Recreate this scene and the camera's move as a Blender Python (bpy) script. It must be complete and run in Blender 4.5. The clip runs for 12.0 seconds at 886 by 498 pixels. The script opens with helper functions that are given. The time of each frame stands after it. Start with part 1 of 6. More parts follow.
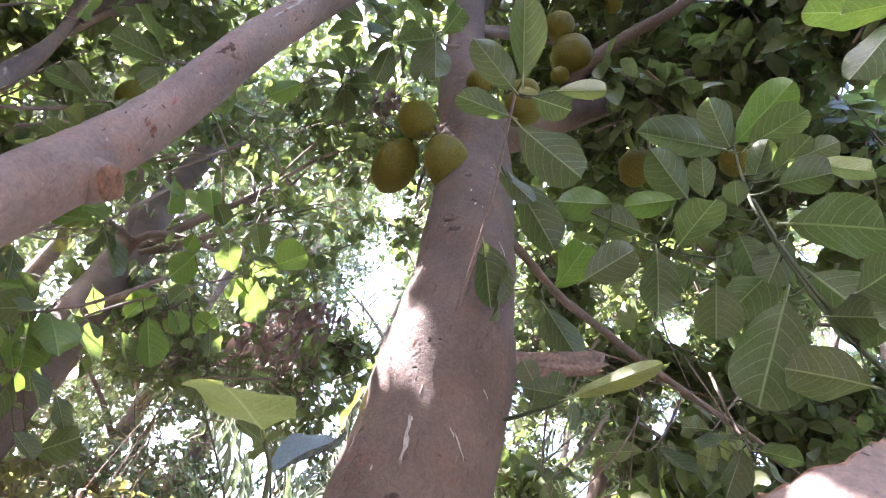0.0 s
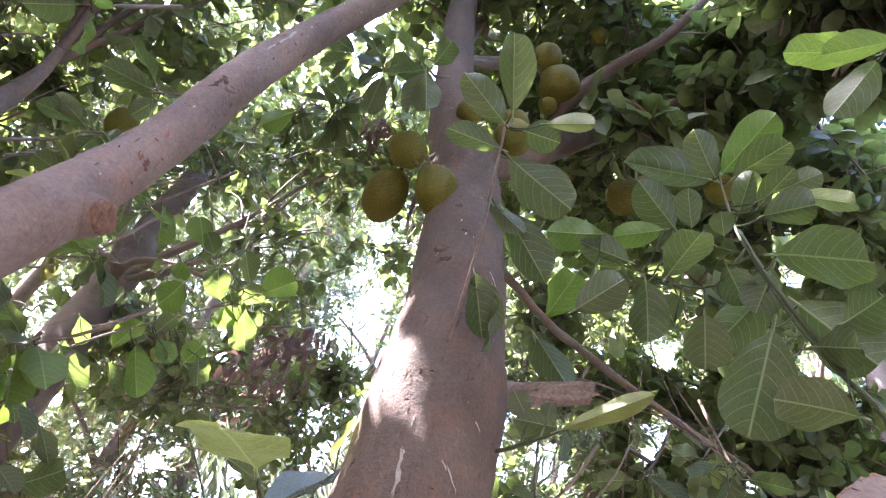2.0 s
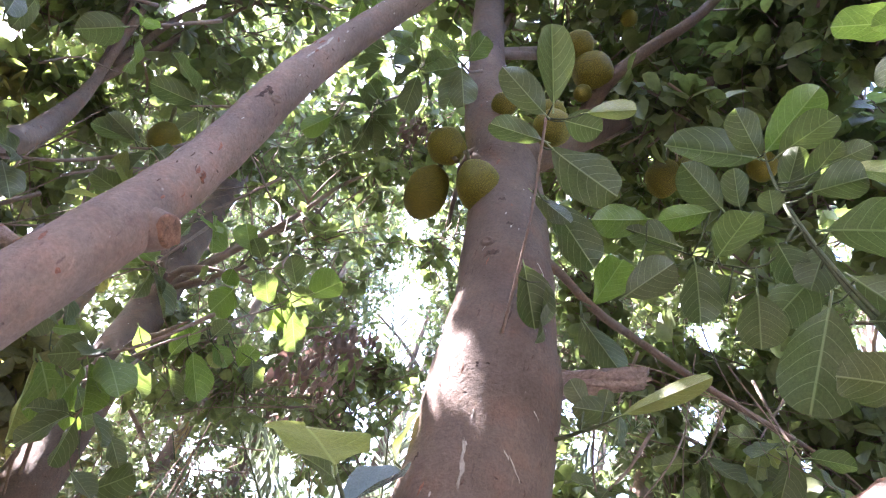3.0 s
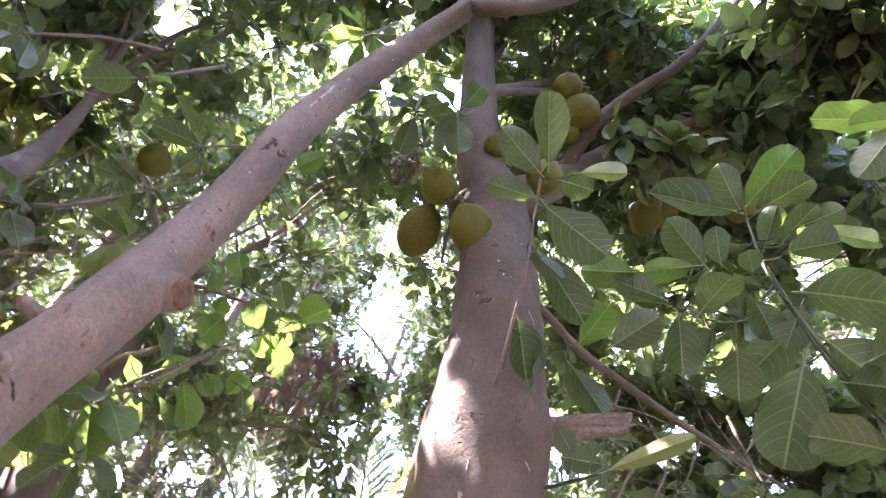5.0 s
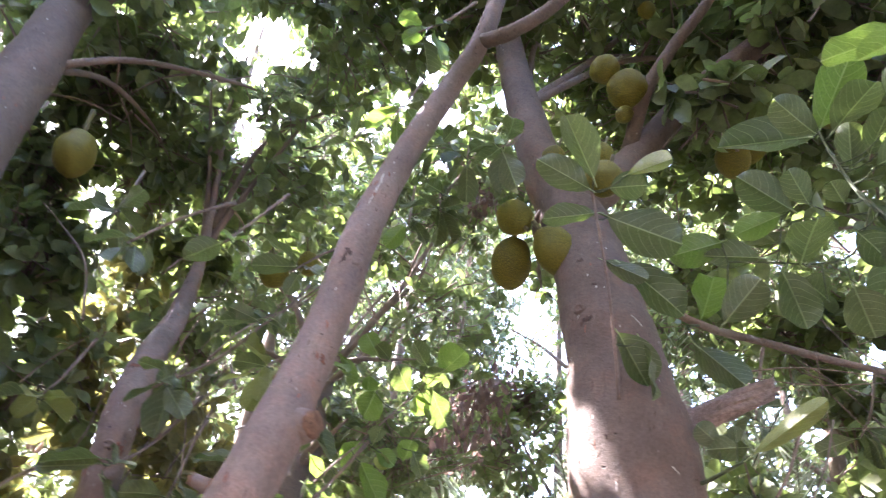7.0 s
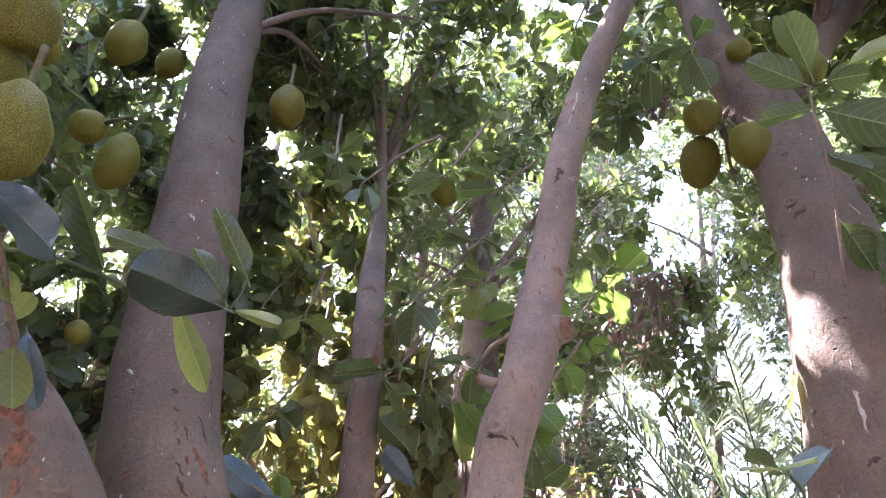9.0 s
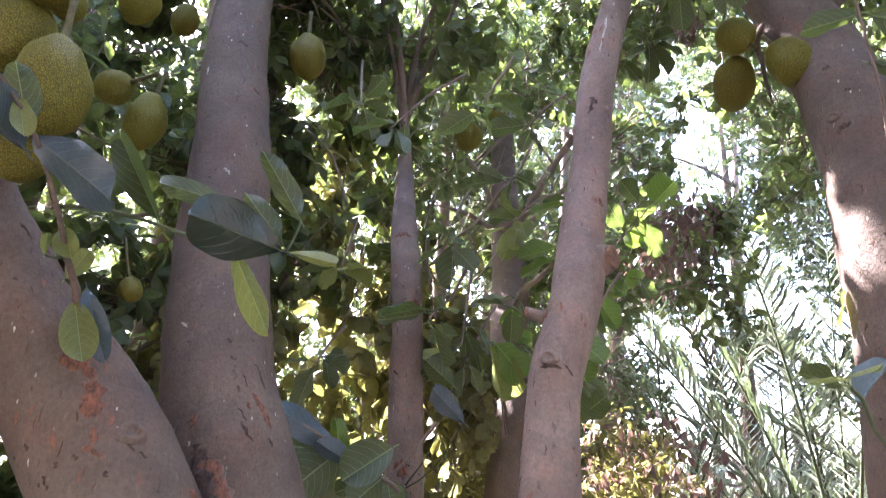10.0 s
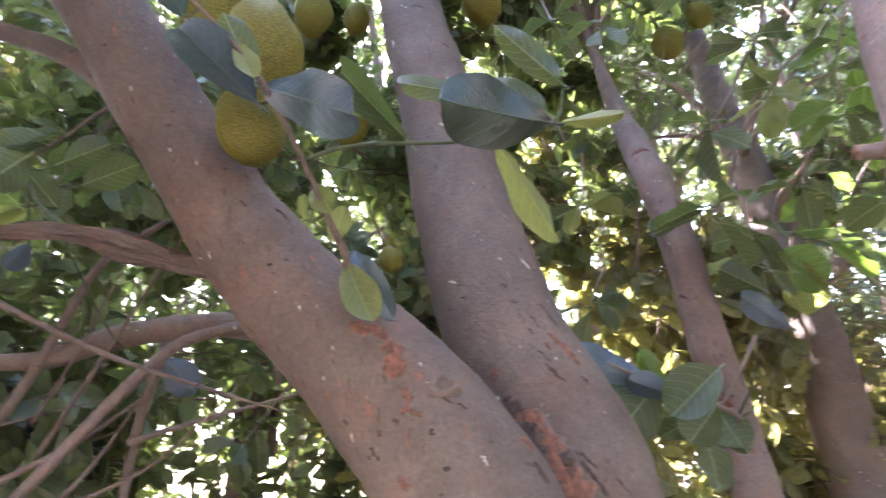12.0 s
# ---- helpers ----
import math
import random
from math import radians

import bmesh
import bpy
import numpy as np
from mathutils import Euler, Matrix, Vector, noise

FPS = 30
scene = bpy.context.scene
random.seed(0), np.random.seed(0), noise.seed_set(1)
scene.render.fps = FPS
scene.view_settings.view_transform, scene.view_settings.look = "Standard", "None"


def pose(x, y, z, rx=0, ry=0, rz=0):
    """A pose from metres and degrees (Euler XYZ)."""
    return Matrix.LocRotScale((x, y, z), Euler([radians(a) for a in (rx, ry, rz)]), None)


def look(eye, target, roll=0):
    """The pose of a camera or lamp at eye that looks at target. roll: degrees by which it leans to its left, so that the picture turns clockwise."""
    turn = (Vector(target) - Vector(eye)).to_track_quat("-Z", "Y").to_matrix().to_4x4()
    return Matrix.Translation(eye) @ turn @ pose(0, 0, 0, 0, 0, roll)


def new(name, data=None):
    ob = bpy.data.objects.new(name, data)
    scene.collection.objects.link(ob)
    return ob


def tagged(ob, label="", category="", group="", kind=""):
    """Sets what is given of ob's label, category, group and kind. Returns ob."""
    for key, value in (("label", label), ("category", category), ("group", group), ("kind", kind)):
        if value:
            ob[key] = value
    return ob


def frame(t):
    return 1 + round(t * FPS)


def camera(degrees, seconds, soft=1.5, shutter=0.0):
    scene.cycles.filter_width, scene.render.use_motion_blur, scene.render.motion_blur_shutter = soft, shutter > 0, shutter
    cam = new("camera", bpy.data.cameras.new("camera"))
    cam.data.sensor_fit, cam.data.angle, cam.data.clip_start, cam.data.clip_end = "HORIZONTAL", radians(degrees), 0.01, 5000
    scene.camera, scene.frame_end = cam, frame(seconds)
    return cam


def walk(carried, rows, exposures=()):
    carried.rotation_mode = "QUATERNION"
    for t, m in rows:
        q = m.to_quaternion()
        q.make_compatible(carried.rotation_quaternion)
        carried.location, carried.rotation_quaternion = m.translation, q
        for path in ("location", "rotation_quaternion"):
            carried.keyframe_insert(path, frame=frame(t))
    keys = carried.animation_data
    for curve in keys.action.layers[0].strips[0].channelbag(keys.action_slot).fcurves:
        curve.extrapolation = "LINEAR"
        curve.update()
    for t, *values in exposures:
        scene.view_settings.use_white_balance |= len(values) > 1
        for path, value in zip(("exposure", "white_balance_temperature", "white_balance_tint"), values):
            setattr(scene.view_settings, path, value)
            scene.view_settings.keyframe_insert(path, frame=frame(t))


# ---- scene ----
EXPOSURE = 4.45
cam = camera(68.1, 12.0, soft=1.05, shutter=0.35)
PATH = [
    (0, (-0.0058, 0.0180, 1.4767), (-0.2974, 1.1614, 2.3026), 24.2),
    (0.5, (-0.0115, 0.0310, 1.4515), (-0.2952, 1.1830, 2.2673), 25.3),
    (1, (-0.0173, 0.0180, 1.4789), (-0.3139, 1.1441, 2.3256), 23.1),
    (1.5, (-0.0065, 0.0079, 1.4846), (-0.2959, 1.1246, 2.3465), 25.1),
    (2, (-0.0158, 0.0007, 1.4825), (-0.2952, 1.1124, 2.3537), 24.0),
    (2.5, (-0.0295, -0.0173, 1.4839), (-0.3658, 1.1074, 2.3184), 22.5),
    (3, (-0.0468, -0.0194, 1.4623), (-0.3888, 1.1009, 2.2997), 22.6),
    (3.2, (-0.0648, -0.0396, 1.4695), (-0.3931, 1.0915, 2.2975), 22.7),
    (4.8, (-0.1210, -0.1267, 1.4904), (-0.3794, 1.0008, 2.3479), 22.7),
    (5, (-0.1051, -0.1382, 1.4998), (-0.3974, 0.9828, 2.3551), 22.4),
    (5.5, (-0.0230, -0.1354, 1.5451), (-0.4212, 0.9612, 2.3897), 19.0),
    (6, (0.0950, -0.1152, 1.5386), (-0.3766, 1.0246, 2.2817), 15.9),
    (6.5, (0.1080, -0.1404, 1.5588), (-0.4320, 1.0015, 2.2493), 9.6),
    (6.8, (0.0842, -0.2023, 1.5674), (-0.4666, 0.8798, 2.3422), 10.3),
    (7, (0.0425, -0.2671, 1.5984), (-0.5292, 0.8006, 2.3767), 9.4),
    (7.5, (0.0058, -0.4054, 1.5941), (-0.6660, 0.6646, 2.2860), 6.5),
    (7.7, (-0.0137, -0.4255, 1.5696), (-0.7510, 0.6062, 2.2514), 7.1),
    (9.3, (-0.1289, -0.5458, 1.5257), (-0.9461, 0.5112, 2.0621), 7.7),
    (9.5, (-0.1411, -0.5508, 1.5250), (-0.9648, 0.5040, 2.0570), 6.1),
    (10, (-0.1627, -0.5450, 1.4940), (-1.0202, 0.5177, 1.9498), 5.0),
    (10.5, (-0.1915, -0.5292, 1.4681), (-1.0354, 0.5695, 1.8598), 4.1),
    (11, (-0.2570, -0.5350, 1.4393), (-1.1254, 0.5652, 1.7698), 2.1),
    (11.5, (-0.3586, -0.4846, 1.4242), (-1.3644, 0.4759, 1.7986), -3.5),
    (12, (-0.4075, -0.4745, 1.4040), (-1.5646, 0.2578, 1.8490), -5.7),
]
walk(cam, [(t, look(eye, target, roll)) for t, eye, target, roll in PATH], [(0.0, EXPOSURE, 6000, 26), (7.0, EXPOSURE + 0.08, 6000, 26), (7.5, EXPOSURE + 0.08, 6000, 26), (9.5, EXPOSURE - 0.12, 6000, 25), (11.0, EXPOSURE - 0.3, 6000, 25), (11.5, EXPOSURE - 0.45, 6000, 25), (12.0, EXPOSURE + 0.38, 6000, 25)])

from mathutils.bvhtree import BVHTree

# ---- world, sun ----
SUN_AZ, SUN_EL = -90.0, 45.0          # degrees from +y towards +x, and above the horizon
world = bpy.data.worlds.new("world")
scene.world = world
world.use_nodes = True
wn = world.node_tree.nodes
sky = wn.new("ShaderNodeTexSky")
sky.sky_type, sky.sun_disc = "NISHITA", False
sky.sun_elevation, sky.sun_rotation = radians(SUN_EL), radians(SUN_AZ)
sky.dust_density, sky.ozone_density = 2.5, 1.0
wn["Background"].inputs["Strength"].default_value = 0.15
world.node_tree.links.new(sky.outputs[0], wn["Background"].inputs["Color"])
SUN_DIR = Vector((math.sin(radians(SUN_AZ)) * math.cos(radians(SUN_EL)), math.cos(radians(SUN_AZ)) * math.cos(radians(SUN_EL)), math.sin(radians(SUN_EL))))
sun = new("sun", bpy.data.lights.new("sun", "SUN"))
sun.data.energy, sun.data.angle, sun.data.color = 4.6, radians(0.45), (1.0, 0.96, 0.89)
sun.matrix_world = look(SUN_DIR * 30, (0, 0, 0))


# ---- materials ----
def material(name):
    m = bpy.data.materials.new(name)
    m.use_nodes = True
    nt = m.node_tree
    for n in list(nt.nodes):
        nt.nodes.remove(n)
    out = nt.nodes.new("ShaderNodeOutputMaterial")

    def node(kind, **kw):
        n = nt.nodes.new("ShaderNode" + kind)
        for k, v in kw.items():
            n.inputs[k.replace("_", " ")].default_value = v
        return n

    def link(a, b):
        nt.links.new(a, b)
    return m, out, node, link


def ramp(node, stops):
    r = node("ValToRGB")
    els = r.color_ramp.elements
    while len(els) < len(stops):
        els.new(0.5)
    for e, (p, c) in zip(els, stops):
        e.position, e.color = p, (*c, 1)
    return r


def mixed(node, link, kind, fac, a, b):
    m = node("Mix")
    m.data_type, m.blend_type = "RGBA", kind
    for sock, v in ((m.inputs["Factor"], fac), (m.inputs[6], a), (m.inputs[7], b)):
        if isinstance(v, (float, int)):
            sock.default_value = v
        elif isinstance(v, tuple):
            sock.default_value = (*v, 1)
        else:
            link(v, sock)
    return m.outputs[2]


def bark_material(name, low, high, warm):
    """Smooth grey-brown bark: broad stains, faint rings, dark flecks and pale lenticels."""
    m, out, node, link = material(name)
    tc, info = node("TexCoord"), node("ObjectInfo")
    co = tc.outputs["Object"]
    broad = node("TexNoise", Scale=2.6, Detail=5.0, Roughness=0.6)
    link(co, broad.inputs["Vector"])
    base = ramp(node, [(0.3, low), (0.52, tuple((p + q) / 2 for p, q in zip(low, high))), (0.72, high)])
    link(broad.outputs["Fac"], base.inputs["Fac"])
    # warm rubbed patches
    rub = node("TexNoise", Scale=5.5, Detail=6.0, Roughness=0.65)
    link(co, rub.inputs["Vector"])
    rubr = ramp(node, [(0.56, (0, 0, 0)), (0.74, (0.6, 0.6, 0.6))])
    link(rub.outputs["Fac"], rubr.inputs["Fac"])
    c = mixed(node, link, "MIX", rubr.outputs["Color"], base.outputs["Color"], warm)
    # stretched grain round the stem
    mp = node("Mapping")
    mp.inputs["Scale"].default_value = (1.0, 1.0, 0.75)
    link(co, mp.inputs["Vector"])
    ring = node("TexNoise", Scale=12.0, Detail=7.0, Roughness=0.72)
    link(mp.outputs[0], ring.inputs["Vector"])
    rr = ramp(node, [(0.28, (0.5, 0.47, 0.47)), (0.5, (1.0, 1.0, 1.0)), (0.72, (1.38, 1.33, 1.3))])
    link(ring.outputs["Fac"], rr.inputs["Fac"])
    c = mixed(node, link, "MULTIPLY", 0.36, c, rr.outputs["Color"])
    fine = node("TexNoise", Scale=95.0, Detail=4.0, Roughness=0.7)
    link(co, fine.inputs["Vector"])
    fr = ramp(node, [(0.3, (0.62, 0.6, 0.6)), (0.7, (1.36, 1.33, 1.3))])
    link(fine.outputs["Fac"], fr.inputs["Fac"])
    c = mixed(node, link, "MULTIPLY", 0.5, c, fr.outputs["Color"])
    # pink, ochre and slate blotches
    blot = node("TexNoise", Scale=8.0, Detail=8.0, Roughness=0.7)
    mb = node("Mapping")
    mb.inputs["Location"].default_value = (7.3, 2.9, 5.1)
    link(co, mb.inputs["Vector"])
    link(mb.outputs[0], blot.inputs["Vector"])
    blr = ramp(node, [(0.32, (0.82, 0.85, 0.89)), (0.5, (1.0, 1.0, 1.0)), (0.66, (1.16, 0.97, 0.90)), (0.8, (1.25, 1.18, 1.12))])
    link(blot.outputs["Fac"], blr.inputs["Fac"])
    c = mixed(node, link, "MULTIPLY", 0.7, c, blr.outputs["Color"])
    # fine upright scuffs, pale and dark
    mu = node("Mapping")
    mu.inputs["Scale"].default_value = (1.0, 1.0, 0.22)
    link(co, mu.inputs["Vector"])
    scuff = node("TexNoise", Scale=55.0, Detail=3.0, Roughness=0.6)
    link(mu.outputs[0], scuff.inputs["Vector"])
    scr = ramp(node, [(0.27, (0.55, 0.5, 0.5)), (0.36, (1, 1, 1)), (0.66, (1, 1, 1)), (0.74, (1.5, 1.48, 1.42))])
    link(scuff.outputs["Fac"], scr.inputs["Fac"])
    c = mixed(node, link, "MULTIPLY", 0.75, c, scr.outputs["Color"])
    # pale lenticels and dark nicks
    mv = node("Mapping")
    mv.inputs["Scale"].default_value = (1.0, 1.0, 0.45)
    link(co, mv.inputs["Vector"])
    vor = node("TexVoronoi", Scale=26.0, Randomness=1.0)
    link(mv.outputs[0], vor.inputs["Vector"])
    pale = ramp(node, [(0.05, (1, 1, 1)), (0.11, (0, 0, 0))])
    link(vor.outputs["Distance"], pale.inputs["Fac"])
    gate = node("TexNoise", Scale=7.0, Detail=2.0)
    link(co, gate.inputs["Vector"])
    gr = ramp(node, [(0.5, (0, 0, 0)), (0.62, (1, 1, 1))])
    link(gate.outputs["Fac"], gr.inputs["Fac"])
    pg = mixed(node, link, "MULTIPLY", 1.0, pale.outputs["Color"], gr.outputs["Color"])
    c = mixed(node, link, "MIX", pg, c, (0.5, 0.45, 0.4))
    mh = node("Mapping")
    mh.inputs["Scale"].default_value = (1.0, 1.0, 1.7)
    mh.inputs["Location"].default_value = (3.1, 1.7, 0.4)
    link(co, mh.inputs["Vector"])
    vd = node("TexVoronoi", Scale=17.0, Randomness=1.0)
    link(mh.outputs[0], vd.inputs["Vector"])
    dark = ramp(node, [(0.05, (1, 1, 1)), (0.13, (0, 0, 0))])
    link(vd.outputs["Distance"], dark.inputs["Fac"])
    g2 = ramp(node, [(0.36, (1, 1, 1)), (0.5, (0, 0, 0))])
    link(gate.outputs["Fac"], g2.inputs["Fac"])
    dg = mixed(node, link, "MULTIPLY", 1.0, dark.outputs["Color"], g2.outputs["Color"])
    c = mixed(node, link, "MIX", dg, c, (0.05, 0.035, 0.03))
    bs = node("BsdfPrincipled", Roughness=0.82)
    bs.inputs["Specular IOR Level"].default_value = 0.3
    link(c, bs.inputs["Base Color"])
    # relief
    add = node("Math")
    add.operation = "ADD"
    link(ring.outputs["Fac"], add.inputs[0])
    sc = node("Math")
    sc.operation = "MULTIPLY"
    sc.inputs[1].default_value = 0.35
    link(fine.outputs["Fac"], sc.inputs[0])
    link(sc.outputs[0], add.inputs[1])
    sub = node("Math")
    sub.operation = "SUBTRACT"
    link(add.outputs[0], sub.inputs[0])
    link(dg, sub.inputs[1])
    bump = node("Bump", Strength=0.75, Distance=0.010)
    link(sub.outputs[0], bump.inputs["Height"])
    link(bump.outputs[0], bs.inputs["Normal"])
    link(bs.outputs[0], out.inputs["Surface"])
    return m


def leaf_material(name, top, under, through_colour, veins=True, per_object=True, glow=0.45, gloss=0.42, vein=0.85):
    """Leathery leaf: glossy face, paler underside side by hue noise, light passing through, veins from the UV map."""
    m, out, node, link = material(name)
    if per_object:
        rnd = node("ObjectInfo").outputs["Random"]
    else:
        rnd = node("NewGeometry").outputs["Random Per Island"]
    hue = ramp(node, [(0.0, top), (0.55, tuple((a + b) / 2 for a, b in zip(top, under))), (1.0, under)])
    link(rnd, hue.inputs["Fac"])
    c = hue.outputs["Color"]
    tc = node("TexCoord")
    blot = node("TexNoise", Scale=30.0, Detail=4.0, Roughness=0.65)
    link(tc.outputs["Object"], blot.inputs["Vector"])
    br = ramp(node, [(0.3, (0.72, 0.74, 0.7)), (0.7, (1.22, 1.2, 1.15))])
    link(blot.outputs["Fac"], br.inputs["Fac"])
    c = mixed(node, link, "MULTIPLY", 0.8, c, br.outputs["Color"])
    height = blot.outputs["Fac"]
    if veins:
        sep = node("SeparateXYZ")
        link(tc.outputs["UV"], sep.inputs[0])
        av = node("Math")
        av.operation = "ABSOLUTE"
        link(sep.outputs["X"], av.inputs[0])
        # side veins run forward from the midrib
        lean = node("Math")
        lean.operation = "MULTIPLY_ADD"
        lean.inputs[1].default_value = -1.0
        bow = node("Math")
        bow.operation = "POWER"
        bow.inputs[1].default_value = 1.6
        link(av.outputs[0], bow.inputs[0])
        link(bow.outputs[0], lean.inputs[0])
        link(sep.outputs["Y"], lean.inputs[2])
        wave = node("Math")
        wave.operation = "MULTIPLY"
        wave.inputs[1].default_value = 7.0
        link(lean.outputs[0], wave.inputs[0])
        ping = node("Math")
        ping.operation = "PINGPONG"
        ping.inputs[1].default_value = 0.5
        link(wave.outputs[0], ping.inputs[0])
        vr = ramp(node, [(0.010, (0.6, 0.6, 0.6)), (0.055, (0, 0, 0))])
        link(ping.outputs[0], vr.inputs["Fac"])
        mr = ramp(node, [(0.008, (1, 1, 1)), (0.022, (0, 0, 0))])
        link(av.outputs[0], mr.inputs["Fac"])
        v = mixed(node, link, "LIGHTEN", 1.0, vr.outputs["Color"], mr.outputs["Color"])
        vs = mixed(node, link, "MULTIPLY", 1.0, v, (vein, vein, vein))
        c = mixed(node, link, "MIX", vs, c, (0.27, 0.31, 0.17))
        # brown spots and nibbled stains
        sp = node("TexNoise", Scale=16.0, Detail=3.0)
        link(tc.outputs["Object"], sp.inputs["Vector"])
        spr = ramp(node, [(0.70, (0, 0, 0)), (0.76, (0.7, 0.7, 0.7))])
        link(sp.outputs["Fac"], spr.inputs["Fac"])
        c = mixed(node, link, "MIX", spr.outputs["Color"], c, (0.12, 0.07, 0.025))
        h = node("Math")
        h.operation = "SUBTRACT"
        link(blot.outputs["Fac"], h.inputs[0])
        link(v, h.inputs[1])
        height = h.outputs[0]
    bs = node("BsdfPrincipled", Roughness=gloss)
    bs.inputs["Specular IOR Level"].default_value = 0.5 if gloss > 0.35 else 0.9
    link(c, bs.inputs["Base Color"])
    bump = node("Bump", Strength=0.35, Distance=0.004)
    link(height, bump.inputs["Height"])
    link(bump.outputs[0], bs.inputs["Normal"])
    tr = node("BsdfTranslucent")
    tcol = mixed(node, link, "MULTIPLY", 1.0, br.outputs["Color"], through_colour)
    if veins:
        tcol = mixed(node, link, "MIX", vs, tcol, tuple(min(1, 1.5 * x) for x in through_colour))
    link(tcol, tr.inputs["Color"])
    mx = node("MixShader", Fac=glow)
    link(bs.outputs[0], mx.inputs[1])
    link(tr.outputs[0], mx.inputs[2])
    link(mx.outputs[0], out.inputs["Surface"])
    return m


def plain_material(name, low, high, scale=20.0, rough=0.8, bump_d=0.003):
    m, out, node, link = material(name)
    tc = node("TexCoord")
    n1 = node("TexNoise", Scale=scale, Detail=6.0, Roughness=0.65)
    link(tc.outputs["Object"], n1.inputs["Vector"])
    r = ramp(node, [(0.3, low), (0.7, high)])
    link(n1.outputs["Fac"], r.inputs["Fac"])
    n2 = node("TexNoise", Scale=scale * 9, Detail=3.0)
    link(tc.outputs["Object"], n2.inputs["Vector"])
    r2 = ramp(node, [(0.3, (0.75, 0.75, 0.75)), (0.7, (1.2, 1.2, 1.2))])
    link(n2.outputs["Fac"], r2.inputs["Fac"])
    c = mixed(node, link, "MULTIPLY", 0.7, r.outputs["Color"], r2.outputs["Color"])
    bs = node("BsdfPrincipled", Roughness=rough)
    bs.inputs["Specular IOR Level"].default_value = 0.3
    link(c, bs.inputs["Base Color"])
    b = node("Bump", Strength=0.5, Distance=bump_d)
    link(n2.outputs["Fac"], b.inputs["Height"])
    link(b.outputs[0], bs.inputs["Normal"])
    link(bs.outputs[0], out.inputs["Surface"])
    return m


def worn_material(name, low, high, scale, rough=0.88):
    """A wound or stain whose ragged rim (attribute edge) runs out into the bark round it."""
    m, out, node, link = material(name)
    tc, at = node("TexCoord"), node("Attribute")
    at.attribute_name = "edge"
    n1 = node("TexNoise", Scale=scale, Detail=7.0, Roughness=0.7)
    mp = node("Mapping")
    mp.inputs["Scale"].default_value = (1.0, 1.0, 0.4)
    link(tc.outputs["Object"], mp.inputs["Vector"])
    link(mp.outputs[0], n1.inputs["Vector"])
    r = ramp(node, [(0.36, low), (0.64, high)])
    link(n1.outputs["Fac"], r.inputs["Fac"])
    n2 = node("TexNoise", Scale=scale * 0.8, Detail=6.0, Roughness=0.65)
    link(tc.outputs["Object"], n2.inputs["Vector"])
    add = node("Math")
    add.operation = "MULTIPLY_ADD"
    add.inputs[1].default_value = 0.75
    link(at.outputs["Fac"], add.inputs[0])
    link(n2.outputs["Fac"], add.inputs[2])
    mask = ramp(node, [(0.66, (0, 0, 0)), (1.0, (1, 1, 1))])
    link(add.outputs[0], mask.inputs["Fac"])
    bark = ramp(node, [(0.3, (0.128, 0.099, 0.081)), (0.7, (0.234, 0.184, 0.150))])
    link(n2.outputs["Fac"], bark.inputs["Fac"])
    c = mixed(node, link, "MIX", mask.outputs["Color"], bark.outputs["Color"], r.outputs["Color"])
    bs = node("BsdfPrincipled", Roughness=rough)
    bs.inputs["Specular IOR Level"].default_value = 0.25
    link(c, bs.inputs["Base Color"])
    b = node("Bump", Strength=0.8, Distance=0.008)
    link(n1.outputs["Fac"], b.inputs["Height"])
    link(b.outputs[0], bs.inputs["Normal"])
    link(bs.outputs[0], out.inputs["Surface"])
    return m


def fruit_material(name):
    """Jackfruit rind: olive valleys, yellow-green spike tips, brown rubbed cheeks."""
    m, out, node, link = material(name)
    tc = node("TexCoord")
    at = node("Attribute")
    at.attribute_name = "tip"
    info = node("ObjectInfo")
    n = node("TexNoise", Scale=11.0, Detail=5.0, Roughness=0.6)
    link(tc.outputs["Object"], n.inputs["Vector"])
    low = ramp(node, [(0.32, (0.088, 0.076, 0.012)), (0.68, (0.155, 0.138, 0.020))])
    link(n.outputs["Fac"], low.inputs["Fac"])
    high = ramp(node, [(0.32, (0.195, 0.165, 0.020)), (0.55, (0.265, 0.235, 0.028)), (0.72, (0.33, 0.32, 0.048))])
    link(n.outputs["Fac"], high.inputs["Fac"])
    lift = ramp(node, [(0.12, (0, 0, 0)), (0.62, (1, 1, 1))])
    link(at.outputs["Fac"], lift.inputs["Fac"])
    c = mixed(node, link, "MIX", lift.outputs["Color"], low.outputs["Color"], high.outputs["Color"])
    tint = ramp(node, [(0.0, (0.86, 0.82, 0.7)), (1.0, (1.08, 1.10, 1.0))])
    link(info.outputs["Random"], tint.inputs["Fac"])
    c = mixed(node, link, "MULTIPLY", 1.0, c, tint.outputs["Color"])
    bs = node("BsdfPrincipled", Roughness=0.62)
    bs.inputs["Specular IOR Level"].default_value = 0.35
    link(c, bs.inputs["Base Color"])
    link(bs.outputs[0], out.inputs["Surface"])
    return m


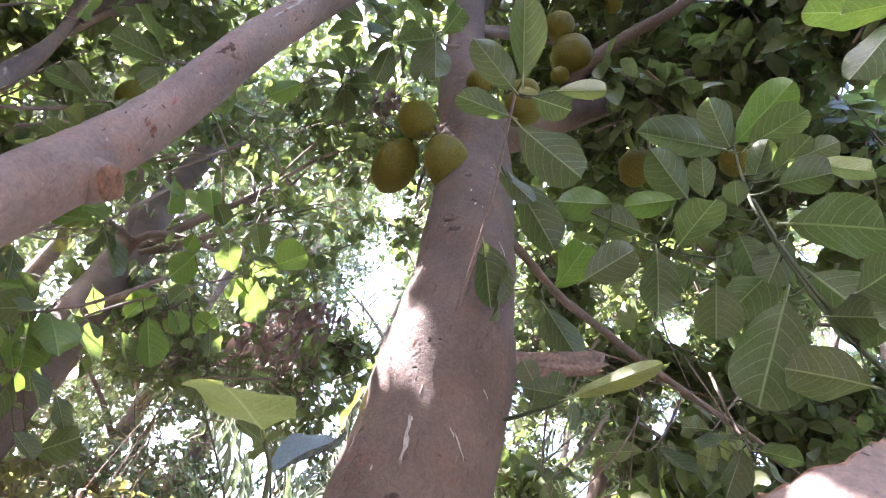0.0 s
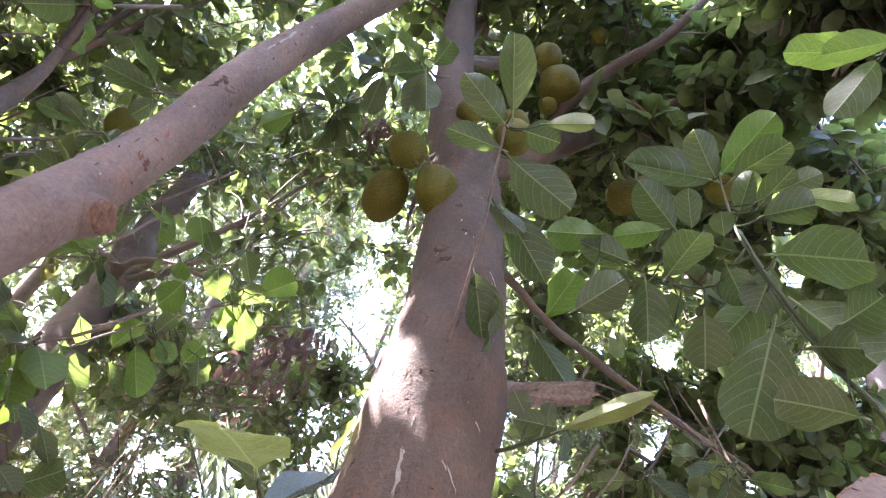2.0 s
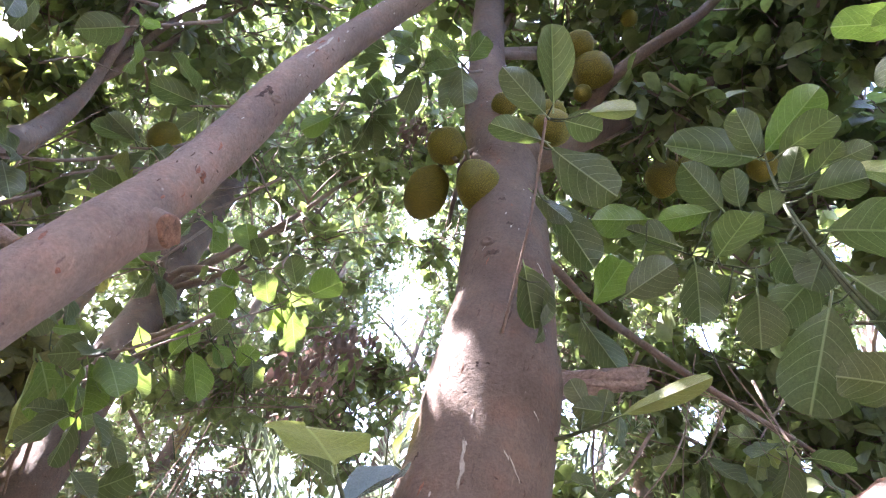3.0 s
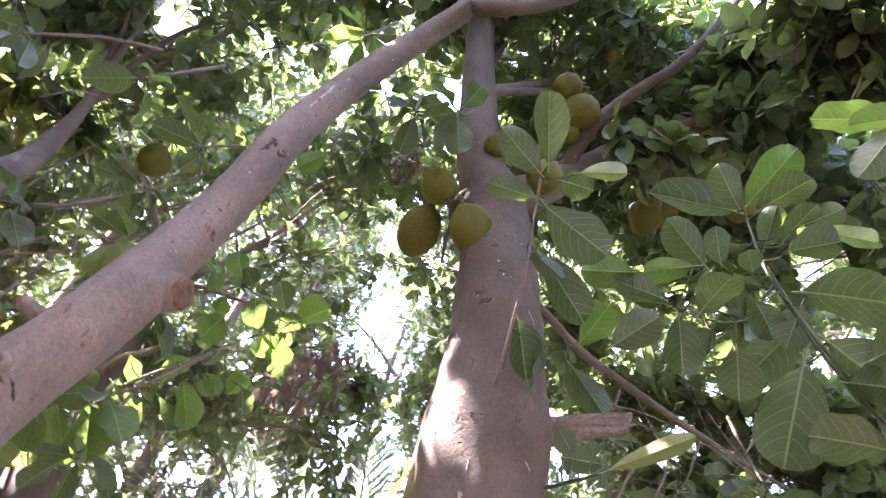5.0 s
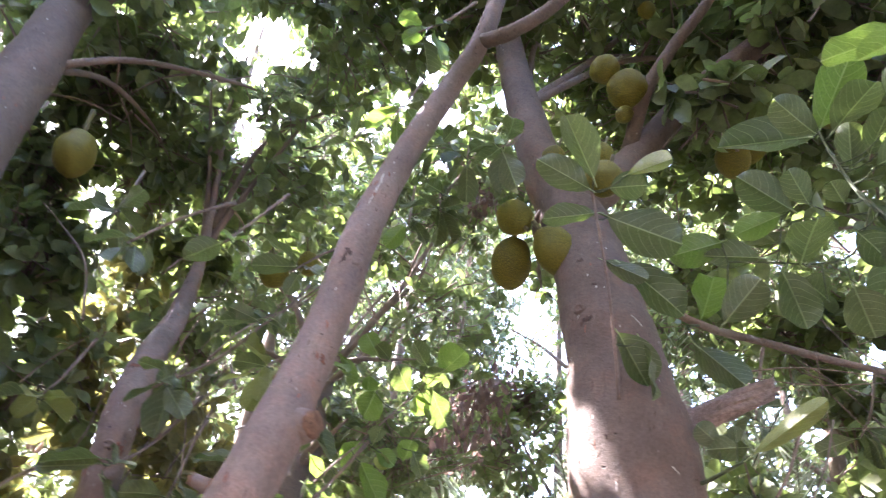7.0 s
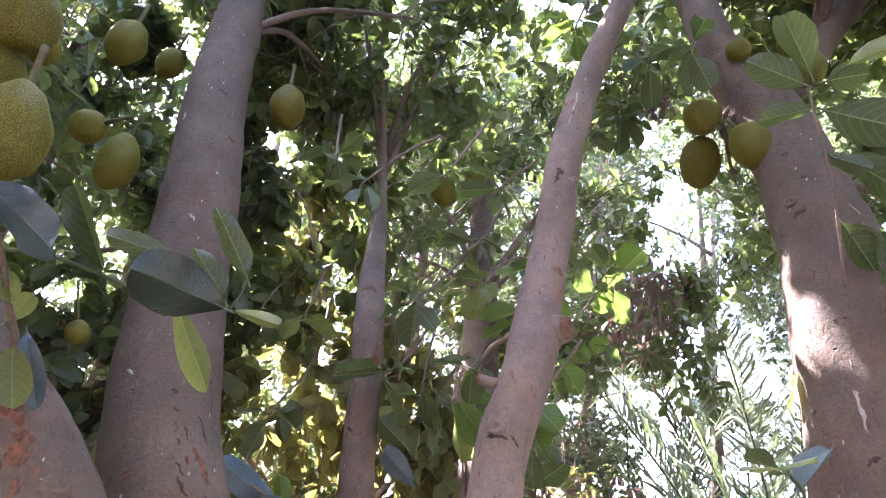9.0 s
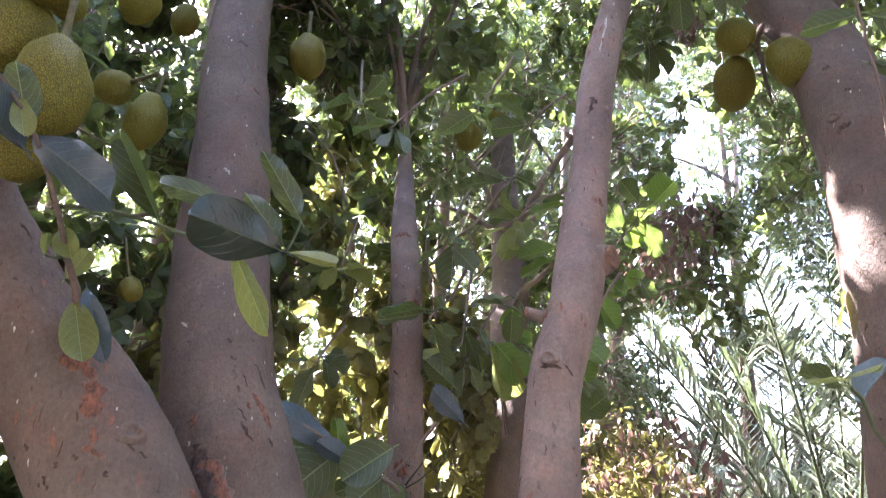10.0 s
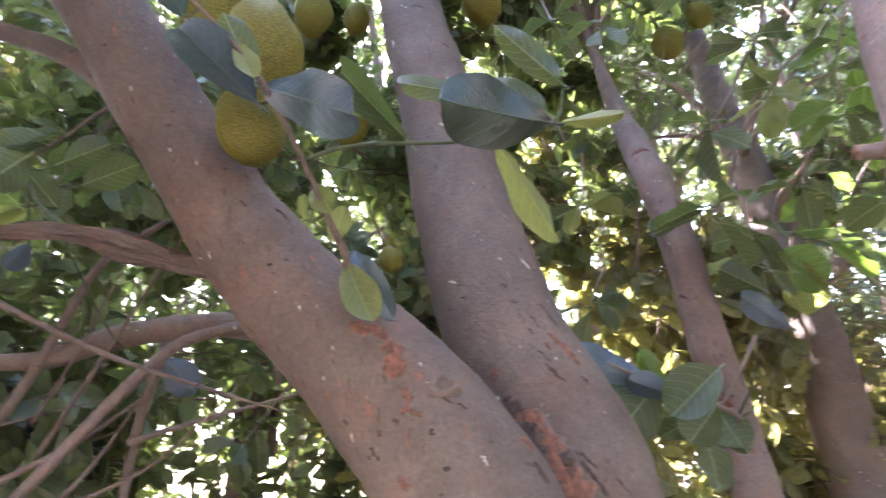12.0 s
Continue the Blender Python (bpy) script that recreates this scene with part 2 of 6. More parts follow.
BARK = bark_material("bark", (0.108, 0.078, 0.062), (0.186, 0.138, 0.110), (0.185, 0.108, 0.080))
# Lighter, pinker bark; part of the lightness stands in for skylight.
BARK_PALE = bark_material("pale_bark", (0.160, 0.117, 0.100), (0.290, 0.220, 0.186), (0.26, 0.155, 0.115))
TWIG = bark_material("twig_bark", (0.13, 0.095, 0.075), (0.25, 0.19, 0.155), (0.20, 0.12, 0.08))
GREEN_STEM = plain_material("green_stem", (0.05, 0.07, 0.03), (0.11, 0.12, 0.06), 40.0, 0.6)
CUT = plain_material("cut_wood", (0.10, 0.058, 0.040), (0.30, 0.165, 0.105), 55.0, 0.85)
STRIPPED = plain_material("stripped_wood", (0.15, 0.105, 0.085), (0.36, 0.265, 0.22), 70.0, 0.9, 0.004)
RAW = plain_material("raw_bark", (0.12, 0.065, 0.05), (0.33, 0.14, 0.085), 45.0, 0.85, 0.01)
CRACK = plain_material("bark_crack", (0.045, 0.028, 0.022), (0.15, 0.09, 0.07), 40.0, 0.9, 0.006)
RAW_RAGGED = worn_material("raw_wound", (0.085, 0.046, 0.036), (0.30, 0.125, 0.076), 75.0)
CRACK_RAGGED = worn_material("dark_wound", (0.04, 0.027, 0.023), (0.12, 0.075, 0.06), 60.0)
PALE_RAGGED = worn_material("pale_streak", (0.34, 0.29, 0.25), (0.55, 0.50, 0.44), 90.0)
LICHEN = plain_material("lichen", (0.30, 0.27, 0.24), (0.55, 0.52, 0.47), 60.0, 0.9, 0.003)
FRUIT = fruit_material("jackfruit_rind")
STALK = plain_material("stalk", (0.07, 0.07, 0.03), (0.16, 0.13, 0.06), 40.0, 0.7)
LEAF = leaf_material("jackfruit_leaf", (0.048, 0.064, 0.031), (0.096, 0.106, 0.056), (0.20, 0.28, 0.06), glow=0.27)
# Lighter greens and stronger glow stand in for sun through the leaf.
LEAF_BRIGHT = leaf_material("sunlit_leaf", (0.08, 0.14, 0.03), (0.13, 0.18, 0.05), (0.21, 0.33, 0.045), glow=0.42)
# Blue-grey base colour stands in for sky reflected on glossy leaf faces.
LEAF_BLUE = leaf_material("sky_sheen_leaf", (0.052, 0.080, 0.112), (0.082, 0.114, 0.152), (0.08, 0.14, 0.06), glow=0.10, gloss=0.28, vein=0.22)
LEAF_DARK = leaf_material("dark_glossy_leaf", (0.007, 0.018, 0.009), (0.013, 0.028, 0.015), (0.06, 0.11, 0.03), glow=0.08, gloss=0.26, vein=0.08)
# Pale base colour carries the sky sheen of one sapling leaf.
LEAF_PALE = leaf_material("pale_sheen_leaf", (0.13, 0.16, 0.165), (0.20, 0.235, 0.24), (0.14, 0.19, 0.12), glow=0.2, gloss=0.24, vein=0.3)
LEAF_YELLOW = leaf_material("yellowing_leaf", (0.15, 0.17, 0.05), (0.22, 0.24, 0.08), (0.36, 0.41, 0.10), glow=0.35)
CROWN = leaf_material("crown_leaves", (0.088, 0.114, 0.056), (0.176, 0.194, 0.106), (0.22, 0.295, 0.075), veins=False, per_object=False, glow=0.42, gloss=0.36)
CROWN_FAR = leaf_material("far_crown_leaves", (0.085, 0.114, 0.058), (0.165, 0.190, 0.108), (0.18, 0.24, 0.08), veins=False, per_object=False, glow=0.42, gloss=0.36)
CROWN_OLIVE = leaf_material("olive_leaves", (0.115, 0.118, 0.052), (0.24, 0.215, 0.10), (0.28, 0.27, 0.075), veins=False, per_object=False, glow=0.48)
DRY = leaf_material("dry_leaves", (0.13, 0.075, 0.068), (0.24, 0.165, 0.14), (0.17, 0.10, 0.085), veins=False, per_object=False, glow=0.35)
# Paled so that sun on the fronds sits partly in the colour.
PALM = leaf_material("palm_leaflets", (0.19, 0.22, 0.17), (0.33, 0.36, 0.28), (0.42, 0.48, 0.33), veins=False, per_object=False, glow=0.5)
PALM_DRY = leaf_material("dry_palm_leaflets", (0.16, 0.12, 0.06), (0.30, 0.23, 0.12), (0.36, 0.27, 0.12), veins=False, per_object=False, glow=0.45)
# Out of view; lightened so it bounces more light up under the leaves.
SOIL = plain_material("soil", (0.14, 0.108, 0.076), (0.29, 0.235, 0.172), 3.0, 0.95, 0.02)


# ---- building helpers ----
def thing(name, place, label, category, group=""):
    e = new(name)
    e.empty_display_size = 0.1
    e.location = place
    return tagged(e, label, category, group)


def root_of(ob):
    """World place of a thing or part whose turn is none."""
    v = Vector(ob.location)
    while ob.parent:
        ob = ob.parent
        v += ob.location
    return v


def smooth(me):
    me.polygons.foreach_set("use_smooth", [True] * len(me.polygons))


def part(name, bm, mat, parent, label="", flat=False):
    """One mesh part under a thing; the bmesh is given in world metres."""
    me = bpy.data.meshes.new(name)
    if parent is not None:
        bmesh.ops.translate(bm, verts=bm.verts, vec=-root_of(parent))
    bm.to_mesh(me)
    bm.free()
    if not flat:
        smooth(me)
    me.materials.append(mat)
    ob = new(name, me)
    ob.parent = parent
    return tagged(ob, label)


def spline(points, step):
    """Smooth line through (x, y, z, r) points, as arrays of places and radii."""
    p = np.array(points, float)
    p = np.vstack([2 * p[0] - p[1], p, 2 * p[-1] - p[-2]])
    out = []
    for i in range(1, len(p) - 2):
        a, b, c, d = p[i - 1:i + 3]
        n = max(2, int(np.linalg.norm(c[:3] - b[:3]) / step))
        for k in range(n):
            u = k / n
            out.append(0.5 * (2 * b + (c - a) * u + (2 * a - 5 * b + 4 * c - d) * u * u + (3 * b - a - 3 * c + d) * u ** 3))
    out.append(p[-2])
    out = np.array(out)
    out[:, 3] = np.maximum(out[:, 3], 0.0008)
    return out


def tube(points, sides=14, step=0.06, rough=0.05, seed=0.0, lumps=()):
    """A tapered stem along the points, with uneven girth; lumps are (x, y, z, reach, swell)."""
    s = spline(points, step)
    bm = bmesh.new()
    tangent = np.gradient(s[:, :3], axis=0)
    side = Vector((1, 0.13, 0.07))
    rings = []
    for (x, y, z, r), tan in zip(s, tangent):
        tan = Vector(tan).normalized()
        side = (side - tan * side.dot(tan)).normalized()
        up = tan.cross(side)
        ring = []
        for k in range(sides):
            a = 2 * math.pi * k / sides
            n = side * math.cos(a) + up * math.sin(a)
            q = Vector((x, y, z)) + n * r
            w = noise.noise(q * (0.55 / max(r, 0.03)) + Vector((seed, 0, 0))) + 0.5 * noise.noise(q * (1.6 / max(r, 0.03)) + Vector((0, seed, 0)))
            grow = 1 + rough * w
            for lx, ly, lz, reach, swell in lumps:
                dd = (q - Vector((lx, ly, lz))).length / reach
                grow += swell * math.exp(-dd * dd)
            ring.append(bm.verts.new(Vector((x, y, z)) + n * (r * grow)))
        rings.append(ring)
    for a, b in zip(rings[:-1], rings[1:]):
        for k in range(sides):
            bm.faces.new((a[k], a[(k + 1) % sides], b[(k + 1) % sides], b[k]))
    bm.faces.new(rings[0][::-1])
    bm.faces.new(rings[-1])
    return bm


LEAF_T = np.array([0.0, 0.05, 0.12, 0.22, 0.34, 0.46, 0.58, 0.70, 0.80, 0.88, 0.94, 0.975, 0.993, 1.005])
LEAF_W = np.array([0.05, 0.20, 0.42, 0.66, 0.84, 0.95, 1.0, 0.99, 0.92, 0.79, 0.61, 0.42, 0.22, 0.03])


def leaf_mesh(name, fold, curl, wavy, twist, mat, seed, narrow=1.0):
    """A leaf 1 long and 1 wide along +y, face up +z, with a thick midrib below and a short stalk; UV: across -0.5..0.5, along 0..1."""
    rng = random.Random(seed)
    bm = bmesh.new()
    uv = bm.loops.layers.uv.new("UVMap")
    cols = [-1.0, -0.78, -0.4, -0.05, 0.05, 0.4, 0.78, 1.0]
    grid, coords = [], {}
    ph = rng.uniform(0, 6)
    for t, w in zip(LEAF_T, LEAF_W):
        row = []
        for cx in cols:
            x = 0.5 * w * cx * narrow * (1 + 0.05 * math.sin(9 * t + ph))
            z = fold * abs(x) * 1.0 + curl * (t * t) + wavy * math.sin(11 * t + ph + (1.6 if cx > 0 else 0)) * abs(cx) * 0.06
            z += -0.012 if abs(cx) < 0.1 else 0
            z += 0.008 * math.sin(47 * (t - 0.2 * abs(cx)) + ph) * min(1, 2.5 * abs(cx)) * (1 - abs(cx))
            y = t + 0.015 * abs(cx) * math.sin(7 * t + ph)
            a = twist * t
            v = bm.verts.new((x * math.cos(a) - z * math.sin(a) * 0.3, y, z + x * math.sin(a)))
            coords[v] = (0.5 * w * cx, t)
            row.append(v)
        grid.append(row)
    for a, b in zip(grid[:-1], grid[1:]):
        for k in range(7):
            f = bm.faces.new((a[k], a[k + 1], b[k + 1], b[k]))
            for lp in f.loops:
                lp[uv].uv = coords[lp.vert]
    # stalk
    prev = None
    for i in range(4):
        y = 0.03 - i * 0.05
        ring = [bm.verts.new((0.028 * math.cos(q), y, -0.014 + 0.016 * math.sin(q) - 0.015 * i)) for q in (0.5, 2.6, 4.7)]
        if prev:
            for k in range(3):
                f = bm.faces.new((prev[k], prev[(k + 1) % 3], ring[(k + 1) % 3], ring[k]))
                for lp in f.loops:
                    lp[uv].uv = (0.0, 0.01)
        prev = ring
    me = bpy.data.meshes.new(name)
    bm.to_mesh(me)
    bm.free()
    smooth(me)
    me.materials.append(mat)
    return me


LEAF_SHAPES = {}


def leaf_shape(kind, i):
    key = (kind, i)
    if key not in LEAF_SHAPES:
        mats = {"green": LEAF, "bright": LEAF_BRIGHT, "blue": LEAF_BLUE, "dark": LEAF_DARK, "pale": LEAF_PALE, "yellow": LEAF_YELLOW}
        shape = [(0.25, 0.06, 0.6, 0.1), (0.12, -0.10, 0.9, -0.2), (0.45, 0.02, 0.5, 0.25), (0.18, -0.12, 1.0, 0.0), (0.05, -0.05, 0.5, 0.05)][i]
        LEAF_SHAPES[key] = leaf_mesh("leaf", *shape, mats[kind], i * 7 + 3)
    return LEAF_SHAPES[key]


def put_leaf(parent, base, tip, width, roll, kind="green", shape=0, label=""):
    """A leaf part from base to tip, turned about its own length by roll degrees (0: face up)."""
    b, e = Vector(base), Vector(tip)
    y = (e - b)
    length = y.length
    y.normalize()
    z = Vector((0, 0, 1)) - y * y.z
    z = z.normalized() if z.length > 0.05 else Vector((0, -1, 0))
    z.rotate(Matrix.Rotation(radians(roll), 3, y))
    x = y.cross(z)
    m = Matrix((x * width, y * length, z * length)).transposed().to_4x4()
    m.translation = b - root_of(parent)
    ob = new("leaf", leaf_shape(kind, shape))
    ob.parent = parent
    ob.matrix_basis = m
    return tagged(ob, label)


FULL_LEAF = (np.array([(0, -0.10, 0), (-0.36, 0.30, 0.06), (0.36, 0.30, 0.06), (-0.5, 0.62, 0.07), (0.5, 0.62, 0.07), (0, 1.0, -0.10), (0, 0.30, -0.02), (0, 0.64, -0.02), (-0.3, 0.88, 0.0), (0.3, 0.88, 0.0)]),
             np.array([(0, 6, 1), (0, 2, 6), (1, 6, 7), (1, 7, 3), (6, 2, 4), (6, 4, 7), (3, 7, 8), (7, 5, 8), (7, 4, 9), (7, 9, 5)]))
SMALL_LEAF = (np.array([(0, -0.06, 0), (-0.40, 0.36, 0.05), (0.40, 0.36, 0.05), (-0.40, 0.80, 0.04), (0.40, 0.80, 0.04), (0, 1.0, -0.06)]),
              np.array([(0, 5, 1), (1, 5, 3), (0, 2, 5), (2, 4, 5)]))


def leaf_cloud(name, base, direction, normal, length, width, mat, parent, label="", shape=FULL_LEAF):
    """Many leaves joined in one mesh: arrays of stalk ends, ways, face normals, lengths and widths."""
    n = len(base)
    y = direction / np.linalg.norm(direction, axis=1, keepdims=True)
    z = normal - y * np.sum(normal * y, axis=1, keepdims=True)
    z /= np.maximum(np.linalg.norm(z, axis=1, keepdims=True), 1e-6)
    x = np.cross(y, z)
    local, tris = shape
    L, W = length[:, None, None], width[:, None, None]
    v = base[:, None, :] + x[:, None, :] * local[None, :, 0:1] * W + y[:, None, :] * local[None, :, 1:2] * L + z[:, None, :] * local[None, :, 2:3] * L
    if parent is not None:
        v = v - np.array(root_of(parent))
    v = v.reshape(-1, 3)
    f = (tris[None] + (np.arange(n) * len(local))[:, None, None]).reshape(-1)
    me = bpy.data.meshes.new(name)
    me.vertices.add(len(v))
    me.vertices.foreach_set("co", v.ravel())
    me.loops.add(len(f))
    me.loops.foreach_set("vertex_index", f)
    me.polygons.add(len(f) // 3)
    me.polygons.foreach_set("loop_start", np.arange(0, len(f), 3))
    me.update(calc_edges=True)
    me.materials.append(mat)
    ob = new(name, me)
    ob.parent = parent
    return tagged(ob, label, kind="stuff")


def clear_of(points, gaps):
    """Which points lie outside all the open shafts."""
    keep = np.ones(len(points), bool)
    for place, way, radius in gaps:
        w = np.array(way) / np.linalg.norm(way)
        rel = points - np.array(place)
        along = rel @ w
        flat = rel - along[:, None] * w
        off = np.linalg.norm(flat, axis=1)
        turn = np.arctan2(flat[:, 2], flat[:, 0] + 0.7 * flat[:, 1])
        ragged = radius * (0.95 + 0.18 * np.sin(3 * turn + 1.3 * along) + 0.14 * np.sin(7 * turn - 2.1 * along))
        keep &= ~((along > 0.25) & (off < ragged))
    return keep


def sprays(rng, blobs, size=0.14, per=7, droop=0.35, gaps=()):
    """Leaf rosettes at the twig ends of a crown; blobs are (x, y, z, rx, ry, rz, twigs). gaps are open shafts (place, way, radius)."""
    tips, ways = [], []
    for x, y, z, rx, ry, rz, count in blobs:
        d = rng.normal(size=(count, 3))
        d /= np.linalg.norm(d, axis=1, keepdims=True)
        r = rng.uniform(0.15, 1.0, size=(count, 1)) ** 0.55
        # clumps: pull twigs towards a few boughs
        boughs = rng.normal(size=(max(4, count // 14), 3))
        boughs /= np.linalg.norm(boughs, axis=1, keepdims=True)
        pick = boughs[rng.integers(0, len(boughs), count)]
        q = d * r * 0.78 + pick * rng.uniform(0.1, 0.9, size=(count, 1)) * 0.34
        tips.append(np.array((x, y, z)) + q * np.array((rx, ry, rz)))
        ways.append(d + np.array((0, 0, -droop * 0.5)))
    tips, ways = np.vstack(tips), np.vstack(ways)
    keep = clear_of(tips, gaps)
    tips, ways = tips[keep], ways[keep]
    ways /= np.linalg.norm(ways, axis=1, keepdims=True)
    n = len(tips)
    base = np.repeat(tips, per, axis=0)
    axis = np.repeat(ways, per, axis=0)
    rad = rng.normal(size=(n * per, 3))
    rad -= axis * np.sum(rad * axis, axis=1, keepdims=True)
    rad /= np.linalg.norm(rad, axis=1, keepdims=True)
    back = rng.uniform(0, 1, size=(n * per, 1))
    base = base - axis * back * size * 1.1
    direction = axis * rng.uniform(0.1, 0.9, size=(n * per, 1)) + rad + np.array((0, 0, -1)) * droop * rng.uniform(0.2, 1.4, size=(n * per, 1))
    normal = axis * 1.0 + np.array((0, 0, 0.8)) + rng.normal(size=(n * per, 3)) * 0.35
    length = size * rng.uniform(0.6, 1.15, n * per)
    width = length * rng.uniform(0.5, 0.64, n * per)
    unit = direction / np.linalg.norm(direction, axis=1, keepdims=True)
    ok = clear_of(base + unit * length[:, None] * 0.6, gaps)
    return base[ok], direction[ok], normal[ok], length[ok], width[ok], tips, ways


def twig_mesh(tips, ways, rng, reach=0.5, thick=0.005):
    """Thin joined twigs behind the rosettes."""
    n = len(tips)
    a = tips
    bend = rng.normal(size=(n, 3)) * 0.12
    b = tips - ways * reach * rng.uniform(0.4, 1.0, size=(n, 1)) + bend * reach + np.array((0, 0, -0.12 * reach))
    v, f = [], []
    up = np.cross(ways, np.array((0.3, 0.5, 0.8)))
    up /= np.linalg.norm(up, axis=1, keepdims=True)
    si = np.cross(ways, up)
    verts = np.stack([a + up * thick * 0.6, a - up * thick * 0.3 + si * thick * 0.5, a - up * thick * 0.3 - si * thick * 0.5,
                      b + up * thick * 1.6, b - up * thick * 0.8 + si * thick * 1.4, b - up * thick * 0.8 - si * thick * 1.4], axis=1).reshape(-1, 3)
    quad = np.array([(0, 1, 4, 3), (1, 2, 5, 4), (2, 0, 3, 5)])
    faces = (quad[None] + (np.arange(n) * 6)[:, None, None]).reshape(-1)
    return verts, faces


def quads_object(name, verts, faces, mat, parent, label=""):
    me = bpy.data.meshes.new(name)
    if parent is not None:
        verts = verts - np.array(root_of(parent))
    me.vertices.add(len(verts))
    me.vertices.foreach_set("co", np.ascontiguousarray(verts).ravel())
    me.loops.add(len(faces))
    me.loops.foreach_set("vertex_index", faces)
    me.polygons.add(len(faces) // 4)
    me.polygons.foreach_set("loop_start", np.arange(0, len(faces), 4))
    me.update(calc_edges=True)
    me.materials.append(mat)
    ob = new(name, me)
    ob.parent = parent
    return tagged(ob, label, kind="stuff")


def crown(parent, seed, blobs, mat, size=0.14, per=7, droop=0.35, gaps=(), reach=0.5, label="", shape=FULL_LEAF):
    rng = np.random.default_rng(seed)
    base, direction, normal, length, width, tips, ways = sprays(rng, blobs, size, per, droop, gaps)
    keep = clear_of(tips - ways * reach * 0.35, gaps) & clear_of(tips - ways * reach * 0.75, gaps)
    tips, ways = tips[keep], ways[keep]
    c = leaf_cloud("crown", base, direction, normal, length, width, mat, parent, label, shape)
    v, f = twig_mesh(tips, ways, rng, reach)
    quads_object("twig_mass", v, f, TWIG, parent)
    return c


# ---- ground ----
def ground_sheet():
    bm = bmesh.new()
    n, span = 90, 1.0
    verts = {}
    for i in range(n + 1):
        for j in range(n + 1):
            u, w = 2 * i / n - 1, 2 * j / n - 1
            x, y = math.copysign(abs(u) ** 3.2 * 900, u), math.copysign(abs(w) ** 3.2 * 900, w)
            near = math.exp(-(x * x + y * y) / 900)
            z = near * (0.05 * noise.noise(Vector((x * 0.7, y * 0.7, 0))) + 0.02 * noise.noise(Vector((x * 3, y * 3, 4))))
            verts[i, j] = bm.verts.new((x, y, z - 0.55))
    for i in range(n):
        for j in range(n):
            bm.faces.new((verts[i, j], verts[i + 1, j], verts[i + 1, j + 1], verts[i, j + 1]))
    ob = part("ground", bm, SOIL, None)
    return tagged(ob, "dry brown orchard soil under the trees", "ground", kind="structure")


ground_sheet()
rng = np.random.default_rng(5)
n = 2600
spot = np.column_stack([rng.uniform(-7, 5, n), rng.uniform(-4, 8, n), rng.uniform(-0.52, -0.46, n)])
litter = leaf_cloud("leaf_litter", spot, rng.normal(size=(n, 3)) * (1, 1, 0.12), np.array([0, 0, 1.0]) + rng.normal(size=(n, 3)) * 0.25, rng.uniform(0.08, 0.15, n), rng.uniform(0.05, 0.08, n), DRY, None)
tagged(litter, "fallen brown dry leaves scattered on the soil", "leaf litter")

# open shafts in the leaves through which the sun comes down
OPEN = [((-0.46, 1.745, 2.56), SUN_DIR, 0.045), ((-0.42, 1.685, 2.37), SUN_DIR, 0.09), ((-0.47, 1.765, 2.25), SUN_DIR, 0.07), ((-0.485, 1.79, 2.12), SUN_DIR, 0.06), ((-0.49, 1.82, 2.0), SUN_DIR, 0.045),
          ((-0.83, 1.87, 3.48), SUN_DIR, 0.09), ((-2.98, 3.50, 2.12), SUN_DIR, 0.11), ((-1.4, 7.0, 2.6), SUN_DIR, 0.9), ((-0.9, 6.8, 1.5), SUN_DIR, 0.9), ((-0.2, 7.8, 2.4), SUN_DIR, 0.8), ((-1.95, 2.45, 2.45), SUN_DIR, 0.15), ((-1.75, 2.8, 2.9), SUN_DIR, 0.09), ((-2.1, 2.4, 2.25), SUN_DIR, 0.14), ((-2.43, 2.66, 2.06), SUN_DIR, 0.10), ((0.36, 1.06, 1.91), SUN_DIR, 0.14), ((-0.310, 1.37, 2.89), SUN_DIR, 0.06), ((-0.300, 1.42, 2.77), SUN_DIR, 0.06), ((-0.300, 1.50, 2.65), SUN_DIR, 0.05), ((-3.6, 2.9, 2.3), SUN_DIR, 0.24), ((-4.1, 1.9, 2.0), SUN_DIR, 0.18), ((-3.4, 3.3, 1.0), SUN_DIR, 0.34), ((-3.1, 2.7, 1.5), SUN_DIR, 0.26), ((-2.6, 5.0, 1.4), SUN_DIR, 0.5), ((-3.6, 4.6, 1.3), SUN_DIR, 0.8), ((-3.2, 5.4, 1.9), SUN_DIR, 0.8), ((-3.4, 5.3, 2.6), SUN_DIR, 0.35)]
SHAFTS = list(OPEN)


def in_open(line, pad=0.03):
    """Whether a stem crosses one of the open shafts."""
    s = spline(line, 0.05)
    return not clear_of(s[:, :3], [(a, b, r + pad) for a, b, r in OPEN]).all()

# leaf gaps fitted to the camera's view: bearing and height in degrees, and radius
EYE_AREA = Vector((-0.1, -0.3, 1.55))


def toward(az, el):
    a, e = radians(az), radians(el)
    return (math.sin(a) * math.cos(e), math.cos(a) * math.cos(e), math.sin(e))


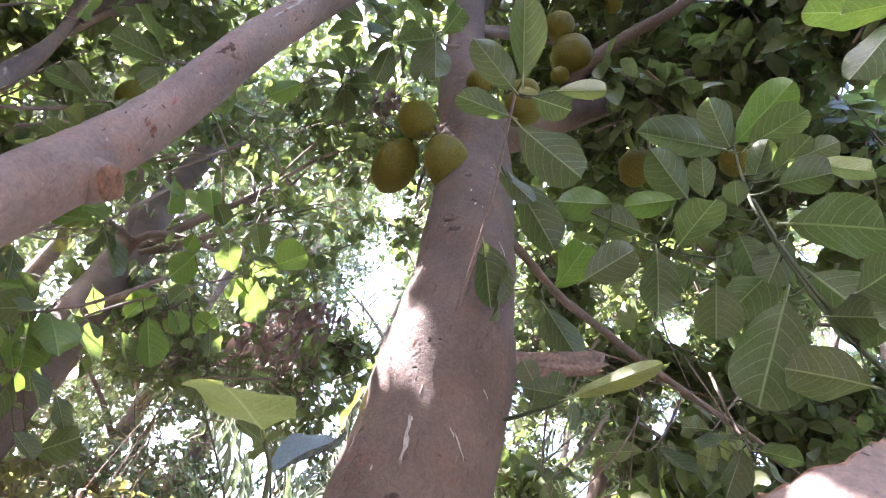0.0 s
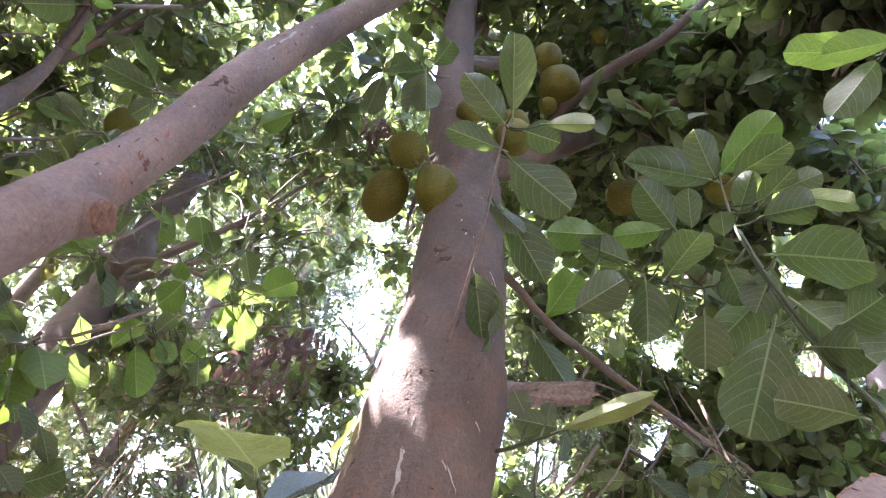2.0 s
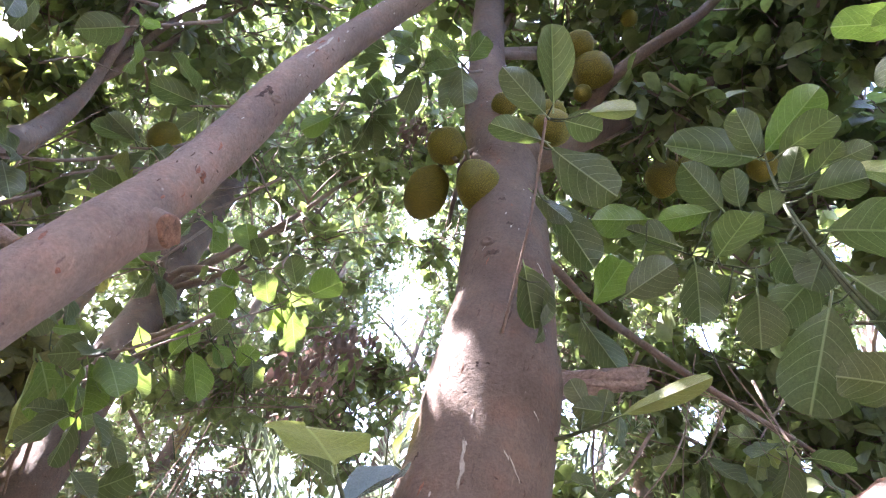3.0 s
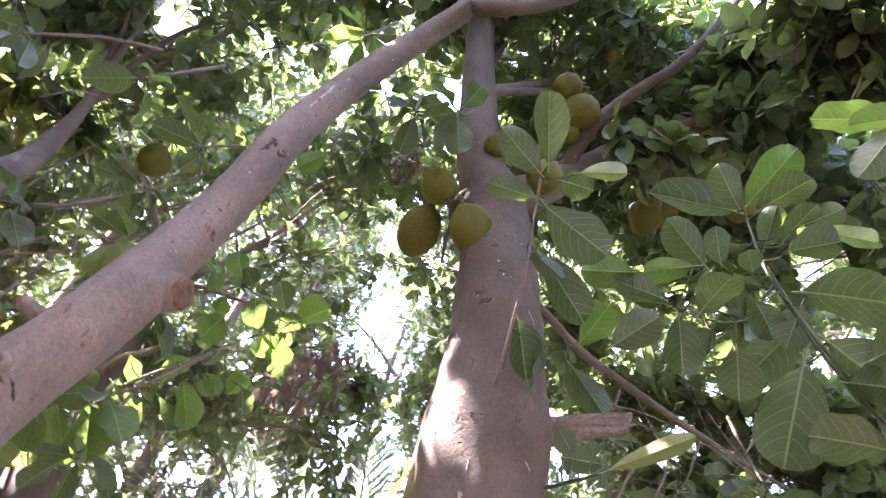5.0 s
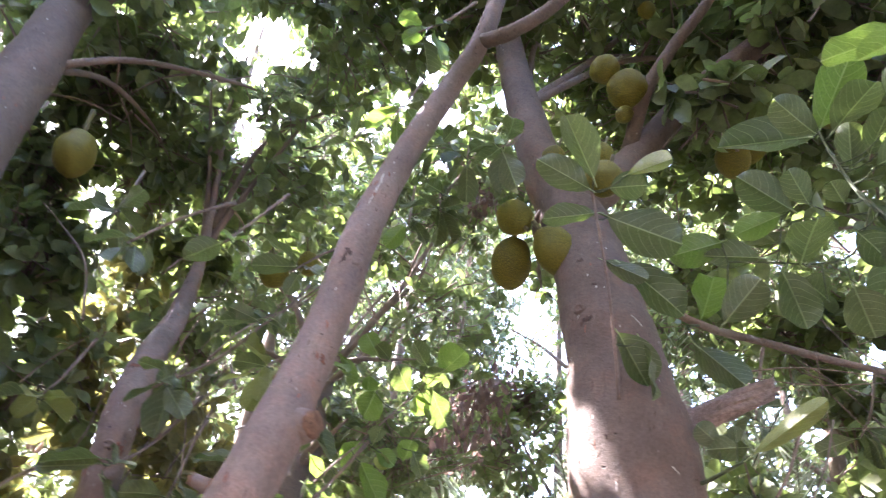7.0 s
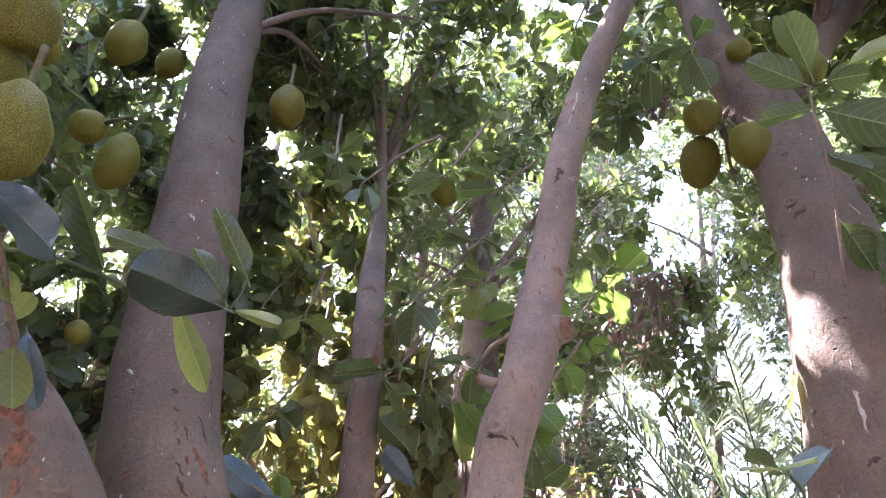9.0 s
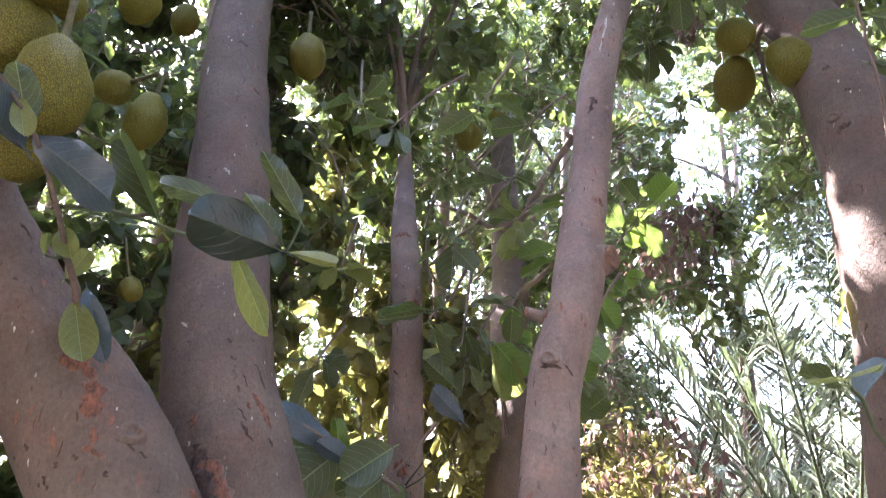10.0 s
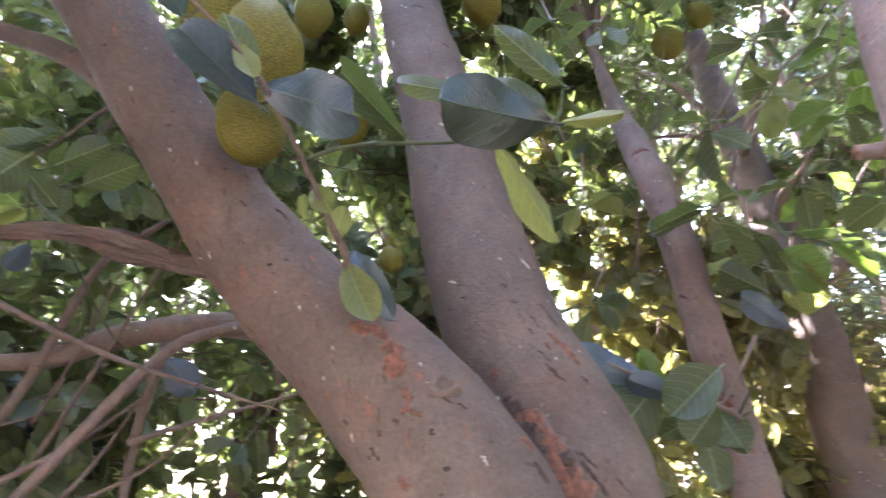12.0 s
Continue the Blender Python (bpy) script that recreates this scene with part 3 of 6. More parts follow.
VIEW_GAPS = [((*EYE_AREA,), toward(az, el), r) for az, el, r in (
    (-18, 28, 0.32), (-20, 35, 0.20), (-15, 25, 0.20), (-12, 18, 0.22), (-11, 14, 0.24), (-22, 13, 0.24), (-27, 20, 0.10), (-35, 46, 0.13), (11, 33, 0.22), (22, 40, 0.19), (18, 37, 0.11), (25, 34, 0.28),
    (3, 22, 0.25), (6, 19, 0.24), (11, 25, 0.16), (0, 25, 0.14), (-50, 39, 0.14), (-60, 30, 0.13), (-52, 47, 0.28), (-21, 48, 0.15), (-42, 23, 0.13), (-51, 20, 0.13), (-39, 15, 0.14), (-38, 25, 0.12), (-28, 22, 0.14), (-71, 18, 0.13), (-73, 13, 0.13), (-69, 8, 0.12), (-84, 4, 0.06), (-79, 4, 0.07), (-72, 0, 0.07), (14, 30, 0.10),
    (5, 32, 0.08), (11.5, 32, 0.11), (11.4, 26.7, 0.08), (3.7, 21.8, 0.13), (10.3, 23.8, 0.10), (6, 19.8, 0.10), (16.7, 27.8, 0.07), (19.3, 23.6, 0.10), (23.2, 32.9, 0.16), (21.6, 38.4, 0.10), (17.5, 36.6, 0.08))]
# sight lines cleared so the tall leaning trunk shows from the camera
VIEW_GAPS += [((*EYE_AREA,), Vector(p) - EYE_AREA, 0.17) for p in ((-2.82, 3.45, 1.55), (-2.93, 3.6, 2.0), (-3.1, 3.8, 2.6), (-3.3, 4.05, 3.2), (-3.6, 4.45, 3.9), (-3.9, 4.75, 4.6), (-4.2, 5.1, 5.4))]


# ---- the near trees ----
def trunk_knot(parent, place, way, size, label="", mat=None):
    """A healed branch scar: a raised ring with a sunken middle."""
    d = Vector(way).normalized()
    q = d.to_track_quat("Z", "Y").to_matrix()
    bm = bmesh.new()
    prof = [(1.25, -0.25), (1.05, 0.12), (0.8, 0.30), (0.55, 0.22), (0.35, 0.02), (0.12, 0.06)]
    rings = []
    for r, h in prof:
        rings.append([bm.verts.new(Vector(place) + q @ Vector((size * r * math.cos(a) * (1 + 0.12 * math.sin(3 * a + size * 90)), size * 0.8 * r * math.sin(a), size * h))) for a in [2 * math.pi * k / 14 for k in range(14)]])
    for a, b in zip(rings[:-1], rings[1:]):
        for k in range(14):
            bm.faces.new((a[k], a[(k + 1) % 14], b[(k + 1) % 14], b[k]))
    bm.faces.new(rings[-1])
    return part("knot", bm, mat or BARK, parent, label)


def cut_stub(parent, start, end, r0, r1, seed=0.0, mat=None):
    """A sawn branch stub with a bare orange end."""
    s, e = Vector(start), Vector(end)
    mid = (s + e) / 2
    st = part("stub", tube([(*s, r0), (*mid, (r0 + r1) / 2 * 1.02), (*e, r1)], 14, 0.02, 0.12, seed), mat or BARK_PALE, parent)
    bm = bmesh.new()
    d = (e - s).normalized()
    q = d.to_track_quat("Z", "Y").to_matrix()
    rings = []
    for k, (r, h) in enumerate(((1.02, -0.002), (1.0, 0.006), (0.86, 0.009), (0.5, 0.006), (0.12, 0.008))):
        rings.append([bm.verts.new(e + q @ Vector((r1 * r * math.cos(a) * (1 + 0.14 * math.sin(2 * a + seed) + 0.07 * math.sin(5 * a)), r1 * r * math.sin(a), h + 0.004 * math.sin(5 * a + k)))) for a in [2 * math.pi * i / 14 for i in range(14)]])
    for a, b in zip(rings[:-1], rings[1:]):
        for k in range(14):
            bm.faces.new((a[k], a[(k + 1) % 14], b[(k + 1) % 14], b[k]))
    bm.faces.new(rings[-1])
    part("cut_face", bm, CUT, st, "bare orange sawn wood")
    return st


def frayed(points, seed):
    """A dead branch stripped to its fibres: deep grooves along it and a splintered end."""
    s = spline(points, 0.006)
    bm = bmesh.new()
    tangent = np.gradient(s[:, :3], axis=0)
    side = Vector((0.2, 0.3, 0.9))
    sides, rings = 44, []
    for i, ((x, y, z, r), tan) in enumerate(zip(s, tangent)):
        tan = Vector(tan).normalized()
        side = (side - tan * side.dot(tan)).normalized()
        up = tan.cross(side)
        ring = []
        for k in range(sides):
            a = 2 * math.pi * k / sides
            groove = noise.noise(Vector((math.cos(a) * 5, math.sin(a) * 5, i * 0.035 + seed))) + 0.6 * noise.noise(Vector((math.cos(a) * 11, math.sin(a) * 11, i * 0.06 + seed)))
            fray = max(0.0, i / len(s) - 0.9) * 10
            groove -= 0.9 * max(0.0, 0.25 - abs(noise.noise(Vector((math.cos(a) * 3.4, math.sin(a) * 3.4, i * 0.02 + seed + 5)))))
            q = Vector((x, y, z)) + (side * math.cos(a) + up * math.sin(a)) * r * (1 + 0.7 * groove)
            ring.append(bm.verts.new(q + tan * (0.055 * fray * noise.noise(Vector((math.cos(a) * 2.5, math.sin(a) * 2.5, seed + 1))))))
        rings.append(ring)
    for a, b in zip(rings[:-1], rings[1:]):
        for k in range(sides):
            bm.faces.new((a[k], a[(k + 1) % sides], b[(k + 1) % sides], b[k]))
    bm.faces.new(rings[0][::-1])
    bm.faces.new(rings[-1])
    return bm


# main tree: leaning trunk that carries the fruit cluster
main_tree = thing("jackfruit_tree", (-0.25, 1.95, -0.55), "leaning jackfruit tree with smooth grey-brown trunk and hanging fruit", "tree", "jackfruit trees")
MAIN = [(-0.22, 1.99, -0.65, 0.42), (-0.24, 1.95, 0.1, 0.31), (-0.26, 1.90, 1.1, 0.245), (-0.272, 1.87, 1.7, 0.23), (-0.282, 1.86, 2.07, 0.223), (-0.306, 1.837, 2.377, 0.208), (-0.335, 1.833, 2.574, 0.186), (-0.407, 1.850, 2.919, 0.158),
        (-0.545, 1.935, 3.414, 0.141), (-0.702, 1.960, 3.72, 0.108), (-0.847, 1.995, 4.215, 0.093), (-0.985, 2.044, 4.741, 0.085), (-1.15, 2.15, 5.5, 0.06), (-1.25, 2.25, 6.4, 0.025)]
main_trunk = part("trunk", tube(MAIN, 40, 0.035, 0.06, 1.3, [(-0.62, 1.80, 3.50, 0.12, 0.12), (-0.42, 1.72, 3.0, 0.08, 0.05)]), BARK, main_tree)
part("limb", tube([(-0.56, 1.90, 3.45, 0.10), (-0.431, 1.96, 3.60, 0.088), (-0.304, 2.116, 3.905, 0.072), (-0.084, 2.262, 4.321, 0.070), (0.207, 2.318, 4.648, 0.066), (0.611, 2.338, 4.952, 0.060), (1.137, 2.366, 5.292, 0.052), (1.9, 2.45, 5.7, 0.04), (2.6, 2.6, 6.0, 0.015)], 20, 0.05, 0.07, 2.0), BARK, main_tree)
part("limb", tube([(-0.33, 2.09, 3.92, 0.042), (-0.308, 2.05, 3.97, 0.037), (-0.225, 1.959, 4.166, 0.034), (-0.086, 1.914, 4.387, 0.030), (0.088, 1.864, 4.594, 0.027), (0.213, 1.826, 4.84, 0.024), (0.4, 1.75, 5.3, 0.012)], 14, 0.04, 0.10, 3.0), BARK, main_tree)
part("limb", tube([(-0.30, 1.95, 3.02, 0.03), (-0.208, 2.011, 3.006, 0.017), (-0.06, 2.118, 2.957, 0.0165), (0.13, 2.243, 2.945, 0.016), (0.362, 2.358, 2.91, 0.0145), (0.622, 2.486, 2.886, 0.0125), (0.833, 2.586, 2.874, 0.009), (1.028, 2.69, 2.851, 0.006), (1.207, 2.80, 2.797, 0.003)], 12, 0.05, 0.22, 4.0), TWIG, main_tree)
part("broken_limb", frayed([(-0.24, 1.79, 2.33, 0.075), (-0.17, 1.81, 2.40, 0.052), (-0.10, 1.86, 2.48, 0.038), (-0.02, 1.92, 2.545, 0.036), (0.07, 1.955, 2.59, 0.034), (0.139, 1.975, 2.625, 0.030)], 6.0), STRIPPED, main_tree, "stripped broken branch with frayed grey-pink wood")
trunk_knot(main_tree, (-0.455, 1.685, 2.835), (-0.25, -0.95, 0.05), 0.022)

part("fruit_stem", tube([(-0.58, 1.86, 3.50, 0.05), (-0.68, 1.88, 3.45, 0.022), (-0.74, 1.97, 3.43, 0.015), (-0.73, 2.0, 3.36, 0.011), (-0.72, 2.0, 3.24, 0.009), (-0.70, 2.0, 3.13, 0.004)], 9, 0.02, 0.2, 6.0), TWIG, main_tree, "dark knobbly fruit stem")

# slender curved tree before the main trunk
slim_tree = thing("jackfruit_tree", (-1.02, 0.72, -0.55), "slender curved jackfruit tree with pinkish bare bark", "tree", "jackfruit trees")
SLIM = [(-0.98, 0.68, -0.65, 0.14), (-1.02, 0.72, 0.6, 0.10), (-1.07, 0.80, 1.25, 0.085), (-1.125, 0.905, 1.74, 0.076), (-1.115, 0.995, 2.02, 0.078), (-1.16, 1.13, 2.30, 0.075), (-1.18, 1.23, 2.60, 0.070), (-1.19, 1.30, 2.98, 0.068), (-1.16, 1.36, 3.30, 0.062),
        (-1.10, 1.40, 3.58, 0.056), (-1.00, 1.42, 3.85, 0.050), (-0.86, 1.40, 4.15, 0.045), (-0.80, 1.42, 4.7, 0.035), (-0.75, 1.45, 5.4, 0.015)]
slim_trunk = part("trunk", tube(SLIM, 26, 0.03, 0.06, 7.0, [(-1.08, 1.02, 2.14, 0.09, 0.12), (-1.13, 0.92, 1.84, 0.07, 0.07)]), BARK_PALE, slim_tree)
part("limb", tube([(-0.87, 1.40, 4.10, 0.036), (-0.74, 1.36, 4.05, 0.034), (-0.583, 1.405, 4.197, 0.031), (-0.444, 1.456, 4.427, 0.029), (-0.2, 1.55, 4.9, 0.018), (0.1, 1.6, 5.4, 0.006)], 12, 0.04, 0.10, 8.0), BARK, slim_tree)
cut_stub(slim_tree, (-1.12, 1.09, 2.185), (-1.035, 1.09, 2.195), 0.066, 0.041, 1.0)
cut_stub(slim_tree, (-1.15, 0.97, 1.97), (-1.235, 0.93, 1.995), 0.024, 0.017, 2.0)
trunk_knot(slim_tree, (-1.112, 0.845, 1.84), (0.15, -0.95, 0.1), 0.024, mat=BARK_PALE)
trunk_knot(slim_tree, (-1.085, 1.175, 2.79), (0.4, -0.9, 0.1), 0.016, mat=BARK_PALE)

# near forked tree
fork_tree = thing("jackfruit_tree", (-1.83, 0.18, -0.55), "thick forked jackfruit tree with scarred bark", "tree", "jackfruit trees")
FORK_LINE = [(-1.80, 0.28, -0.65, 0.38), (-1.80, 0.28, 0.1, 0.30), (-1.80, 0.33, 0.75, 0.235), (-1.815, 0.40, 1.1, 0.215), (-1.84, 0.44, 1.30, 0.200), (-1.893, 0.452, 1.45, 0.182), (-2.02, 0.435, 1.712, 0.172), (-2.19, 0.471, 2.119, 0.160), (-2.36, 0.525, 2.6, 0.148), (-2.59, 0.59, 3.2, 0.135),
                       (-2.74, 0.66, 3.7, 0.12), (-2.88, 0.72, 4.3, 0.10), (-3.05, 1.0, 5.2, 0.07), (-3.2, 1.3, 6.2, 0.03)]
fork_trunk = part("trunk", tube(FORK_LINE, 36, 0.035, 0.05, 11.0), BARK, fork_tree)
FORK_ARM = [(-1.76, 0.24, 0.55, 0.23), (-1.737, 0.19, 0.95, 0.20), (-1.737, 0.117, 1.246, 0.178), (-1.79, 0.055, 1.42, 0.162), (-1.914, -0.037, 1.613, 0.152), (-2.049, -0.21, 1.873, 0.130), (-2.112, -0.385, 2.172, 0.112), (-2.195, -0.567, 2.557, 0.108), (-2.3, -0.78, 3.0, 0.09), (-2.45, -1.0, 3.7, 0.07), (-2.6, -1.2, 4.6, 0.04)]
fork_limb = part("fork_limb", tube(FORK_ARM, 32, 0.035, 0.05, 13.0), BARK, fork_tree)

trunk_knot(fork_tree, (-1.674, 0.012, 1.543), (0.85, -0.2, 0.5), 0.030, "healed branch ring")

# thin pole-like tree behind
pole_tree = thing("jackfruit_tree", (-2.1, 1.45, -0.55), "thin straight jackfruit tree with pale bark", "tree", "jackfruit trees")
POLE = [(-2.03, 1.58, -0.65, 0.13), (-2.06, 1.50, 0.6, 0.092), (-2.09, 1.46, 1.3, 0.080), (-2.11, 1.42, 1.75, 0.074), (-2.10, 1.36, 2.13, 0.068), (-2.20, 1.42, 2.42, 0.070), (-2.43, 1.63, 2.74, 0.066), (-2.70, 1.90, 3.06, 0.058), (-2.89, 2.07, 3.40, 0.048), (-2.98, 2.14, 3.62, 0.036), (-3.01, 2.13, 3.84, 0.027), (-3.01, 2.08, 4.06, 0.023), (-3.07, 2.05, 4.40, 0.020), (-3.12, 2.0, 4.75, 0.016), (-3.05, 1.9, 5.3, 0.008)]
pole_trunk = part("trunk", tube(POLE, 22, 0.03, 0.07, 17.0), BARK_PALE, pole_tree)
trunk_knot(pole_tree, (-2.055, 1.30, 2.20), (0.45, -0.9, 0.1), 0.020, mat=BARK_PALE)
trunk_knot(pole_tree, (-2.07, 1.40, 1.80), (0.4, -0.9, 0.0), 0.016, mat=BARK_PALE)
for k, (dx, dy, dz) in enumerate(((-0.35, 0.1, 1.0), (0.25, 0.2, 1.1), (-0.1, -0.3, 0.9), (-0.5, 0.5, 0.8))):
    part("limb", tube([(-3.03, 2.17, 3.72, 0.024), (-3.03 + dx * 0.4, 2.17 + dy * 0.4, 3.72 + dz * 0.5, 0.018), (-3.03 + dx, 2.17 + dy, 3.72 + dz * 1.1, 0.011), (-3.03 + dx * 1.5, 2.17 + dy * 1.7, 3.72 + dz * 1.7, 0.004)], 8, 0.06, 0.12, 20.0 + k), TWIG, pole_tree)

# shaded tree further back
back_tree = thing("jackfruit_tree", (-2.8, 3.4, -0.55), "dark leaning jackfruit tree standing further back", "tree", "jackfruit trees")
BACK = [(-2.66, 3.25, -0.65, 0.28), (-2.75, 3.35, 0.7, 0.20), (-2.82, 3.45, 1.5, 0.175), (-2.93, 3.60, 2.0, 0.165), (-3.12, 3.82, 2.6, 0.165), (-3.46, 4.25, 3.5, 0.155), (-3.80, 4.62, 4.4, 0.14), (-4.15, 5.05, 5.4, 0.125), (-4.72, 5.75, 6.9, 0.11), (-5.1, 6.3, 8.2, 0.07), (-5.3, 6.6, 9.2, 0.03)]
part("trunk", tube(BACK, 24, 0.06, 0.08, 23.0), BARK, back_tree)
part("limb", tube([(-3.18, 3.90, 2.80, 0.045), (-2.98, 3.76, 2.98, 0.030), (-2.80, 3.66, 3.02, 0.022), (-2.55, 3.5, 3.1, 0.008)], 10, 0.06, 0.12, 24.0), TWIG, back_tree)
part("limb", tube([(-3.46, 4.25, 3.52, 0.04), (-3.254, 3.986, 3.657, 0.030), (-3.154, 4.006, 3.772, 0.026), (-2.986, 4.096, 3.854, 0.022), (-2.80, 4.20, 3.89, 0.016), (-2.5, 4.35, 3.95, 0.006)], 10, 0.06, 0.12, 25.0), BARK_PALE, back_tree)
part("limb", tube([(-3.46, 4.25, 3.50, 0.04), (-3.315, 3.951, 3.63, 0.032), (-3.436, 3.85, 3.644, 0.026), (-3.569, 3.698, 3.74, 0.022), (-3.80, 3.50, 3.80, 0.008)], 10, 0.06, 0.12, 26.0), BARK_PALE, back_tree)

# sawn limb close by on the other side
stump_tree = thing("tree_stump", (0.22, 0.85, -0.55), "pale sunlit sawn-off tree limb with a bare cut top", "tree stump")
bm = tube([(0.22, 0.85, -0.65, 0.25), (0.24, 0.85, 0.3, 0.20), (0.29, 0.90, 1.1, 0.175), (0.38, 0.98, 1.6, 0.160), (0.50, 1.10, 1.92, 0.150), (0.60, 1.21, 2.08, 0.145), (0.85, 1.5, 2.5, 0.14)], 40, 0.025, 0.09, 27.0, [(0.46, 1.02, 1.95, 0.06, 0.10)])
heart, cut_way = Vector((0.545, 1.17, 2.125)), Vector((-0.65, -0.07, 0.80)).normalized()
bmesh.ops.bisect_plane(bm, geom=bm.verts[:] + bm.edges[:] + bm.faces[:], plane_co=heart, plane_no=cut_way, clear_outer=True)
lip = [v for v in bm.verts if v.is_boundary]
side = cut_way.orthogonal().normalized()
other = cut_way.cross(side)
centre = sum((v.co for v in lip), Vector()) / len(lip)
lip.sort(key=lambda v: math.atan2((v.co - centre).dot(other), (v.co - centre).dot(side)))
for v in lip:
    v.co += cut_way * (0.013 * noise.noise(v.co * 9) + 0.006 * noise.noise(v.co * 30))
outline = [v.co.copy() for v in lip]
part("trunk", bm, BARK_PALE, stump_tree)
bm = bmesh.new()
rim = []
for r, h in ((0.985, -0.012), (0.965, 0.004), (0.88, -0.004), (0.72, -0.012), (0.4, -0.008), (0.1, -0.014)):
    ring = []
    for q in outline:
        p = centre + (q - centre) * r
        ring.append(bm.verts.new(p + cut_way * (h + 0.007 * noise.noise(p * 35))))
    rim.append(ring)
for a, b in zip(rim[:-1], rim[1:]):
    for k in range(len(outline)):
        bm.faces.new((a[k], a[(k + 1) % len(outline)], b[(k + 1) % len(outline)], b[k]))
bm.faces.new(rim[-1])
part("cut_top", bm, CUT, stump_tree, "bare orange-brown sawn wood")


# ---- crowns ----
# small breaks in the canopy that let flecks of sun down among the leaves, not onto the bare trunks
bare = np.vstack([spline(line, 0.1)[:, :3] for line in (MAIN, SLIM, FORK_LINE, FORK_ARM, POLE, BACK)])
bare = bare[(bare[:, 2] > 0.8) & (bare[:, 2] < 7.0)]
gen = np.random.default_rng(77)
flecks = 0
while flecks < 220:
    spot = np.array((gen.uniform(-5.5, -0.2), gen.uniform(2.6, 8.0), gen.uniform(0.6, 5.2)))
    if flecks >= 170:
        spot = np.array((gen.uniform(-4.6, -2.9), gen.uniform(1.9, 3.9), gen.uniform(0.8, 3.6)))
    radius = gen.uniform(0.06, 0.16)
    rel = bare - spot
    off = rel - np.outer(rel @ np.array(SUN_DIR), np.array(SUN_DIR))
    if np.linalg.norm(off, axis=1).min() > radius * 1.3 + 0.24:
        SHAFTS.append((tuple(spot), SUN_DIR, radius))
        flecks += 1
GAPS = SHAFTS + VIEW_GAPS
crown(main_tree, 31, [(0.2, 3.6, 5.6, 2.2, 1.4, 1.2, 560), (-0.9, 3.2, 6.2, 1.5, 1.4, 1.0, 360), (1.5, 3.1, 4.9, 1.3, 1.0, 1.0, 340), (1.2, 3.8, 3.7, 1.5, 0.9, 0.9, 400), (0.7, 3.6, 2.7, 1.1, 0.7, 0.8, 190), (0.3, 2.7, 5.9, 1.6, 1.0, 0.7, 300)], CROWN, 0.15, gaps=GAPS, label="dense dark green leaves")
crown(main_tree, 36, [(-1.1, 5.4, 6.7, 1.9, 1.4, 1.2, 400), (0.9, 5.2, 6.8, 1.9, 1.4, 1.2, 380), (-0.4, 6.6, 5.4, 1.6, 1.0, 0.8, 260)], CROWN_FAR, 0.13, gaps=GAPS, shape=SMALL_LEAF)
# Last two blobs are added to keep sun off the main trunk and leaves.
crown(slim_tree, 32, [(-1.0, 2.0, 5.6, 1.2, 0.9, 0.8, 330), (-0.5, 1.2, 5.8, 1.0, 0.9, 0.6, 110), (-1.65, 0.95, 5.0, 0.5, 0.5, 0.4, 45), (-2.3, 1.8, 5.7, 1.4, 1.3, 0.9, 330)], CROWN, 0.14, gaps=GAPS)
# The final two blobs are added, the last unseen, to shade the limb.
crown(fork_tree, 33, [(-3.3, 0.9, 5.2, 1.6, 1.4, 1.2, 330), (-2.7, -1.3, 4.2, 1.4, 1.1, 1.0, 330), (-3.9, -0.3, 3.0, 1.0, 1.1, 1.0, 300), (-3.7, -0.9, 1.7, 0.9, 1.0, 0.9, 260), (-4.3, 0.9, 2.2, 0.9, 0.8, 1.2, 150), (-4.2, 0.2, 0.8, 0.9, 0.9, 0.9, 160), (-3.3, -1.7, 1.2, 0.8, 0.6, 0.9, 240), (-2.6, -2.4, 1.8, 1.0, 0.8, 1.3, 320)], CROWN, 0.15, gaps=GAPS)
# The small blob at z 3.95 is added to shade the pole trunk.
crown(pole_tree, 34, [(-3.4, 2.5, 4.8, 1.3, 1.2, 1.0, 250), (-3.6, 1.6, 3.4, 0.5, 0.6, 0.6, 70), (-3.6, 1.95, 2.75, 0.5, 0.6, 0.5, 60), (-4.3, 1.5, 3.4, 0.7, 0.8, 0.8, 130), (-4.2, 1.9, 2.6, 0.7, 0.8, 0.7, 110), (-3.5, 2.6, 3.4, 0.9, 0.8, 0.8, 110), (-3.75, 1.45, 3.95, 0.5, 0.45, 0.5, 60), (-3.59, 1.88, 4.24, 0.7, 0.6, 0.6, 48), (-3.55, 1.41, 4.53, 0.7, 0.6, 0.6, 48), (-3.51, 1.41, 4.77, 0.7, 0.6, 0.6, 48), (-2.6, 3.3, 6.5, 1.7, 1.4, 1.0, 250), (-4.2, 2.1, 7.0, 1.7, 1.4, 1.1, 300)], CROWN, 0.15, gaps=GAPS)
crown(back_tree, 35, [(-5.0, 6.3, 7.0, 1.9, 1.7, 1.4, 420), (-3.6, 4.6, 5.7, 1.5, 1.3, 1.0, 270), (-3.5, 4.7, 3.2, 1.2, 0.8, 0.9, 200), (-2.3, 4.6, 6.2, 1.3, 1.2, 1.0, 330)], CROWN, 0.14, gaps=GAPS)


crown(back_tree, 39, [(-2.2, 4.2, 4.2, 1.0, 0.9, 0.8, 110), (-1.55, 4.4, 4.9, 0.9, 0.8, 0.7, 80), (-1.75, 4.8, 3.3, 0.9, 0.9, 0.8, 80), (-2.6, 4.3, 3.2, 0.8, 0.8, 0.8, 80), (-1.0, 4.9, 4.4, 0.8, 0.8, 0.8, 60), (-2.0, 5.85, 4.1, 0.55, 0.4, 0.4, 75)], CROWN, 0.13, per=6, gaps=GAPS, shape=SMALL_LEAF)


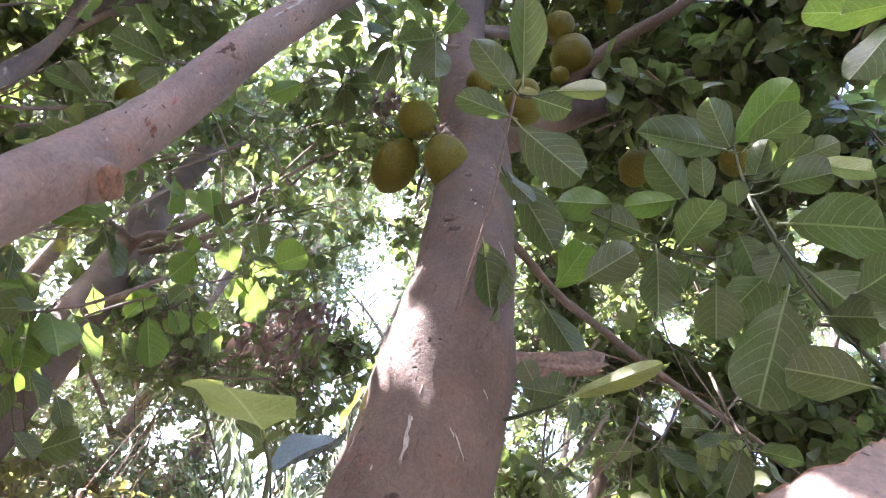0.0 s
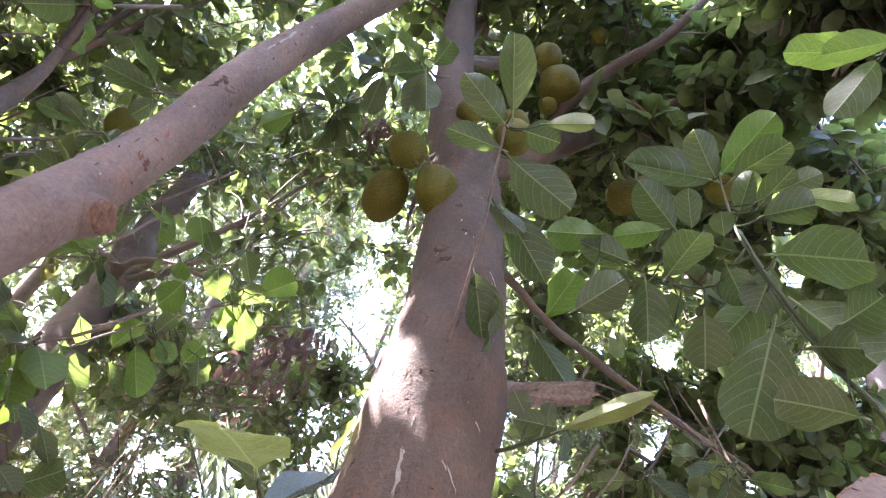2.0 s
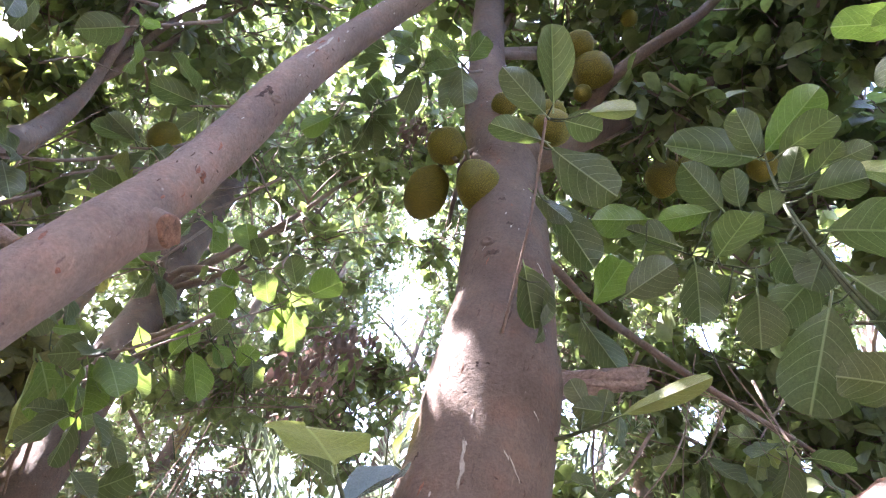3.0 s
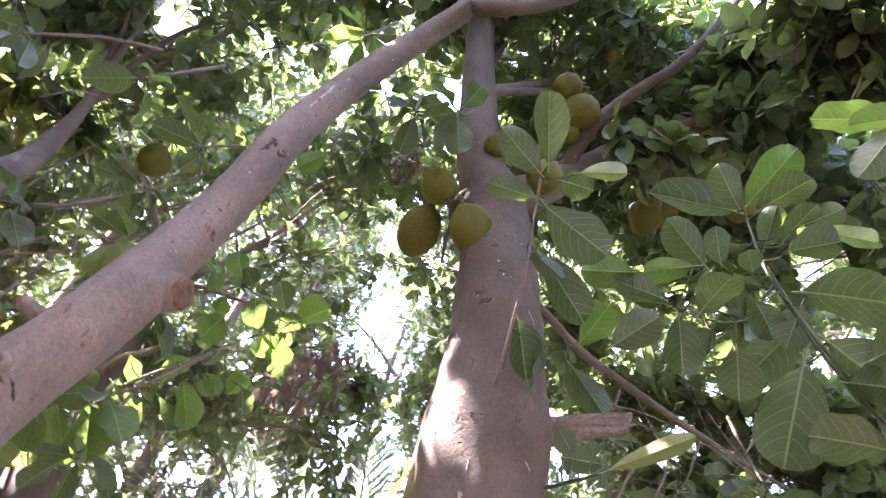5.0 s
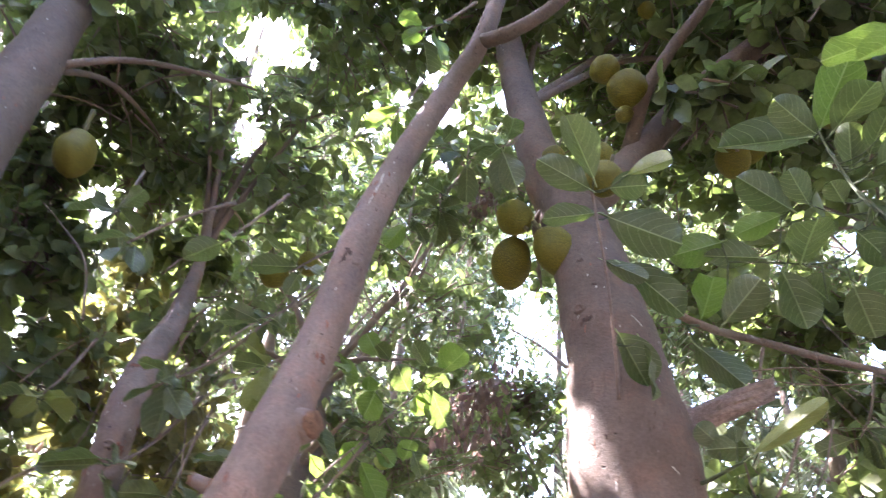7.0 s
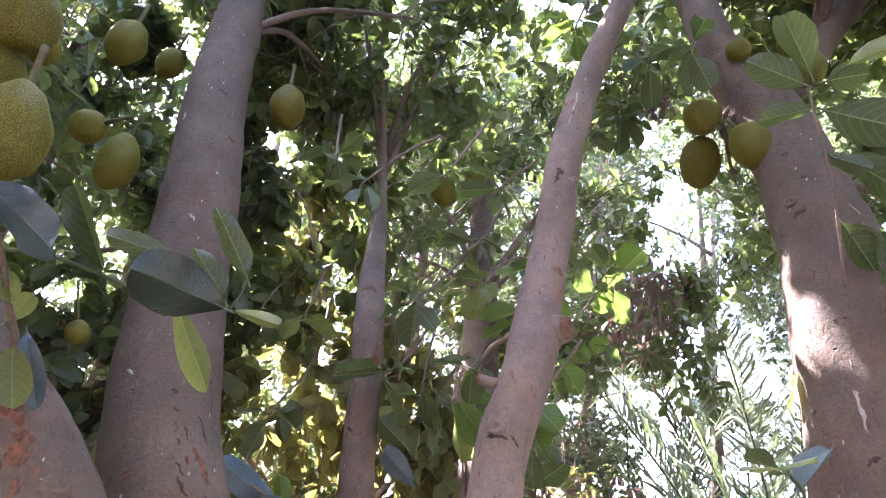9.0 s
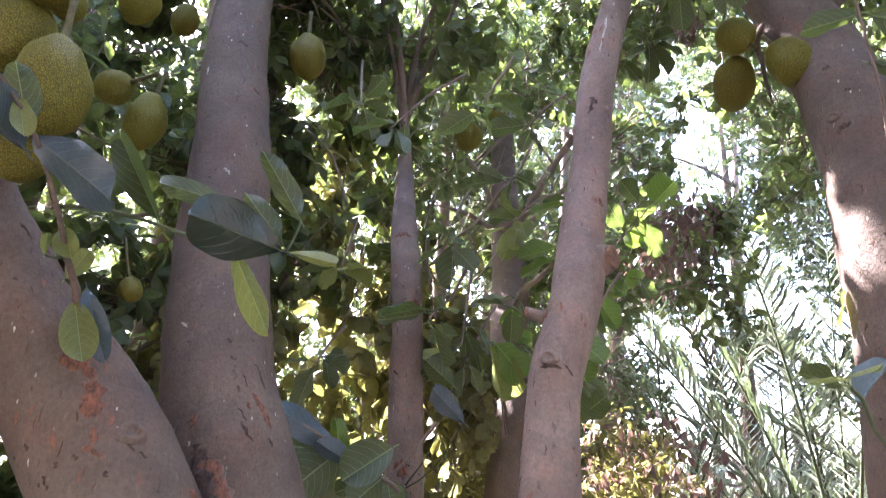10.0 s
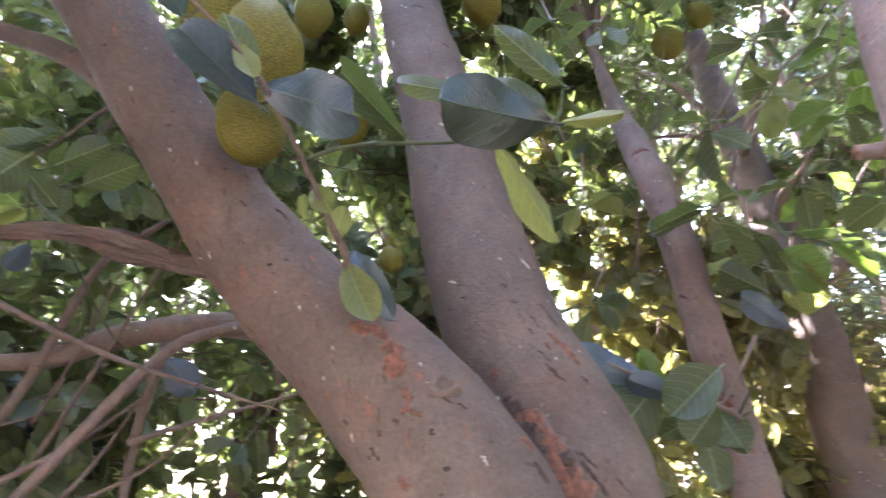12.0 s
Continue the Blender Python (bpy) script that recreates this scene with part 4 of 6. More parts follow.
def boughs(tree, start, seed, ends):
    """Bare limbs that fork up into a crown."""
    r = random.Random(seed)
    for x, y, z, thick in ends:
        s, e = Vector(start), Vector((x, y, z))
        m1 = s.lerp(e, 0.35) + Vector((r.uniform(-0.15, 0.15), r.uniform(-0.15, 0.15), 0.18))
        m2 = s.lerp(e, 0.7) + Vector((r.uniform(-0.15, 0.15), r.uniform(-0.15, 0.15), 0.12))
        line = [(*s, thick), (*m1, thick * 0.75), (*m2, thick * 0.5), (*e, 0.004)]
        if in_open(line):
            continue
        limb = part("limb", tube(line, 8, 0.07, 0.12, seed + x), TWIG, tree)
        for k in range(4):
            a = m1.lerp(e, r.uniform(0.1, 0.75))
            t = a + Vector((r.uniform(-0.6, 0.6), r.uniform(-0.6, 0.6), r.uniform(-0.15, 0.6)))
            line = [(*a, thick * 0.35), (*(a.lerp(t, 0.5) + Vector((0, 0, 0.06))), thick * 0.22), (*t, 0.003)]
            if not in_open(line):
                part("side_branch", tube(line, 6, 0.08, 0.1, seed + k), TWIG, limb)


boughs(slim_tree, (-0.80, 1.42, 4.7), 1, [(-1.6, 1.9, 5.6, 0.02), (-1.0, 2.3, 5.8, 0.018)])
boughs(pole_tree, (-3.06, 2.19, 3.95), 2, [(-3.9, 2.6, 5.0, 0.024), (-2.5, 3.0, 6.0, 0.022), (-3.2, 1.4, 4.9, 0.02), (-4.2, 2.1, 6.2, 0.022), (-3.6, 3.0, 4.3, 0.016)])
boughs(fork_tree, (-2.88, 0.73, 4.3), 3, [(-3.6, 1.4, 5.6, 0.035), (-2.4, 1.4, 5.4, 0.03), (-3.8, 0.2, 5.2, 0.03)])
boughs(fork_tree, (-2.72, 0.66, 3.7), 4, [(-3.7, 1.2, 4.2, 0.03), (-2.3, 1.5, 4.3, 0.022), (-3.4, 1.9, 4.4, 0.022)])
boughs(back_tree, (-3.5, 4.25, 3.6), 5, [(-2.6, 4.4, 5.2, 0.04), (-4.4, 4.2, 5.0, 0.04), (-2.2, 4.9, 6.2, 0.035), (-3.3, 5.0, 4.4, 0.03), (-1.9, 4.0, 4.6, 0.028)])
boughs(main_tree, (-0.85, 1.97, 4.25), 6, [(-1.6, 2.6, 5.6, 0.03), (-0.4, 2.9, 5.7, 0.03), (0.2, 3.2, 5.9, 0.026), (-1.3, 3.3, 6.2, 0.026)])
boughs(main_tree, (0.61, 2.34, 4.95), 7, [(1.4, 3.0, 5.4, 0.03), (0.7, 3.2, 5.3, 0.026), (1.6, 2.6, 4.6, 0.02), (0.9, 3.4, 4.2, 0.022)])
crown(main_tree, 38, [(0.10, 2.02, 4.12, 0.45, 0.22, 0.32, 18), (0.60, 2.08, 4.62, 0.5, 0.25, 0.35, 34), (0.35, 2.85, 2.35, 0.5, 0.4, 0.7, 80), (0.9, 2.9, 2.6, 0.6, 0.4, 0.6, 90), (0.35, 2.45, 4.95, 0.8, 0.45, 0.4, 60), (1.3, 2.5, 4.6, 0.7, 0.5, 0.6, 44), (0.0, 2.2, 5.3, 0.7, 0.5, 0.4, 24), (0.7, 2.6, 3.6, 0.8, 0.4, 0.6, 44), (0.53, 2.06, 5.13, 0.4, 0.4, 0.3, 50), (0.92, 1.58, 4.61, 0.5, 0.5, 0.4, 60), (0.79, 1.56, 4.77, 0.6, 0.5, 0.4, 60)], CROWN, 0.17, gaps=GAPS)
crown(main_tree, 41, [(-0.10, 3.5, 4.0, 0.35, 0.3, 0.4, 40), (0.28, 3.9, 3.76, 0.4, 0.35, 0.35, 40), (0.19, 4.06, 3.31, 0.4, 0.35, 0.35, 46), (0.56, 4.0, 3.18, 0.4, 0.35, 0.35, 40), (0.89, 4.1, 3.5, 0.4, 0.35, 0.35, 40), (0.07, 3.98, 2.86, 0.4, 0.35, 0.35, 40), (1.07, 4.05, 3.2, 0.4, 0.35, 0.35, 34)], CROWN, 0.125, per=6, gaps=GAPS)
crown(fork_tree, 44, [(-4.32, 0.82, 4.49, 0.40, 0.40, 0.40, 60), (-4.74, 0.74, 4.01, 0.35, 0.35, 0.35, 36), (-5.14, 1.10, 1.05, 0.35, 0.35, 0.35, 46), (-5.14, 1.25, 1.41, 0.30, 0.30, 0.30, 30)], CROWN, 0.15, gaps=VIEW_GAPS + OPEN)
crown(pole_tree, 42, [(-4.08, 2.62, 4.24, 0.45, 0.4, 0.4, 60), (-3.87, 2.9, 4.18, 0.4, 0.35, 0.4, 45), (-4.05, 3.2, 3.69, 0.45, 0.4, 0.4, 50)], CROWN, 0.15, gaps=VIEW_GAPS + OPEN)
crown(pole_tree, 43, [(-3.95, 2.48, 4.01, 0.4, 0.35, 0.35, 30), (-3.91, 2.58, 3.45, 0.4, 0.4, 0.4, 46), (-3.99, 2.3, 3.2, 0.4, 0.4, 0.4, 40), (-3.95, 2.46, 2.85, 0.4, 0.4, 0.4, 34)], CROWN_OLIVE, 0.15, per=6, droop=0.7, gaps=VIEW_GAPS + OPEN)
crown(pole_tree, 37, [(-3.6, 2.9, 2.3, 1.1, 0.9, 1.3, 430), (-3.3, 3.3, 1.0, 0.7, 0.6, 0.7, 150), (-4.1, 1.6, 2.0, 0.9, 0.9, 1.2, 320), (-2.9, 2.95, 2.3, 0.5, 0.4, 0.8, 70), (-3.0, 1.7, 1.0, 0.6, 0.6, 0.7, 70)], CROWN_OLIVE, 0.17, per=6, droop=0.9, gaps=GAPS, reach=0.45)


def far_tree(az, dist, seed, blobs, mat=CROWN_FAR, size=0.14, lean=0.3, girth=0.13, crest=99.0):
    a = radians(az)
    x, y = dist * math.sin(a), dist * math.cos(a)
    t = thing("orchard_tree", (x, y, -0.55), "leafy orchard tree in a dense green thicket", "tree", "background trees")
    lx = math.sin(seed) * lean
    ly = math.cos(seed * 1.7) * lean
    top = min(crest, max(b[2] for b in blobs))
    part("trunk", tube([(x, y, -0.65, girth * 1.6), (x + lx * 0.3, y + ly * 0.3, 1.2, girth), (x + lx, y + ly, 3.0, girth * 0.8), (x + lx * 1.6, y + ly * 1.4, top * 0.8, girth * 0.45), (x + lx * 2, y + ly * 2, top + 0.5, 0.02)], 12, 0.15, 0.1, seed), TWIG, t)
    for k in range(5):
        b = random.Random(seed * 10 + k).uniform(0, 6.28)
        z = 1.6 + k * top / 6.5
        line = [(x + lx, y + ly, z, girth * 0.35), (x + lx + 0.6 * math.cos(b), y + ly + 0.6 * math.sin(b), z + 0.5, girth * 0.22), (x + lx + 1.5 * math.cos(b + 0.2), y + ly + 1.5 * math.sin(b + 0.2), z + 0.9, 0.008)]
        if in_open(line):
            continue
        part("limb", tube(line, 7, 0.15, 0.1, seed + k), TWIG, t)
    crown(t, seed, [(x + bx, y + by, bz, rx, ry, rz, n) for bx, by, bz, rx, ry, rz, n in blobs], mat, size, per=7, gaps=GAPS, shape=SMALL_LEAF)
    return t


TALL = [(0, 0, 0.6, 1.7, 1.6, 1.0, 300), (0, 0, 2.3, 1.8, 1.6, 1.3, 560), (0.2, 0.3, 4.4, 2.0, 1.8, 1.4, 640), (-0.2, 0.2, 6.5, 2.0, 1.8, 1.4, 560), (0.1, 0, 8.5, 1.8, 1.6, 1.3, 250)]
THIN = [(0, 0, 0.6, 1.7, 1.6, 1.0, 300), (0, 0, 2.3, 1.8, 1.6, 1.3, 420), (0.2, 0.3, 4.4, 2.0, 1.8, 1.4, 560), (-0.2, 0.2, 6.5, 2.0, 1.8, 1.4, 620), (0.1, 0, 8.5, 1.7, 1.5, 1.2, 300)]
LOW = [(0, 0, 0.8, 1.7, 1.6, 1.0, 200), (0, 0, 2.5, 1.8, 1.6, 1.3, 380), (0.2, 0.3, 4.6, 2.0, 1.8, 1.4, 420), (0, 0, 6.8, 2.0, 1.8, 1.4, 420), (0, 0, 9.0, 2.0, 1.8, 1.4, 380)]
NO_FOOT = [(0, 0, 3.2, 1.6, 1.4, 0.9, 170), (0.2, 0.3, 5.0, 1.9, 1.7, 1.2, 520), (-0.2, 0.2, 6.8, 2.0, 1.8, 1.4, 680), (0.1, 0, 8.8, 1.9, 1.6, 1.3, 480)]
ROW = ((-118, 5.6, TALL, CROWN_OLIVE), (-100, 5.8, TALL, CROWN), (-84, 6.2, TALL, CROWN), (-69, 6.4, TALL, CROWN), (-51, 6.8, TALL, CROWN), (-43, 7.6, TALL, CROWN_FAR), (-31, 8.6, TALL, CROWN_FAR), (-26, 10.4, NO_FOOT, CROWN_FAR), (-7, 9.8, NO_FOOT, CROWN_FAR),
       (5, 7.4, NO_FOOT, CROWN_FAR), (17, 6.6, THIN, CROWN), (30, 6.2, THIN, CROWN), (46, 6.4, TALL, CROWN_FAR), (-92, 9.0, LOW, CROWN_FAR), (-76, 9.4, LOW, CROWN_FAR), (-61, 9.8, LOW, CROWN_FAR), (-49, 10.4, LOW, CROWN_FAR), (-37, 11.2, LOW, CROWN_FAR), (8, 10.2, LOW, CROWN_FAR), (24, 9.4, LOW, CROWN_FAR), (-27, 12.5, NO_FOOT, CROWN_FAR))
for k, (az, dist, blobs, mat) in enumerate(ROW):
    far_tree(az, dist, 50 + k, blobs, mat, 0.125 if dist < 9 else 0.115, crest=6.2 if az < -60 else 99.0)
# tall pale screen of leaves far behind
for k, (az, dist) in enumerate(((-66, 12.4), (-56, 13.0), (-46, 13.6), (-36, 14.2), (-26, 15.0), (-16, 15.4), (-6, 15.0), (4, 14.0), (14, 13.0), (25, 12.4), (36, 11.8))):
    far_tree(az, dist, 160 + k, [(0, 0, 4.2, 1.9, 1.5, 1.5, 0 if -30 < az < 0 else 330), (0.2, 0.3, 6.8, 2.1, 1.7, 1.6, 40 if -30 < az < 0 else 430), (-0.2, 0.2, 9.6, 2.1, 1.7, 1.7, 90 if -30 < az < 0 else 430), (0, 0, 12.4, 2.0, 1.7, 1.6, 330)], CROWN_FAR, 0.15)
# unseen trees added behind and beside the walk to block skylight on the trunks
for k, (az, dist) in enumerate(((66, 4.5), (95, 4.5), (125, 4.5), (155, 4.2), (185, 4.2), (215, 4.5))):
    far_tree(az, dist, 80 + k, [(0, 0, 2.9, 1.9, 1.8, 1.4, 400), (0, 0, 5.2, 2.6, 2.6, 1.5, 520)], CROWN, 0.19)
for k, (az, dist) in enumerate(((80, 7.2), (110, 7.2), (140, 7.0), (170, 6.8), (200, 7.0), (228, 6.4))):
    far_tree(az, dist, 180 + k, [(0, 0, 3.4, 2.2, 2.2, 1.5, 380), (0, 0, 6.2, 2.6, 2.6, 1.6, 420)], CROWN, 0.20)
# one more unseen tree, added to close off light from overhead
far_tree(150, 2.7, 88, [(-0.8, 1.6, 5.6, 2.5, 2.4, 0.9, 1100), (0.6, 0.4, 4.8, 1.8, 1.8, 1.0, 520)], CROWN, 0.17)
far_tree(-14, 10.6, 118, [(0.0, 0, 3.9, 1.0, 0.8, 0.5, 110), (0.3, 0.3, 6.2, 1.2, 1.0, 1.0, 220), (0.4, 0.2, 8.2, 1.6, 1.2, 1.2, 330)], CROWN_FAR, 0.125)
# bushes beyond the palms; the pale palm colour stands in for sun on them
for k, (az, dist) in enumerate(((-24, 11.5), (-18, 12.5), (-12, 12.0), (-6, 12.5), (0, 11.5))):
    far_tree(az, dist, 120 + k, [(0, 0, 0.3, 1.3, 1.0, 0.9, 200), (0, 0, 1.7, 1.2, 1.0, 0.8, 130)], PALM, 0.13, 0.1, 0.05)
# thicket on the far left, down to the soil
for k, (az, dist) in enumerate(((-92, 7.6), (-102, 7.2), (-112, 7.4), (-122, 6.8), (-132, 6.6), (-106, 9.0), (-118, 8.6), (-97, 9.6))):
    far_tree(az, dist, 140 + k, [(0, 0, 0.3, 1.2, 1.2, 0.9, 260), (0, 0, 1.8, 1.2, 1.2, 1.0, 260)], CROWN, 0.13, 0.1, 0.05)
# low sunlit shrubs
for k, (az, dist) in enumerate(((-40, 5.6), (-33, 6.4), (-47, 5.4), (-27, 6.6), (-37, 4.9), (-30, 5.6), (-51, 6.2))):
    far_tree(az, dist, 95 + k, [(0, 0, 0.4, 0.9, 0.9, 0.8, 150), (0, 0, 1.6, 0.9, 0.9, 0.8, 190)], CROWN_OLIVE, 0.10, 0.25, 0.006)


# ---- palm ----
def palm(place, fronds, seed):
    t = thing("date_palm", place, "feathery grey-green date palm rising behind the orchard", "palm")
    r = random.Random(seed)
    x, y, z = place
    part("trunk", tube([(x, y, z - 0.7, 0.25), (x, y, z + 0.5, 0.22), (x, y, z + 1.1, 0.16)], 14, 0.06, 0.2, 3.0), TWIG, t)
    for az, rise, length in fronds:
        a = radians(az)
        d = Vector((math.sin(a), math.cos(a), 0))
        pts, p = [], Vector((x, y, z + 0.9))
        ang = radians(rise)
        steps = 16
        for i in range(steps + 1):
            pts.append((*p, 0.022 * (1 - 0.85 * i / steps)))
            p = p + (d * math.cos(ang) + Vector((0, 0, math.sin(ang)))) * (length / steps)
            ang -= radians(0.35 * i * (90 - rise * 0.75) / 60)
        f = part("frond", tube(pts, 6, 0.2, 0.03, 1.0), GREEN_STEM, t)
        s = spline(pts, 0.075)
        s = s[int(len(s) * 0.16):]
        tan = np.gradient(s[:, :3], axis=0)
        tan /= np.linalg.norm(tan, axis=1, keepdims=True)
        lat = np.cross(tan, np.array((0, 0, 1.0)))
        lat /= np.maximum(np.linalg.norm(lat, axis=1, keepdims=True), 1e-3)
        upv = np.cross(lat, tan)
        gen = np.random.default_rng(int(az * 7 + rise) % 1000 + seed)
        k = len(s)
        base = np.vstack([s[:, :3], s[:, :3]])
        dirs = np.vstack([lat * 0.75 + tan * 0.75 + upv * 0.35, -lat * 0.75 + tan * 0.75 + upv * 0.35]) + gen.normal(size=(2 * k, 3)) * 0.14
        prog = np.concatenate([np.linspace(0, 1, k)] * 2)
        ln = 0.42 * np.sin(np.pi * (0.12 + 0.82 * prog)) ** 0.7 * gen.uniform(0.8, 1.1, 2 * k)
        leaf_cloud("leaflet_mass", base, dirs, np.vstack([upv, upv]) + gen.normal(size=(2 * k, 3)) * 0.3, ln, np.full(2 * k, 0.012), PALM if len(t.children) % 6 else PALM_DRY, f)
    return t


palm((-1.25, 7.2, -0.55), [(-78, 60, 5.3), (-60, 48, 4.9), (-35, 74, 5.5), (0, 86, 4.6), (30, 68, 4.7), (70, 55, 4.9), (110, 72, 5.0), (160, 66, 4.7), (-120, 58, 4.9), (-150, 76, 5.1), (-95, 40, 4.5), (50, 38, 4.5), (-100, 70, 5.5)], 4)
palm((0.4, 8.4, -0.55), [(0, 80, 5.0), (60, 60, 4.6), (-50, 66, 4.8), (-90, 58, 4.6), (120, 70, 4.6), (180, 62, 4.4), (-140, 72, 4.8), (-110, 45, 4.2), (-75, 80, 5.0)], 13)
palm((-2.2, 9.6, -0.55), [(-60, 70, 5.4), (20, 80, 5.4), (80, 62, 5.0), (130, 72, 5.0), (-140, 70, 5.0), (170, 58, 5.0), (100, 50, 4.6), (-20, 66, 5.0), (-95, 55, 4.8)], 21)
palm((-3.4, 8.4, -0.55), [(-60, 60, 4.4), (20, 70, 4.6), (80, 55, 4.4), (130, 62, 4.4), (-140, 66, 4.4), (170, 75, 4.6), (100, 40, 4.0), (60, 78, 4.8)], 9)


# ---- fruit ----
def spiked_body(name, n, stretch, bend, seed):
    """A fruit 1 in radius: an uneven egg covered with blunt pyramids; the attribute tip marks their points."""
    gen = random.Random(seed)
    verts, faces, tip = [], [], []
    rings, seg = 18, 26

    def shape(v, k=1.0):
        w = 1 + 0.07 * noise.noise(v * 1.7 + Vector((seed, 0, 0)))
        q = Vector((v.x * w, v.y * w, v.z * w * stretch)) * k
        q.x += bend * (v.z * v.z)
        narrow = 1 - 0.12 * max(0, v.z)
        return Vector((q.x * narrow, q.y * narrow, q.z))
    for i in range(rings + 1):
        th = math.pi * i / rings
        for j in range(seg):
            ph = 2 * math.pi * j / seg
            verts.append(shape(Vector((math.sin(th) * math.cos(ph), math.sin(th) * math.sin(ph), math.cos(th)))))
            tip.append(0.0)
    for i in range(rings):
        for j in range(seg):
            faces.append((i * seg + j, (i + 1) * seg + j, (i + 1) * seg + (j + 1) % seg, i * seg + (j + 1) % seg))
    rad = 1.75 / math.sqrt(n)
    for i in range(n):
        zc = max(-0.999, min(0.999, 1 - 2 * (i + 0.5) / n + gen.gauss(0, 0.5) * rad * 1.0))
        s = math.sqrt(1 - zc * zc)
        ph = i * 2.399963 + gen.gauss(0, 0.5) * rad / max(s, 0.15)
        c = Vector((s * math.cos(ph), s * math.sin(ph), zc))
        a = c.orthogonal().normalized()
        b = c.cross(a)
        first = len(verts)
        for k in range(4):
            an = 0.5 * math.pi * k + i
            verts.append(shape((c + (a * math.cos(an) + b * math.sin(an)) * rad * 1.05).normalized(), 1.001))
            tip.append(0.0)
        verts.append(shape(c, 1.0 + rad * 0.62))
        tip.append(1.0)
        for k in range(4):
            faces.append((first + k, first + (k + 1) % 4, first + 4))
    me = bpy.data.meshes.new(name)
    me.from_pydata([tuple(v) for v in verts], [], faces)
    at = me.attributes.new("tip", "FLOAT", "POINT")
    at.data.foreach_set("value", tip)
    smooth(me)
    me.materials.append(FRUIT)
    return me


BODY = [spiked_body("rind", 3600, 1.12, 0.0, 1), spiked_body("rind", 4400, 1.35, 0.08, 2), spiked_body("rind", 1800, 1.1, 0.03, 3), spiked_body("rind", 5200, 1.62, 0.12, 4)]


def jackfruit(place, radius, kind, way=(0, 0, 1), turn=0.0, label="olive green spiky jackfruit hanging from the trunk", stalk=0.12):
    """One fruit; way points from its tip to its stalk."""
    f = thing("jackfruit", place, label, "fruit", "jackfruits on the trees")
    q = Vector(way).normalized().to_track_quat("Z", "Y").to_matrix().to_4x4()
    body = new("rind", BODY[kind])
    body.parent = f
    body.matrix_basis = q @ Matrix.Rotation(turn, 4, "Z") @ Matrix.Diagonal((radius, radius, radius, 1))
    half = radius * (1.12, 1.35, 1.1, 1.62)[kind]
    w = Vector(way).normalized()
    p = Vector(place)
    a, b = p + w * half * 0.93, p + w * (half + stalk)
    part("stalk", tube([(*a, radius * 0.16), (*(a + w * stalk * 0.5), radius * 0.11), (*b, radius * 0.13)], 8, 0.02, 0.1, radius * 100), STALK, f)
    return f


jackfruit((-0.796, 1.85, 3.413), 0.079, 0, (0.45, -0.1, -0.55), 0.3, "small round olive jackfruit with its top in the sun", 0.03)
jackfruit((-0.848, 1.995, 3.275), 0.091, 1, (0.20, -0.40, 0.85), 1.3, "dull olive jackfruit in a hanging cluster", 0.05)
jackfruit((-0.581, 1.795, 3.174), 0.089, 1, (-0.54, -0.22, 0.75), 2.3, "yellow-green jackfruit resting against the trunk", 0.05)
jackfruit((-0.63, 1.84, 3.728), 0.055, 2, (0.1, 0.3, 0.9))
jackfruit((-0.35, 1.60, 3.35), 0.070, 0, (0.1, 0.4, 0.9), 1.0)
jackfruit((-0.40, 1.74, 3.60), 0.060, 2, (0.1, 0.4, 0.9), 2.0)
jackfruit((-0.403, 1.861, 4.275), 0.072, 0, (0.3, 0.4, 0.8), 0.5)
jackfruit((-0.309, 1.931, 4.178), 0.096, 0, (0.3, 0.5, 0.8), 1.5)
jackfruit((-0.328, 1.949, 4.030), 0.042, 2, (0.2, 0.3, 0.9), 1.5)
jackfruit((0.128, 2.413, 4.056), 0.085, 1, (0.0, -0.1, 1), 0.7)
jackfruit((0.223, 2.451, 4.151), 0.072, 1, (0.0, -0.2, 1), 2.7)
jackfruit((0.418, 2.268, 4.785), 0.050, 2, (0.0, 0.2, 1), 2.7)
jackfruit((0.918, 2.116, 5.024), 0.075, 1, (-0.9, 0.3, 0.3), 2.7)
jackfruit((0.887, 2.28, 5.02), 0.10, 1, (0.1, 0.1, 1), 1.7)
jackfruit((0.96, 2.31, 4.898), 0.095, 1, (0.1, 0.1, 1), 0.2)
jackfruit((0.766, 2.302, 5.066), 0.052, 2, (0.1, 0.1, 1), 0.2)
jackfruit((1.189, 2.481, 4.422), 0.068, 0, (0.1, 0.1, 1), 0.2)
jackfruit((0.581, 2.345, 4.19), 0.075, 0, (0.1, 0.1, 1), 3.2)
jackfruit((-0.23, 2.189, 5.093), 0.05, 2, (0.1, 0.1, 1), 3.2)
jackfruit((-1.70, -0.325, 2.235), 0.078, 3, (-0.12, 0.0, 0.98), 0.0, "large yellow-green jackfruit in a cluster on the limb")
jackfruit((-1.886, -0.375, 2.418), 0.084, 1, (-0.35, 0.1, 0.9), 1.0, "large yellow-green jackfruit in a cluster on the limb")
jackfruit((-1.828, -0.361, 2.58), 0.078, 1, (-0.3, 0.0, 0.9), 2.0, "large yellow-green jackfruit in a cluster on the limb")
jackfruit((-1.955, -0.272, 2.605), 0.046, 2, (-0.2, 0.0, 0.9), 2.0)
jackfruit((-1.90, -0.30, 2.165), 0.075, 1, (-0.2, -0.2, 0.9), 0.4, "olive jackfruit wedged against the limb")
jackfruit((-2.658, 0.159, 2.811), 0.068, 2, (0.7, 0.3, 0.2), 2.0)
jackfruit((-2.727, 0.335, 2.77), 0.080, 3, (0.05, 0.1, 0.95), 1.0, "long yellow-green jackfruit hanging by the trunk")
